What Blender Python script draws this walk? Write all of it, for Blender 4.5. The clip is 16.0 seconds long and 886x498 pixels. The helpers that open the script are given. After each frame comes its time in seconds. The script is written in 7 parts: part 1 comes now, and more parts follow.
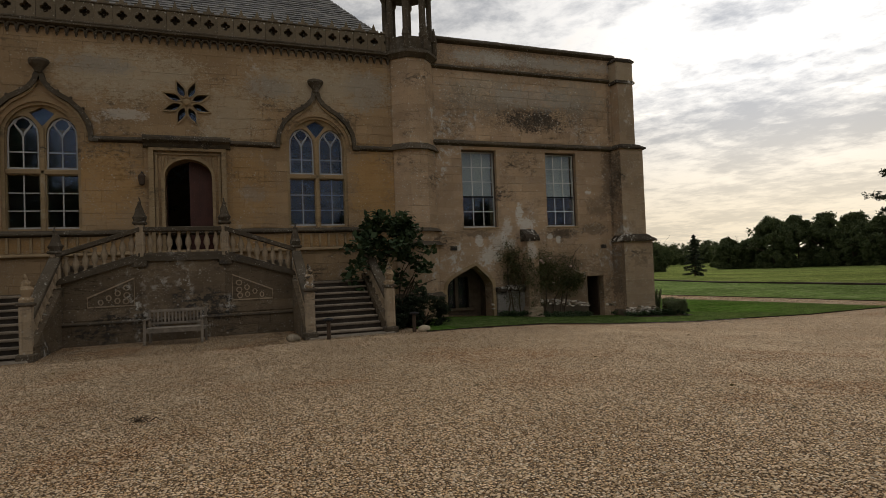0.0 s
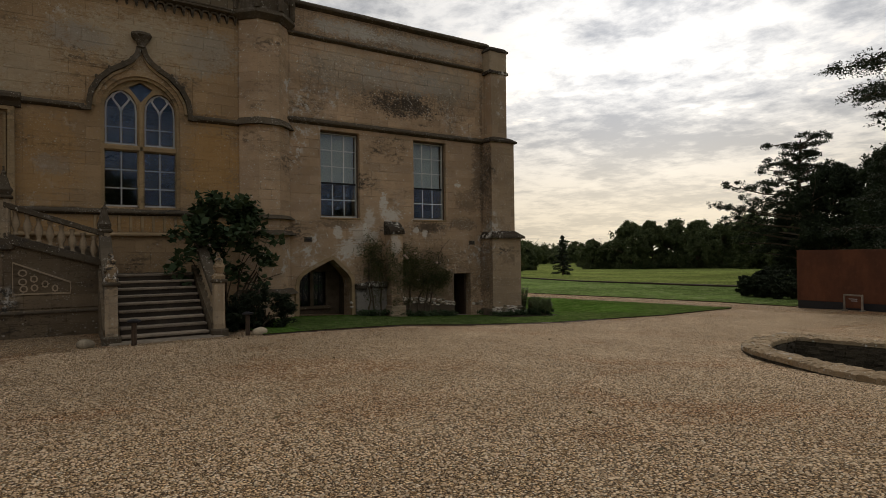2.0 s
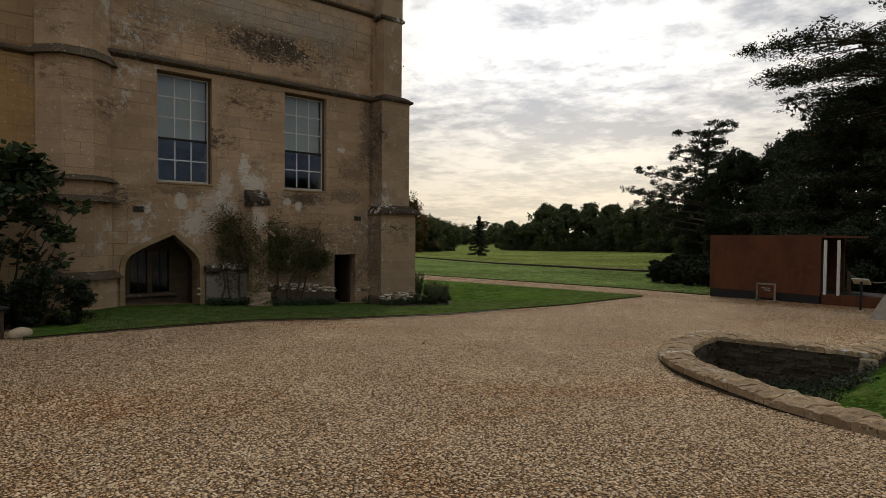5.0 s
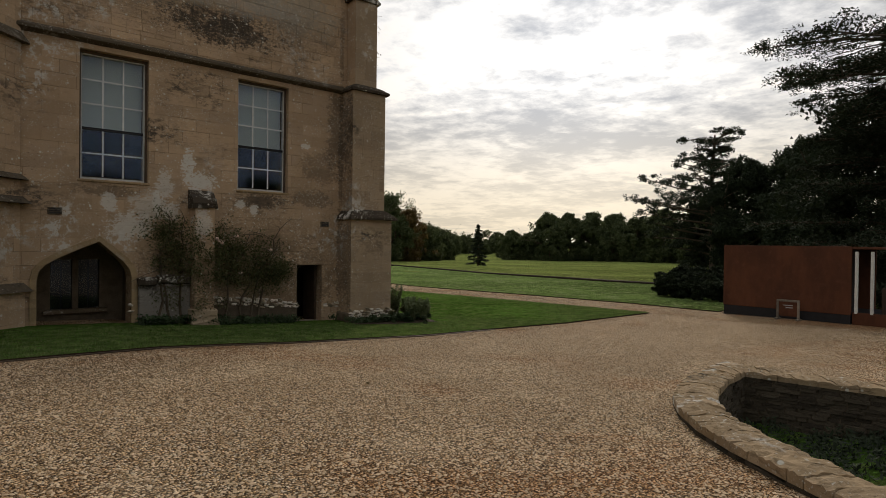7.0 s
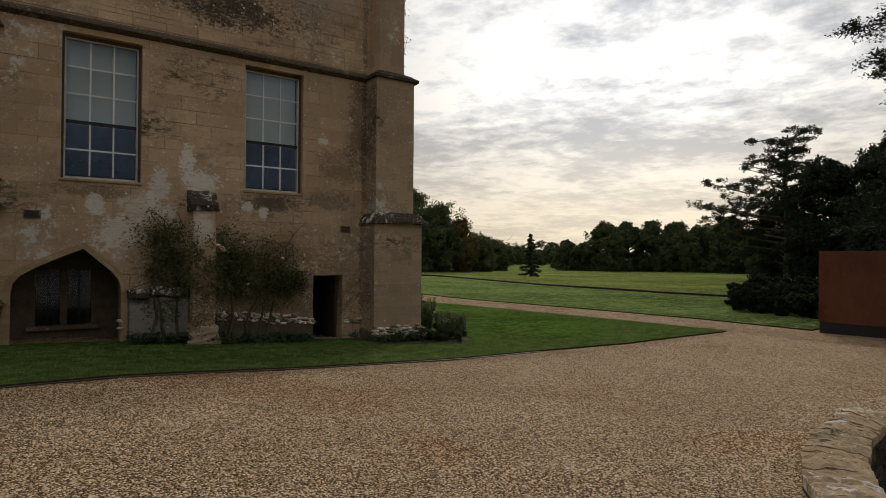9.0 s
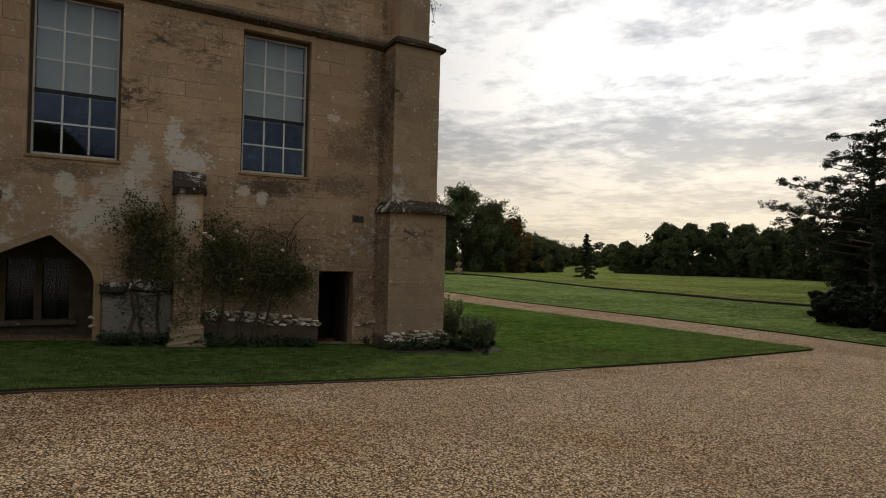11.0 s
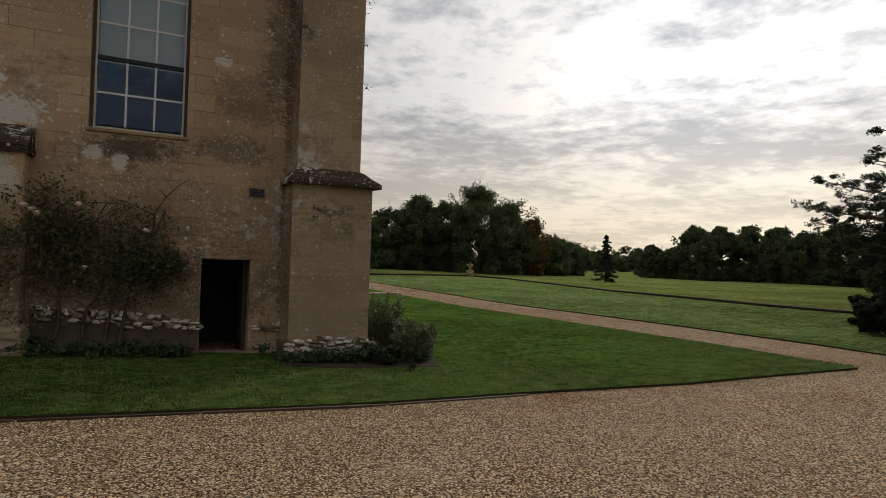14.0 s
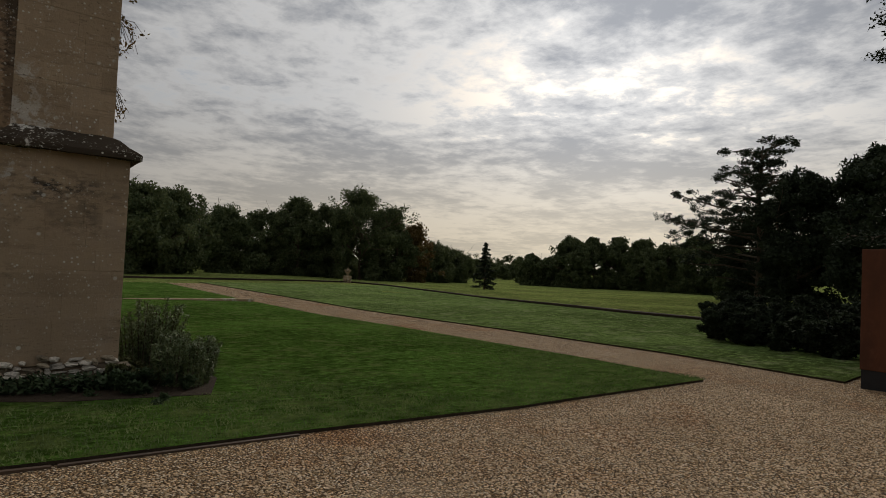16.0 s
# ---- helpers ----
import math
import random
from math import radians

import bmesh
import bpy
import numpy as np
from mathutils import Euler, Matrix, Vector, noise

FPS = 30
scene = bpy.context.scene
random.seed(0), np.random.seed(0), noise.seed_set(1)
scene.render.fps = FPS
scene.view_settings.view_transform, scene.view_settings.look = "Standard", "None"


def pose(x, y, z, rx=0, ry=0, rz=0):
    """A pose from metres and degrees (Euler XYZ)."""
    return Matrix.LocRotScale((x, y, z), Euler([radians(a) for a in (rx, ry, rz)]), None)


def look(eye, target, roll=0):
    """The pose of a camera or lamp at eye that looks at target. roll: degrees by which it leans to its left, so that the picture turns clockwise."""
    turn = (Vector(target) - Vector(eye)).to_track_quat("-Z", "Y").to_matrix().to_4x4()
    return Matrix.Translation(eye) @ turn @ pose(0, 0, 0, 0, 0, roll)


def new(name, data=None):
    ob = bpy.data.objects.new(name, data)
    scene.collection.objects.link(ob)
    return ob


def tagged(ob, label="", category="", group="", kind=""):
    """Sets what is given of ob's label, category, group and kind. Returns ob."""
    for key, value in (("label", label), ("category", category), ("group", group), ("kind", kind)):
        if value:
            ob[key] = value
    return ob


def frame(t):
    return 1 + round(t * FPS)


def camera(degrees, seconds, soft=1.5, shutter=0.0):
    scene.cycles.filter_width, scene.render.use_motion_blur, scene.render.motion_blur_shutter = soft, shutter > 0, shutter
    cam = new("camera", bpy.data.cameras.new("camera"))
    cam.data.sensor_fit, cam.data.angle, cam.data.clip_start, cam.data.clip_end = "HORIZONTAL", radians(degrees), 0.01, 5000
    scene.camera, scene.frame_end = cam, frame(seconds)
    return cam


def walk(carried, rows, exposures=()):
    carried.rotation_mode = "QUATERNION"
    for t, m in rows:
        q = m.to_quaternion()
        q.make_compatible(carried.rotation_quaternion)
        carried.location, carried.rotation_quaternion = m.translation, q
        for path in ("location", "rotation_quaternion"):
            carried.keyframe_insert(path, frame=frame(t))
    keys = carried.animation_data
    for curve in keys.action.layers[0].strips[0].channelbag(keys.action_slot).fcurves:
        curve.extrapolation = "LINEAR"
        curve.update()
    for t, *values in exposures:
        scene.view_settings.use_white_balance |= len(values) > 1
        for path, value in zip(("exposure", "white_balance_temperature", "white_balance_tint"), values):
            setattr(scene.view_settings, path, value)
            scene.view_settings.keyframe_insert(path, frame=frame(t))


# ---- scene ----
cam = camera(75.0, 16.0, soft=0.75)
METRES, EYE, TILT, LEAN, TURN = 17.6, 1.5, 0.0, 0.0, -21.1
ROWS = [
    (0.0, 0.0, 0.0, 0.0, 0.06, 1.43, 2.2),
    (0.5, 0.0118, 0.0208, 0.0002, -2.81, 1.27, 1.8),
    (1.0, 0.0215, 0.045, -0.0001, -6.04, 1.29, 1.36),
    (1.5, 0.0344, 0.0701, -0.0015, -8.97, 1.1, 1.1),
    (2.0, 0.0477, 0.0948, -0.0015, -11.72, 0.61, 0.69),
    (2.5, 0.0627, 0.1198, -0.0009, -14.39, -0.09, 0.17),
    (3.0, 0.0821, 0.1429, -0.001, -17.27, -0.93, -0.46),
    (3.5, 0.0991, 0.1679, -0.0011, -17.96, -1.24, -0.45),
    (4.0, 0.1184, 0.194, -0.0033, -18.49, -1.5, -0.43),
    (6.5, 0.2152, 0.326, -0.0033, -19.9, -1.1, -0.49),
    (7.0, 0.2354, 0.3529, -0.0037, -19.08, -0.55, -0.74),
    (7.5, 0.2528, 0.379, -0.0048, -18.11, -0.18, -0.74),
    (8.0, 0.2698, 0.4076, -0.0061, -15.89, 0.45, -0.38),
    (8.5, 0.2841, 0.4358, -0.0081, -14.53, 0.53, -0.34),
    (9.0, 0.2987, 0.4639, -0.0093, -13.74, 0.49, -0.45),
    (9.5, 0.3148, 0.4909, -0.0106, -12.94, 0.59, -0.57),
    (10.0, 0.3301, 0.5167, -0.011, -11.04, 0.53, -0.93),
    (12.5, 0.4196, 0.6446, -0.0231, -6.89, 0.28, -1.83),
    (13.0, 0.4422, 0.669, -0.0258, -6.65, 0.29, -1.85),
    (13.5, 0.4631, 0.6945, -0.0278, -5.82, 0.38, -1.89),
    (14.0, 0.4839, 0.7192, -0.0299, -5.6, 0.66, -1.9),
    (14.5, 0.5057, 0.7431, -0.0314, -6.82, 1.38, -2.14),
    (15.0, 0.5281, 0.7666, -0.0322, -9.21, 1.92, -2.5),
    (15.5, 0.5501, 0.7891, -0.0333, -12.38, 1.91, -2.5),
    (16.0, 0.5727, 0.8129, -0.0354, -16.53, 1.79, -2.63),
]
EXPOSURES = [(0, 0.02, 6650, 10), (3, -0.08, 6650, 10), (4.2, 0.0, 6650, 10), (7.0, 0.06, 6650, 10), (10, 0.0, 6650, 10), (12.5, 0.06, 6650, 10), (14.5, 0.0, 6600, 10), (15, -0.05, 6600, 10), (16, -0.42, 6500, 10)]
walk(cam, [(t, pose(0, 0, EYE, TILT, LEAN, TURN) @ pose(METRES * x, METRES * y, METRES * z, 90 + pitch, roll, yaw)) for t, x, y, z, yaw, pitch, roll in ROWS], EXPOSURES)

# ---- world and light ----
SUN_AZ, SUN_EL = 53.0, 18.0
sun_dir = Vector((math.sin(radians(SUN_AZ)) * math.cos(radians(SUN_EL)), math.cos(radians(SUN_AZ)) * math.cos(radians(SUN_EL)), math.sin(radians(SUN_EL))))


def link(nt, a, b):
    nt.links.new(a, b)


def node(nt, kind, **kw):
    n = nt.nodes.new(kind)
    if "operation" in kw:
        n.operation = kw["operation"]
    if "use_clamp" in kw:
        n.use_clamp = kw["use_clamp"]
    if "data_type" in kw:
        n.data_type = kw["data_type"]
    if "blend_type" in kw:
        n.blend_type = kw["blend_type"]
    if "interpolation_type" in kw:
        n.interpolation_type = kw["interpolation_type"]
    if "feature" in kw:
        n.feature = kw["feature"]
    if "sky_type" in kw:
        n.sky_type, n.sun_disc = kw["sky_type"], kw["sun_disc"]
    return n


def put(nt, socket, v):
    if hasattr(v, "links"):
        nt.links.new(v, socket)
    elif isinstance(v, (int, float)):
        socket.default_value = v
    else:
        socket.default_value = (*v, 1.0) if len(v) == 3 and socket.type == "RGBA" else v


def mth(nt, op, a, b=0.0, c=0.0, clamp=False):
    n = node(nt, "ShaderNodeMath", operation=op, use_clamp=clamp)
    for s, v in zip(n.inputs, (a, b, c)):
        put(nt, s, v)
    return n.outputs[0]


def mix(nt, fac, a, b, blend="MIX"):
    n = node(nt, "ShaderNodeMix", data_type="RGBA", blend_type=blend)
    n.clamp_factor = True
    put(nt, n.inputs[0], fac)
    put(nt, n.inputs[6], a)
    put(nt, n.inputs[7], b)
    return n.outputs[2]


def ramp(nt, fac, lo, hi, a=0.0, b=1.0):
    n = node(nt, "ShaderNodeMapRange", interpolation_type="SMOOTHSTEP")
    for s, v in zip(n.inputs, (fac, lo, hi, a, b)):
        put(nt, s, v)
    return n.outputs[0]


def scaled(nt, vec, s):
    n = node(nt, "ShaderNodeMapping")
    put(nt, n.inputs[0], vec)
    n.inputs[3].default_value = s
    return n.outputs[0]


def noisy(nt, vec, scale, detail=4.0, rough=0.55, dist=0.0, out="Fac"):
    n = node(nt, "ShaderNodeTexNoise")
    put(nt, n.inputs["Vector"], vec)
    for k, v in (("Scale", scale), ("Detail", detail), ("Roughness", rough), ("Distortion", dist)):
        n.inputs[k].default_value = v
    return n.outputs[out]


def cells(nt, vec, scale, feature="F1", out="Distance", rnd=1.0):
    n = node(nt, "ShaderNodeTexVoronoi", feature=feature)
    put(nt, n.inputs["Vector"], vec)
    n.inputs["Scale"].default_value = scale
    n.inputs["Randomness"].default_value = rnd
    return n.outputs[out]


def make_world():
    w = bpy.data.worlds.new("sky")
    w.use_nodes = True
    nt = w.node_tree
    bg = nt.nodes["Background"]
    sky = node(nt, "ShaderNodeTexSky", sky_type="NISHITA", sun_disc=False)
    sky.sun_elevation, sky.sun_rotation = radians(SUN_EL), radians(SUN_AZ)
    sky.air_density, sky.dust_density = 1.0, 1.5
    geo = node(nt, "ShaderNodeTexCoord").outputs["Generated"]
    sep = node(nt, "ShaderNodeSeparateXYZ")
    put(nt, sep.inputs[0], geo)
    up = mth(nt, "MAXIMUM", sep.outputs[2], 0.02)
    # the cloud sheet: the direction laid out on a plane overhead
    div = mth(nt, "ADD", up, 0.10)
    flat = node(nt, "ShaderNodeCombineXYZ")
    put(nt, flat.inputs[0], mth(nt, "DIVIDE", sep.outputs[0], div))
    put(nt, flat.inputs[1], mth(nt, "DIVIDE", sep.outputs[1], div))
    big = noisy(nt, flat.outputs[0], 0.75, 5.0, 0.56, 0.2)
    fine = noisy(nt, flat.outputs[0], 4.6, 6.0, 0.60, 0.25)
    both = mth(nt, "ADD", mth(nt, "MULTIPLY", big, 0.66), mth(nt, "MULTIPLY", fine, 0.34))
    ripple = noisy(nt, scaled(nt, flat.outputs[0], (1.15, 1.0, 1.0)), 9.0, 6.0, 0.66, 0.15)
    both = mth(nt, "ADD", mth(nt, "MULTIPLY", both, 0.84), mth(nt, "MULTIPLY", ripple, 0.16))
    thick = mth(nt, "MULTIPLY", ramp(nt, both, 0.42, 0.58), ramp(nt, sep.outputs[2], 0.02, 0.30, 0.40, 1.0))
    cover = mth(nt, "MAXIMUM", ramp(nt, both, 0.33, 0.47), ramp(nt, sep.outputs[2], 0.42, 0.16))
    dot = node(nt, "ShaderNodeVectorMath", operation="DOT_PRODUCT")
    put(nt, dot.inputs[0], geo)
    dot.inputs[1].default_value = sun_dir
    near = dot.outputs["Value"]
    glow = mth(nt, "MULTIPLY", mth(nt, "POWER", mth(nt, "MAXIMUM", near, 0.0), 5.0), ramp(nt, sep.outputs[2], 0.0, 0.26, 0.92, 1.0))
    # the thin bright band low down under the sun
    low_band = mth(nt, "MULTIPLY", mth(nt, "POWER", mth(nt, "MAXIMUM", near, 0.0), 3.0), ramp(nt, sep.outputs[2], 0.24, 0.02, 0.0, 0.42))
    glow = mth(nt, "ADD", glow, low_band)
    core = mth(nt, "POWER", mth(nt, "MAXIMUM", near, 0.0), 40.0)
    # an overcast sheet is three times as bright overhead as at the horizon
    dome = mth(nt, "MULTIPLY", mth(nt, "ADD", 1.0, mth(nt, "MULTIPLY", up, 2.0)), CLOUD_BASE)
    bright = mth(nt, "ADD", mth(nt, "ADD", dome, mth(nt, "MULTIPLY", glow, CLOUD_GLOW)), mth(nt, "MULTIPLY", core, CLOUD_CORE))
    lit = mix(nt, thick, (1.0, 0.99, 0.975), (0.44, 0.46, 0.50))
    warm = mix(nt, mth(nt, "MULTIPLY", ramp(nt, sep.outputs[2], 0.28, 0.0), ramp(nt, near, 0.35, 1.0)), lit, mix(nt, 0.8, lit, (1.0, 0.85, 0.60), "MULTIPLY"))
    cloud = node(nt, "ShaderNodeVectorMath", operation="SCALE")
    put(nt, cloud.inputs[0], warm)
    put(nt, cloud.inputs[3], bright)
    blue = node(nt, "ShaderNodeVectorMath", operation="SCALE")
    put(nt, blue.inputs[0], sky.outputs[0])
    blue.inputs[3].default_value = SKY_STRENGTH
    put(nt, bg.inputs[0], mix(nt, cover, blue.outputs[0], cloud.outputs[0]))
    bg.inputs[1].default_value = 1.0
    scene.world = w


SKY_STRENGTH, CLOUD_BASE, CLOUD_GLOW, CLOUD_CORE = 0.08, 0.325, 0.50, 0.2
make_world()
sun = new("sun", bpy.data.lights.new("sun", "SUN"))
sun.data.energy, sun.data.angle, sun.data.color = 1.5, radians(12), (1.0, 0.9, 0.76)
sun.matrix_world = look(sun_dir * 60, (0, 0, 0))


# ---- materials ----
def material(name, rough=0.8, metal=0.0, spec=0.35):
    m = bpy.data.materials.new(name)
    m.use_nodes = True
    nt = m.node_tree
    b = nt.nodes["Principled BSDF"]
    b.inputs["Roughness"].default_value = rough
    b.inputs["Metallic"].default_value = metal
    b.inputs["Specular IOR Level"].default_value = spec
    pos = node(nt, "ShaderNodeTexCoord").outputs["Object"]
    return m, nt, b, pos


def relief(nt, b, height, strength, dist):
    n = node(nt, "ShaderNodeBump")
    n.inputs["Strength"].default_value = strength
    n.inputs["Distance"].default_value = dist
    put(nt, n.inputs["Height"], height)
    put(nt, b.inputs["Normal"], n.outputs[0])


def plain(name, col, rough=0.7, metal=0.0, var=0.25, scale=6.0, bump=0.2, spec=0.35, dist=0.004):
    m, nt, b, pos = material(name, rough, metal, spec)
    rnd = node(nt, "ShaderNodeObjectInfo").outputs["Random"]
    a = noisy(nt, pos, scale, 6.0)
    c = noisy(nt, pos, scale * 9, 3.0)
    v = mth(nt, "ADD", mth(nt, "MULTIPLY", a, 0.6), mth(nt, "MULTIPLY", c, 0.4))
    v = mth(nt, "ADD", v, mth(nt, "MULTIPLY", mth(nt, "SUBTRACT", rnd, 0.5), 0.25))
    dark = [x * (1 - var) for x in col]
    light = [min(1, x * (1 + var)) for x in col]
    put(nt, b.inputs["Base Color"], mix(nt, ramp(nt, v, 0.3, 0.7), dark, light))
    relief(nt, b, c, bump, dist)
    return m


def stone_wall(name, tan, white=0.3, black=0.25, joints=0.5, spots=0.4, course=(0.62, 0.29), patches=(), vary=0.0):
    """Weathered limestone ashlar: faint courses, lichen spots, limewash remains and black weather stains."""
    m, nt, b, pos = material(name, 0.95, 0.0, 0.06)
    sep = node(nt, "ShaderNodeSeparateXYZ")
    put(nt, sep.inputs[0], pos)
    # horizontal run along the wall whichever way it faces
    uv = node(nt, "ShaderNodeCombineXYZ")
    put(nt, uv.inputs[0], mth(nt, "ADD", sep.outputs[0], sep.outputs[1]))
    put(nt, uv.inputs[1], sep.outputs[2])
    br = node(nt, "ShaderNodeTexBrick")
    put(nt, br.inputs["Vector"], uv.outputs[0])
    br.inputs["Color1"].default_value = (0.35, 0.35, 0.35, 1)
    br.inputs["Color2"].default_value = (0.65, 0.65, 0.65, 1)
    br.inputs["Mortar"].default_value = (0.5, 0.5, 0.5, 1)
    for k, v in (("Scale", 1.0), ("Mortar Size", 0.006), ("Mortar Smooth", 0.3), ("Brick Width", course[0]), ("Row Height", course[1])):
        br.inputs[k].default_value = v
    big = noisy(nt, pos, 0.45, 5.0, 0.6, 0.3)
    mid = noisy(nt, pos, 2.2, 7.0, 0.62)
    fine = noisy(nt, pos, 16.0, 5.0, 0.6)
    grain = noisy(nt, pos, 90.0, 2.0, 0.6)
    base = mix(nt, ramp(nt, big, 0.32, 0.68), [c * 0.86 for c in tan], [min(1, c * 1.12) for c in tan])
    base = mix(nt, mth(nt, "MULTIPLY", ramp(nt, mid, 0.45, 0.75), 0.5), base, (tan[0] * 0.92, tan[1] * 0.97, tan[2] * 1.12))
    base = mix(nt, 0.42, base, mix(nt, 1.0, base, br.outputs["Color"], "OVERLAY"))
    base = mix(nt, mth(nt, "MULTIPLY", ramp(nt, fine, 0.55, 0.8), 0.35), base, [c * 0.6 for c in tan])
    # joints open only where the surface has worn back
    worn = ramp(nt, noisy(nt, pos, 0.9, 4.0, 0.6), 0.42, 0.62)
    base = mix(nt, mth(nt, "MULTIPLY", mth(nt, "MULTIPLY", br.outputs["Fac"], worn), joints), base, [c * 0.45 for c in tan])
    if vary:
        rnd = node(nt, "ShaderNodeObjectInfo").outputs["Random"]
        base = mix(nt, mth(nt, "MULTIPLY", rnd, vary), base, [c * 0.55 for c in tan])
    # black weathering: flakes gathered in wide patches
    stain = scaled(nt, pos, (0.35, 0.35, 0.6))
    patch = ramp(nt, noisy(nt, stain, 1.6, 4.0, 0.6), 0.50, 0.72)
    flake = ramp(nt, noisy(nt, scaled(nt, pos, (1.0, 1.0, 1.8)), 5.5, 8.0, 0.72), 0.44, 0.60)
    base = mix(nt, mth(nt, "MULTIPLY", mth(nt, "MULTIPLY", patch, flake), black * 2.2, clamp=True), base, (0.055, 0.048, 0.04))
    # limewash remains
    lp = ramp(nt, noisy(nt, scaled(nt, pos, (0.8, 0.8, 0.6)), 0.9, 3.0, 0.55), 0.58, 0.68)
    lf = ramp(nt, noisy(nt, pos, 4.5, 9.0, 0.75), 0.50, 0.58)
    base = mix(nt, mth(nt, "MULTIPLY", mth(nt, "MULTIPLY", lp, lf), white * 2.0, clamp=True), base, (0.55, 0.52, 0.46))
    # single stains and washes, each with its own place and ragged edge
    rag = mth(nt, "ADD", mth(nt, "MULTIPLY", noisy(nt, pos, 2.4, 9.0, 0.75, 0.4), 0.45), mth(nt, "MULTIPLY", noisy(nt, scaled(nt, pos, (1.0, 1.0, 1.7)), 13.0, 6.0, 0.75), 0.55))
    for px, pz, rx, rz, col, amount in patches:
        ex = mth(nt, "DIVIDE", mth(nt, "SUBTRACT", sep.outputs[0], px), rx)
        ez = mth(nt, "DIVIDE", mth(nt, "SUBTRACT", sep.outputs[2], pz), rz)
        far = mth(nt, "ADD", mth(nt, "MULTIPLY", ex, ex), mth(nt, "MULTIPLY", ez, ez))
        edge = mth(nt, "ADD", far, mth(nt, "MULTIPLY", mth(nt, "SUBTRACT", 0.5, rag), 7.5))
        base = mix(nt, mth(nt, "MULTIPLY", ramp(nt, edge, 0.85, 0.45) if col is LIME else ramp(nt, edge, 1.1, 0.1), amount), base, col)
    # lichen spots
    sp = cells(nt, pos, 5.5)
    spm = mth(nt, "MULTIPLY", ramp(nt, sp, 0.17, 0.09), ramp(nt, noisy(nt, pos, 1.3, 4.0), 0.42, 0.56))
    sp2 = mth(nt, "MULTIPLY", ramp(nt, cells(nt, pos, 15.0), 0.24, 0.12), ramp(nt, noisy(nt, pos, 2.3, 4.0), 0.46, 0.60))
    sp3 = mth(nt, "MULTIPLY", ramp(nt, noisy(nt, pos, 34.0, 3.0, 0.6), 0.60, 0.66), ramp(nt, noisy(nt, pos, 1.7, 4.0), 0.44, 0.60))
    spm = mth(nt, "MAXIMUM", mth(nt, "MAXIMUM", spm, sp2), mth(nt, "MULTIPLY", sp3, 0.8))
    # weather-worn streaks lying along the beds
    bed = ramp(nt, noisy(nt, scaled(nt, pos, (1.0, 1.0, 4.5)), 3.2, 7.0, 0.68), 0.52, 0.66)
    base = mix(nt, mth(nt, "MULTIPLY", mth(nt, "MULTIPLY", bed, ramp(nt, big, 0.36, 0.6)), black * 0.8, clamp=True), base, [c * 0.42 for c in tan])
    pits = mth(nt, "MULTIPLY", ramp(nt, noisy(nt, scaled(nt, pos, (1.0, 1.0, 1.6)), 22.0, 5.0, 0.7), 0.58, 0.66), ramp(nt, noisy(nt, pos, 0.8, 4.0, 0.6), 0.42, 0.62))
    base = mix(nt, mth(nt, "MULTIPLY", pits, black * 1.5, clamp=True), base, [c * 0.28 for c in tan])
    base = mix(nt, mth(nt, "MULTIPLY", spm, spots), base, (0.56, 0.53, 0.45))
    put(nt, b.inputs["Base Color"], base)
    h = mth(nt, "ADD", mth(nt, "MULTIPLY", fine, 0.5), mth(nt, "MULTIPLY", grain, 0.25))
    h = mth(nt, "SUBTRACT", h, mth(nt, "MULTIPLY", mth(nt, "MULTIPLY", br.outputs["Fac"], worn), joints))
    relief(nt, b, h, 1.0, 0.024)
    return m


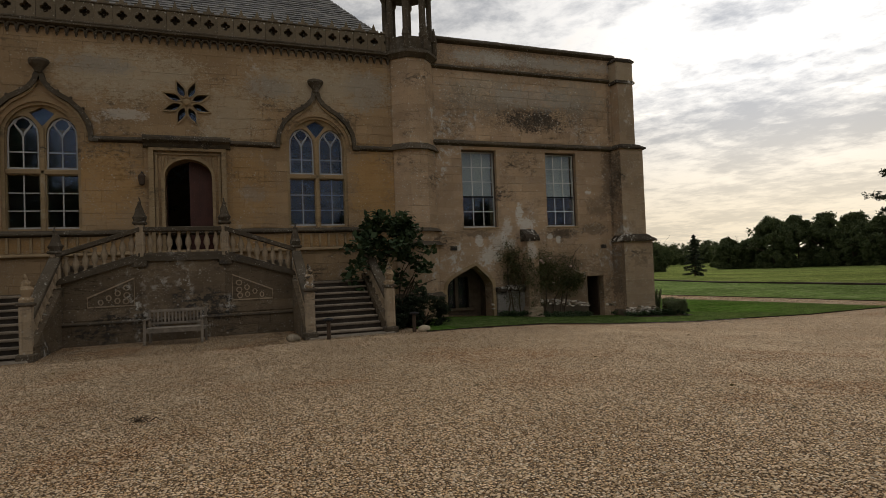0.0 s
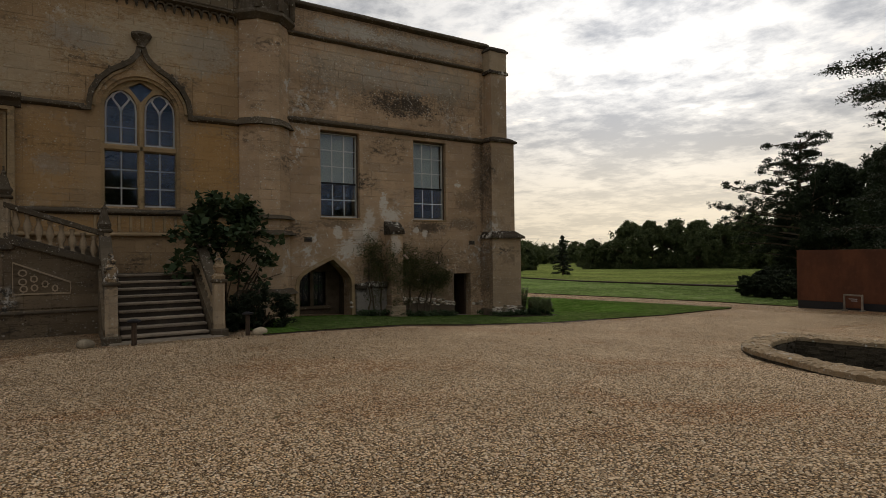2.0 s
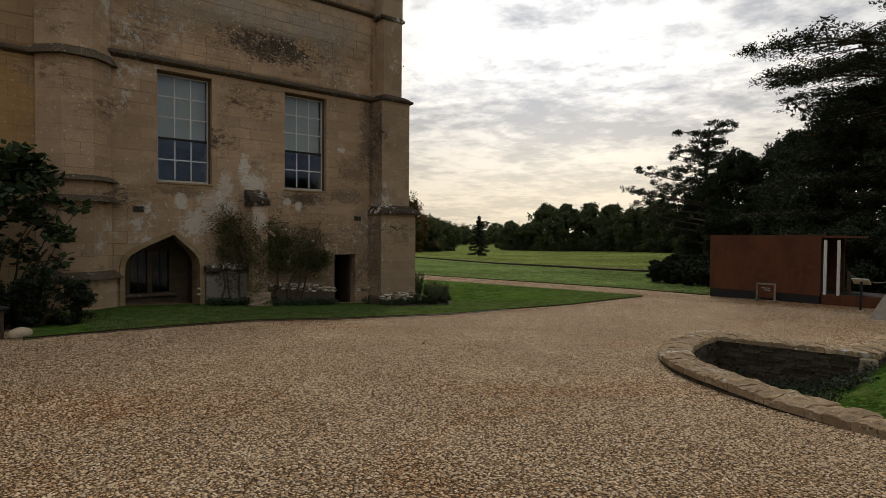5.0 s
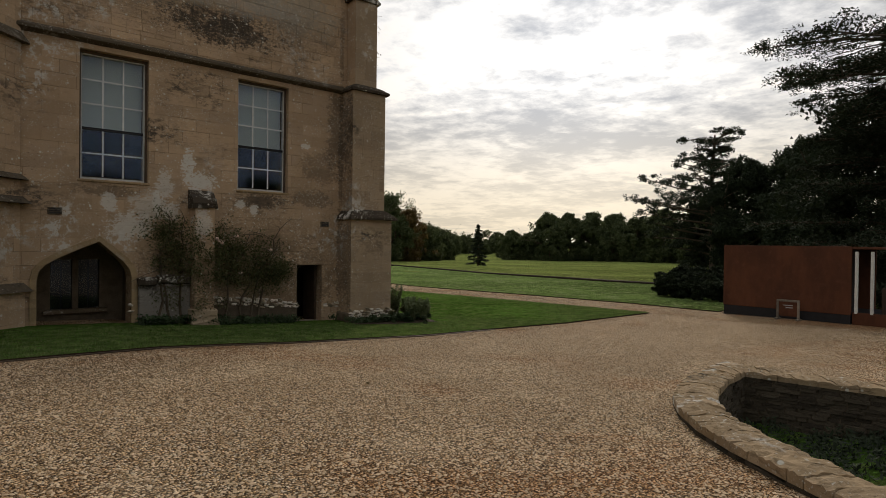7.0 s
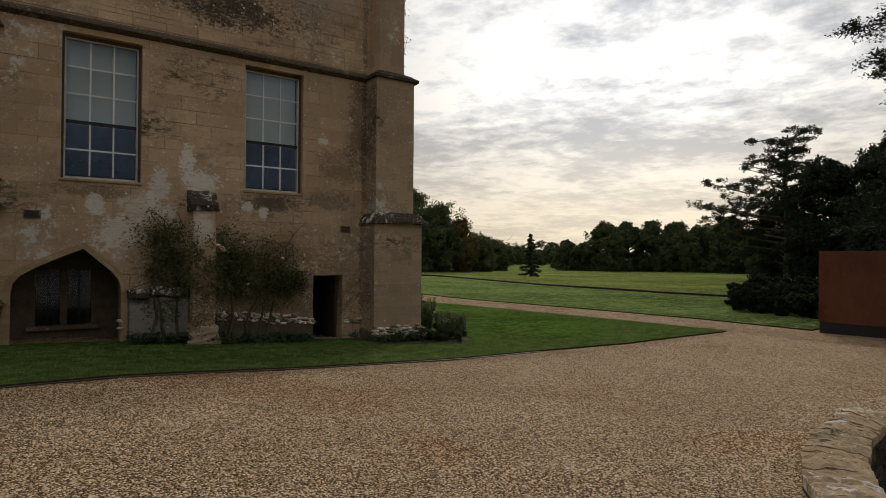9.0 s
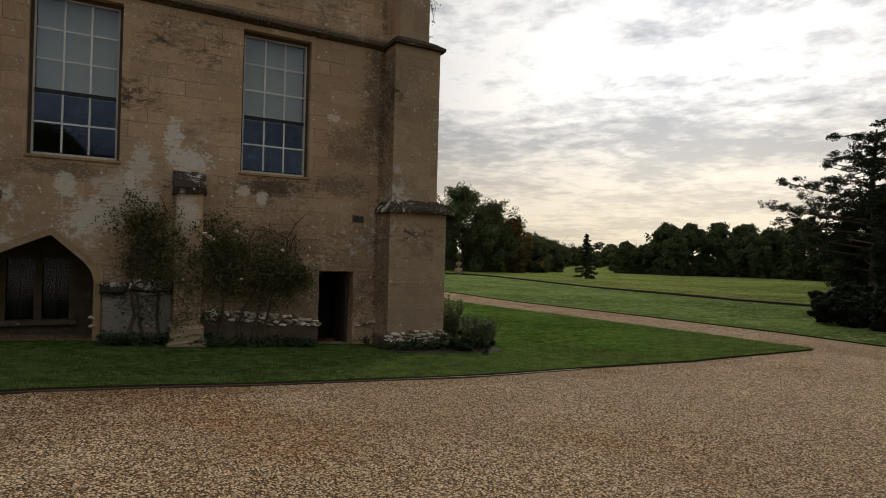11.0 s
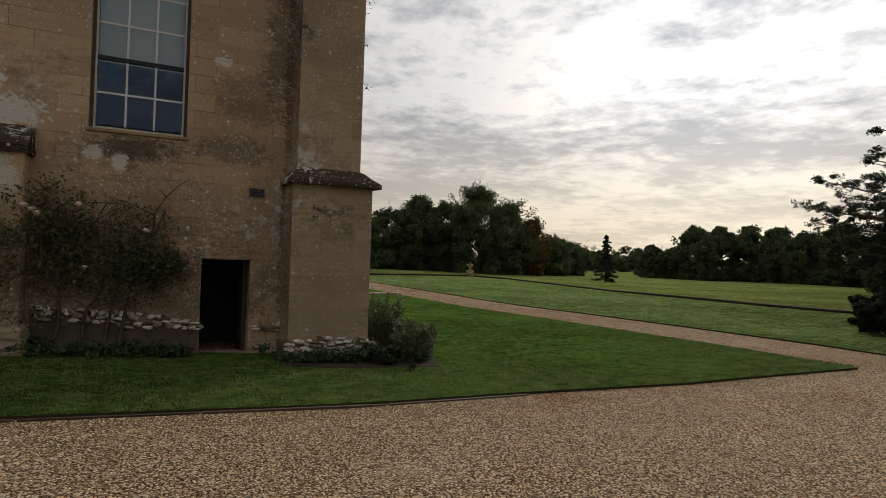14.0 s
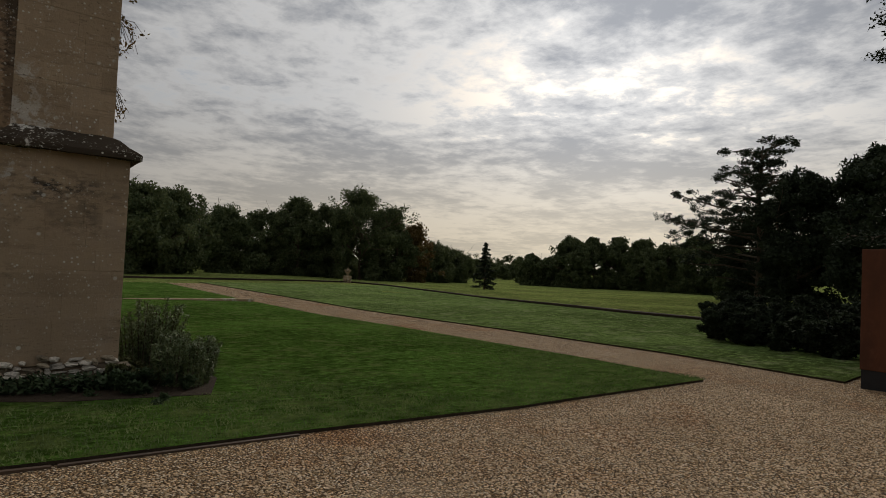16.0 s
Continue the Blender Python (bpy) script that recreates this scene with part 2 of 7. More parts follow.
def gravel_material():
    m, nt, b, pos = material("gravel", 0.95, 0.0, 0.05)
    flat = scaled(nt, pos, (1.0, 1.0, 0.0))
    warp = mix(nt, 0.012, flat, noisy(nt, flat, 30.0, 2.0, out="Color"), "ADD")
    d1 = cells(nt, warp, 45.0)
    c1 = cells(nt, warp, 45.0, out="Color")
    d2 = cells(nt, flat, 90.0)
    c2 = cells(nt, flat, 90.0, out="Color")
    s = node(nt, "ShaderNodeSeparateColor")
    put(nt, s.inputs[0], c1)
    s2 = node(nt, "ShaderNodeSeparateColor")
    put(nt, s2.inputs[0], c2)
    stone = mix(nt, ramp(nt, s.outputs[0], 0.1, 0.9), (0.30, 0.182, 0.088), (0.79, 0.55, 0.317))
    stone = mix(nt, mth(nt, "MULTIPLY", ramp(nt, s.outputs[1], 0.72, 0.85), 0.75), stone, (0.88, 0.76, 0.58))
    stone = mix(nt, mth(nt, "MULTIPLY", ramp(nt, s.outputs[2], 0.86, 0.93), 0.8), stone, (0.10, 0.075, 0.055))
    small = mix(nt, s2.outputs[0], (0.27, 0.18, 0.10), (0.62, 0.45, 0.28))
    base = mix(nt, ramp(nt, d1, 0.50, 0.62), stone, small)
    # shadows between the stones, coloured in as near-black gaps
    gap = mth(nt, "MULTIPLY", ramp(nt, d1, 0.36, 0.56), ramp(nt, d2, 0.26, 0.56))
    base = mix(nt, mth(nt, "MULTIPLY", gap, 0.95), base, (0.045, 0.028, 0.016))
    # worn, redder earth where wheels have run
    wide = noisy(nt, flat, 0.33, 4.0, 0.6, 0.5)
    base = mix(nt, mth(nt, "MULTIPLY", ramp(nt, wide, 0.50, 0.66), 0.75), base, mix(nt, 0.75, base, (0.78, 0.50, 0.31), "MULTIPLY"))
    wide2 = noisy(nt, flat, 0.8, 5.0, 0.6)
    base = mix(nt, mth(nt, "MULTIPLY", ramp(nt, wide2, 0.55, 0.75), 0.3), base, (0.56, 0.43, 0.29))
    put(nt, b.inputs["Base Color"], base)
    h = mth(nt, "SUBTRACT", mth(nt, "MULTIPLY", s.outputs[0], 0.5), d1)
    relief(nt, b, h, 1.0, 0.034)
    return m


def grass_material(name, green, dry, scale=1.0, blades=True):
    m, nt, b, pos = material(name, 1.0, 0.0, 0.0)
    flat = scaled(nt, pos, (1.0, 1.0, 0.3))
    wide = noisy(nt, flat, 0.22 * scale, 5.0, 0.62, 0.4)
    mid = noisy(nt, flat, 2.4 * scale, 6.0, 0.65)
    blade = noisy(nt, scaled(nt, pos, (1.0, 2.2, 1.0)), 60.0 * scale, 4.0, 0.7)
    base = mix(nt, ramp(nt, wide, 0.35, 0.68), [g * 0.75 for g in green], [g * 1.5 for g in green])
    tuft = noisy(nt, scaled(nt, pos, (1.0, 1.7, 1.0)), 6.5 * scale, 5.0, 0.7)
    base = mix(nt, mth(nt, "MULTIPLY", ramp(nt, tuft, 0.50, 0.64), 0.9), base, [g * 2.2 for g in green])
    base = mix(nt, mth(nt, "MULTIPLY", ramp(nt, tuft, 0.47, 0.34), 0.8), base, [g * 0.35 for g in green])
    base = mix(nt, mth(nt, "MULTIPLY", ramp(nt, mid, 0.5, 0.66), 0.6), base, dry)
    clump = noisy(nt, scaled(nt, pos, (1.0, 1.5, 1.0)), 1.5 * scale, 6.0, 0.7, 0.6)
    base = mix(nt, mth(nt, "MULTIPLY", ramp(nt, clump, 0.50, 0.36), 0.55), base, [g * 0.45 for g in green])
    base = mix(nt, mth(nt, "MULTIPLY", ramp(nt, blade, 0.5, 0.3), 0.7), base, [g * 0.35 for g in green])
    put(nt, b.inputs["Base Color"], base)
    relief(nt, b, mth(nt, "ADD", mth(nt, "ADD", blade, mth(nt, "MULTIPLY", mid, 0.8)), mth(nt, "MULTIPLY", tuft, 1.8)), 1.0, 0.09)
    return m


def leaf_material(name, a, b2, rough=0.5, trans=0.0, patch=0.8, share=0.35):
    m, nt, b, pos = material(name, rough, 0.0, 0.3)
    isl = node(nt, "ShaderNodeNewGeometry").outputs["Random Per Island"]
    v = mth(nt, "ADD", mth(nt, "MULTIPLY", isl, 1 - share), mth(nt, "MULTIPLY", ramp(nt, noisy(nt, pos, patch, 4.0), 0.3, 0.7), share))
    put(nt, b.inputs["Base Color"], mix(nt, v, a, b2))
    if trans:
        b.inputs["Transmission Weight"].default_value = 0.0
        tr = node(nt, "ShaderNodeBsdfTranslucent")
        put(nt, tr.inputs[0], mix(nt, v, [x * 1.3 for x in a], [x * 1.5 for x in b2]))
        mx = node(nt, "ShaderNodeMixShader")
        mx.inputs[0].default_value = trans
        link(nt, b.outputs[0], mx.inputs[1])
        link(nt, tr.outputs[0], mx.inputs[2])
        link(nt, mx.outputs[0], nt.nodes["Material Output"].inputs[0])
    return m


def glass_material(name="window_glass"):
    m, nt, b, pos = material(name, 0.03, 0.0, 0.5)
    b.inputs["Base Color"].default_value = (0.8, 0.85, 0.85, 1)
    b.inputs["Transmission Weight"].default_value = 1.0
    b.inputs["IOR"].default_value = 1.52
    # the blue of a reflected sky is put into the tint
    b.inputs["Specular Tint"].default_value = (0.50, 0.66, 1.0, 1)
    relief(nt, b, noisy(nt, pos, 2.5, 2.0), 0.06, 0.02)
    return m


def slate_material():
    m, nt, b, pos = material("slate", 0.75, 0.0, 0.3)
    rnd = node(nt, "ShaderNodeNewGeometry").outputs["Random Per Island"]
    base = mix(nt, rnd, (0.07, 0.066, 0.062), (0.16, 0.15, 0.135))
    base = mix(nt, mth(nt, "MULTIPLY", ramp(nt, noisy(nt, pos, 3.0, 6.0), 0.5, 0.7), 0.6), base, (0.22, 0.20, 0.16))
    put(nt, b.inputs["Base Color"], base)
    relief(nt, b, noisy(nt, pos, 30.0, 4.0), 0.3, 0.01)
    return m


def rust_material():
    m, nt, b, pos = material("weathering_steel", 0.75, 0.15, 0.3)
    runs = noisy(nt, scaled(nt, pos, (1.3, 1.3, 0.5)), 1.2, 6.0, 0.65)
    blot = noisy(nt, pos, 5.0, 8.0, 0.7)
    base = mix(nt, ramp(nt, runs, 0.35, 0.7), (0.080, 0.029, 0.014), (0.13, 0.046, 0.020))
    base = mix(nt, mth(nt, "MULTIPLY", ramp(nt, blot, 0.5, 0.7), 0.6), base, (0.14, 0.052, 0.026))
    put(nt, b.inputs["Base Color"], base)
    relief(nt, b, noisy(nt, pos, 60.0, 3.0), 0.25, 0.003)
    return m


SOOT_AND_SHADE, LIME, GREY, EARTHY = (0.05, 0.042, 0.034), (0.60, 0.56, 0.49), (0.27, 0.245, 0.21), (0.17, 0.12, 0.075)
WING_BLACK = (
    (10.0, 7.2, 3.6, 1.0, SOOT_AND_SHADE, 0.25), (13.2, 7.3, 1.5, 1.2, SOOT_AND_SHADE, 0.28), (11.0, 8.95, 4.6, 0.5, SOOT_AND_SHADE, 0.55), (13.6, 2.6, 0.8, 0.25, SOOT_AND_SHADE, 0.5),
    (11.3, 6.75, 1.7, 0.50, SOOT_AND_SHADE, 0.9), (11.0, 7.25, 2.9, 0.8, SOOT_AND_SHADE, 0.22), (13.9, 3.5, 0.7, 0.5, SOOT_AND_SHADE, 0.42), (12.2, 2.45, 0.9, 0.25, SOOT_AND_SHADE, 0.4),
    # strips at x 14.4-14.55: stain plus the buttress side's shade, as colour
    (14.4, 4.6, 0.35, 1.4, SOOT_AND_SHADE, 0.55), (14.55, 4.0, 0.09, 2.6, SOOT_AND_SHADE, 0.5), (14.5, 0.9, 0.09, 1.8, SOOT_AND_SHADE, 0.45), (14.55, 7.2, 0.09, 1.6, SOOT_AND_SHADE, 0.4), (12.2, 2.5, 0.7, 0.22, SOOT_AND_SHADE, 0.6), (8.8, 2.5, 0.8, 0.16, SOOT_AND_SHADE, 0.55), (8.0, 7.0, 0.5, 1.1, SOOT_AND_SHADE, 0.2),
)
WING_WASH = (
    (10.36, 3.25, 0.20, 0.42, LIME, 1.0), (10.62, 2.85, 0.45, 0.30, LIME, 0.95), (9.85, 2.75, 0.22, 0.42, LIME, 0.7), (9.68, 2.3, 0.10, 0.30, LIME, 0.8), (10.0, 2.1, 0.25, 0.25, LIME, 0.6), (10.62, 1.8, 0.22, 0.4, LIME, 0.7), (12.0, 2.25, 0.12, 0.16, LIME, 0.8), (8.7, 2.25, 0.18, 0.25, LIME, 0.8),
    (9.1, 1.75, 0.55, 0.35, LIME, 0.75), (9.5, 2.2, 0.5, 0.4, LIME, 0.55), (13.45, 4.05, 0.16, 0.10, LIME, 0.9), (11.65, 2.35, 0.14, 0.14, LIME, 0.8),
    (12.2, 8.95, 3.5, 0.25, LIME, 0.35), (9.2, 8.95, 1.6, 0.3, LIME, 0.45), (11.3, 7.6, 2.0, 0.5, LIME, 0.25), (8.25, 4.05, 0.10, 0.10, LIME, 0.8),
)
WING_DAMP = (
    (12.0, 0.2, 2.4, 0.9, EARTHY, 0.7), (9.9, 0.6, 0.8, 0.9, EARTHY, 0.5), (13.6, 0.3, 0.9, 1.1, EARTHY, 0.55), (10.4, 0.4, 1.3, 1.0, EARTHY, 0.55),
    (14.2, 1.0, 0.5, 1.6, EARTHY, 0.4), (12.6, 4.6, 0.5, 0.15, GREY, 0.5), (9.8, -0.1, 0.5, 0.55, GREY, 0.9), (12.2, 1.3, 1.6, 0.9, EARTHY, 0.5),
    (13.2, -0.1, 0.9, 0.4, EARTHY, 0.5),
)
WORN = (0.47, 0.41, 0.32)
WING_PALE = ((9.0, 7.6, 1.9, 0.8, WORN, 0.6), (13.0, 7.7, 1.6, 0.8, WORN, 0.6), (10.8, 8.95, 3.6, 0.3, WORN, 0.5))
WING_STAINS = WING_PALE + WING_DAMP + WING_BLACK + WING_WASH
OCHRE = (0.44, 0.25, 0.085)
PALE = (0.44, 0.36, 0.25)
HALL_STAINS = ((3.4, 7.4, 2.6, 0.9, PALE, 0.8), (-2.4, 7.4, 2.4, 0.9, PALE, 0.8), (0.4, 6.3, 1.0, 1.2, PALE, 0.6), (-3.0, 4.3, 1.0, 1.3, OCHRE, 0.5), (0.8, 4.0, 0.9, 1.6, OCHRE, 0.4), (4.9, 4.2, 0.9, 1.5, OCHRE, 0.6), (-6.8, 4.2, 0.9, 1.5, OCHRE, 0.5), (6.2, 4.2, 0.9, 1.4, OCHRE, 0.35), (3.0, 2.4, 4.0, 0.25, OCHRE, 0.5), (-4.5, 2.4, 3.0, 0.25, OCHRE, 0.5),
    (-2.4, 6.2, 0.7, 0.2, LIME, 0.5), (1.6, 7.3, 0.8, 0.4, GREY, 0.6), (-3.2, 7.6, 1.2, 0.3, GREY, 0.6), (4.8, 7.4, 0.9, 0.8, GREY, 0.5), (6.7, 7.2, 0.35, 1.2, GREY, 0.9), (1.0, 3.9, 0.5, 0.3, GREY, 0.5))
TAN = (0.47, 0.335, 0.195)
M = {
    "wing": stone_wall("wing_stone", (0.455, 0.320, 0.202), 0.45, 0.42, 0.8, 1.0, patches=WING_STAINS, vary=0.16),
    "grey_render": stone_wall("grey_rendered_plinth", (0.25, 0.225, 0.19), 0.5, 0.8, 0.2, 0.7),
    "block": stone_wall("block_stone", (0.335, 0.248, 0.162), 0.35, 0.5, 0.0, 0.95, vary=0.16),
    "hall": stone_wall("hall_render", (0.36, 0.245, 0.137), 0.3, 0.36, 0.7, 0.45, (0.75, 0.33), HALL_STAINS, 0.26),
    "trim": stone_wall("dressed_stone", (0.335, 0.24, 0.135), 0.1, 0.4, 0.0, 0.25),
    "dark_trim": stone_wall("blackened_stone", (0.095, 0.075, 0.052), 0.1, 0.6, 0.0, 0.55),
    "stair": stone_wall("stair_stone", (0.140, 0.105, 0.068), 0.5, 1.0, 0.9, 0.45, (0.7, 0.3)),
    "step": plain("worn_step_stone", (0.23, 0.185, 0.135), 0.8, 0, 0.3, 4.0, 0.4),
    # risers: grime plus the shade under the nosings, both in the colour
    "riser": plain("shaded_grimy_riser_stone", (0.045, 0.035, 0.026), 0.9, 0, 0.3, 4.0, 0.4),
    "stair_block": stone_wall("stair_block_stone", (0.205, 0.153, 0.099), 0.4, 1.0, 0.0, 0.45, vary=0.6),
    "crest": stone_wall("parapet_stone", (0.20, 0.158, 0.106), 0.9, 0.9, 0.0, 0.9, vary=0.5),
    "moss_and_shade": stone_wall("lichened_stone_and_shade", (0.052, 0.040, 0.028), 0.9, 0.7, 0.0, 1.0),
    "newel": stone_wall("streaked_newel_stone", (0.37, 0.285, 0.19), 0.6, 0.8, 0.0, 0.4),
    "rubble": plain("rubble_stone", (0.30, 0.245, 0.17), 0.9, 0, 0.45, 5.0, 0.8, 0.2, 0.01),
    "lichen_stone": plain("limewashed_stone", (0.60, 0.54, 0.45), 0.95, 0, 0.35, 7.0, 0.8, 0.2, 0.01),
    "mortar": plain("mortar_and_niche_shade", (0.115, 0.088, 0.06), 0.95, 0, 0.35, 5.0, 0.8, 0.2, 0.01),
    "coping": stone_wall("coping_stone", (0.40, 0.29, 0.175), 1.5, 1.2, 0.0, 1.0, vary=0.55),
    "drystone": plain("shaded_dry_stone", (0.075, 0.060, 0.042), 0.95, 0, 0.5, 6.0, 0.8, 0.2, 0.01),
    "gravel": gravel_material(),
    "grass": grass_material("mown_grass", (0.086, 0.160, 0.030), (0.22, 0.26, 0.085)),
    "field": grass_material("park_grass", (0.150, 0.185, 0.050), (0.30, 0.29, 0.12), 0.4),
    # paler green: the whitish highlights of the dew are in the colour
    "dew": grass_material("dew_highlight_grass", (0.140, 0.200, 0.060), (0.36, 0.39, 0.20), 0.7),
    "earth": plain("bed_earth", (0.042, 0.031, 0.021), 0.95, 0, 0.4, 12.0, 1.0, 0.1, 0.02),
    "glass": glass_material(),
    "white": plain("old_white_paint", (0.66, 0.65, 0.60), 0.55, 0, 0.12, 8.0, 0.1),
    "sash_paint": plain("weathered_sash_paint", (0.50, 0.49, 0.45), 0.6, 0, 0.2, 8.0, 0.15),
    "reveal_shade": plain("shaded_reveal_brown", (0.085, 0.058, 0.038), 0.8, 0, 0.3, 6.0, 0.3),
    "lead": plain("pale_leadwork", (0.40, 0.39, 0.37), 0.6, 0, 0.15, 8.0, 0.1),
    "blind": plain("window_blind", (0.58, 0.60, 0.54), 0.9, 0, 0.06, 1.5, 0.05),
    "dark_room": plain("shaded_room_plaster", (0.035, 0.03, 0.026), 0.9, 0, 0.2, 1.0, 0.1),
    "door": plain("oxblood_door_paint", (0.075, 0.026, 0.018), 0.5, 0, 0.25, 3.0, 0.2),
    "oak": plain("aged_oak", (0.06, 0.038, 0.023), 0.7, 0, 0.35, 5.0, 0.4),
    "bench": plain("silvered_teak", (0.21, 0.175, 0.135), 0.8, 0, 0.3, 7.0, 0.4),
    "slate": slate_material(),
    "rust": rust_material(),
    "black": plain("black_metal", (0.02, 0.02, 0.022), 0.5, 0.3, 0.3, 6.0, 0.1),
    "bark": plain("bark", (0.085, 0.065, 0.045), 0.95, 0, 0.4, 4.0, 1.0, 0.1, 0.03),
    "leaf": leaf_material("broad_leaf", (0.036, 0.056, 0.022), (0.115, 0.130, 0.055), 0.9, 0.22),
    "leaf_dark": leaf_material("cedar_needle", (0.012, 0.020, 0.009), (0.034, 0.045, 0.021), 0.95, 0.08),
    "leaf_autumn": leaf_material("autumn_leaf", (0.06, 0.05, 0.014), (0.17, 0.10, 0.03), 0.6, 0.22),
    "leaf_fig": leaf_material("fig_leaf", (0.018, 0.036, 0.013), (0.058, 0.085, 0.034), 0.8, 0.15),
    "leaf_grey": leaf_material("rosemary_leaf", (0.045, 0.070, 0.026), (0.17, 0.20, 0.085), 0.6, 0.1),
    "wall_leaf": leaf_material("climber_leaf", (0.032, 0.042, 0.013), (0.115, 0.110, 0.040), 0.8, 0.1),
    "blade": leaf_material("grass_blade", (0.052, 0.090, 0.018), (0.20, 0.25, 0.08), 0.7, 0.25, 3.2, 0.8),
    "pebble": leaf_material("pebble", (0.27, 0.175, 0.095), (0.76, 0.57, 0.37), 0.9),
    "rose_petal": plain("pale_rose_petal", (0.75, 0.55, 0.46), 0.6, 0, 0.15, 30.0, 0.1),
}


# ---- mesh helpers ----
def mesh_of(bm, name, smooth=False):
    me = bpy.data.meshes.new(name)
    bm.normal_update()
    bm.to_mesh(me)
    bm.free()
    if smooth:
        me.polygons.foreach_set("use_smooth", [True] * len(me.polygons))
    return me


def thing(name, label, category, at=(0, 0, 0), group="", kind=""):
    ob = new(name)
    ob.location = at
    return tagged(ob, label, category, group, kind)


def part(name, bm, mat, parent=None, label="", smooth=False):
    me = bm if isinstance(bm, bpy.types.Mesh) else mesh_of(bm, name, smooth)
    if not me.materials:
        me.materials.append(M[mat])
    ob = new(name, me)
    if parent is not None:
        ob.parent = parent
        if parent.type == "EMPTY":
            ob.matrix_parent_inverse = Matrix.Translation(-parent.location)
    if label:
        ob["label"] = label
    return ob


def from_arrays(name, verts, faces, mat):
    me = bpy.data.meshes.new(name)
    me.from_pydata([tuple(v) for v in verts], [], [tuple(f) for f in faces])
    me.update()
    me.materials.append(M[mat])
    return me


def box(bm, x0, x1, y0, y1, z0, z1, bevel=0.0):
    vs = [bm.verts.new(p) for p in ((x0, y0, z0), (x1, y0, z0), (x1, y1, z0), (x0, y1, z0), (x0, y0, z1), (x1, y0, z1), (x1, y1, z1), (x0, y1, z1))]
    fs = [bm.faces.new([vs[i] for i in q]) for q in ((3, 2, 1, 0), (4, 5, 6, 7), (0, 1, 5, 4), (1, 2, 6, 5), (2, 3, 7, 6), (3, 0, 4, 7))]
    if bevel:
        es = list({e for f in fs for e in f.edges})
        bmesh.ops.bevel(bm, geom=es, offset=bevel, segments=1, affect="EDGES")
    return vs


def boxed(*a, bevel=0.0):
    bm = bmesh.new()
    box(bm, *a, bevel=bevel)
    return bm


def prism(bm, pts, y0, y1, axis="y"):
    """An outline in (x, z), or (x, y) for axis z, or (y, z) for axis x, drawn out from y0 to y1."""
    def at(p, d):
        return (p[0], d, p[1]) if axis == "y" else (p[0], p[1], d) if axis == "z" else (d, p[0], p[1])
    a = [bm.verts.new(at(p, y0)) for p in pts]
    b = [bm.verts.new(at(p, y1)) for p in pts]
    n = len(pts)
    fs = [bm.faces.new(a), bm.faces.new(b[::-1])]
    for i in range(n):
        fs.append(bm.faces.new((a[i], b[i], b[(i + 1) % n], a[(i + 1) % n])))
    bmesh.ops.recalc_face_normals(bm, faces=fs)
    return fs


def plate(outer, holes, y0, y1):
    """A slab upright in x and z, with openings right through it."""
    bm = bmesh.new()
    sides = []
    edges = []
    for loop in [outer] + holes:
        a = [bm.verts.new((x, y0, z)) for x, z in loop]
        for i in range(len(a)):
            edges.append(bm.edges.new((a[i], a[(i + 1) % len(a)])))
        sides.append(a)
    bmesh.ops.triangle_fill(bm, use_beauty=True, use_dissolve=False, edges=edges)
    front = list(bm.faces)
    back = {}
    for a in sides:
        for v in a:
            back[v] = bm.verts.new((v.co.x, y1, v.co.z))
    for f in front:
        bm.faces.new([back[v] for v in reversed(f.verts)])
    for a in sides:
        for i in range(len(a)):
            p, q = a[i], a[(i + 1) % len(a)]
            bm.faces.new((p, q, back[q], back[p]))
    bmesh.ops.recalc_face_normals(bm, faces=list(bm.faces))
    return bm


def strip(bm, pts, w, y0, y1, closed=False, taper=None):
    """A bar of width w that follows an outline in x and z, from y0 to y1."""
    n = len(pts)
    rings = []
    for i in range(n):
        p = Vector(pts[i])
        if closed:
            d = Vector(pts[(i + 1) % n]) - Vector(pts[i - 1])
        else:
            d = Vector(pts[min(i + 1, n - 1)]) - Vector(pts[max(i - 1, 0)])
        d.normalize()
        k = Vector((-d.y, d.x)) * (w * 0.5 * (taper[i] if taper else 1.0))
        a, b = p + k, p - k
        rings.append([bm.verts.new((a.x, y1, a.y)), bm.verts.new((a.x, y0, a.y)), bm.verts.new((b.x, y0, b.y)), bm.verts.new((b.x, y1, b.y))])
    fs = []
    for i in range(n if closed else n - 1):
        r, s = rings[i], rings[(i + 1) % n]
        for j in range(4):
            fs.append(bm.faces.new((r[j], r[(j + 1) % 4], s[(j + 1) % 4], s[j])))
    if not closed:
        fs += [bm.faces.new(rings[0]), bm.faces.new(rings[-1][::-1])]
    bmesh.ops.recalc_face_normals(bm, faces=fs)


def lathe(bm, prof, seg=12, at=(0, 0, 0), squash=1.0):
    """A turned shape from (radius, height) pairs."""
    rings = []
    for r, h in prof:
        rings.append([bm.verts.new((at[0] + r * math.cos(2 * math.pi * k / seg), at[1] + squash * r * math.sin(2 * math.pi * k / seg), at[2] + h)) for k in range(seg)])
    fs = []
    for a, b in zip(rings, rings[1:]):
        for k in range(seg):
            fs.append(bm.faces.new((a[k], a[(k + 1) % seg], b[(k + 1) % seg], b[k])))
    fs += [bm.faces.new(rings[0][::-1]), bm.faces.new(rings[-1])]
    return fs


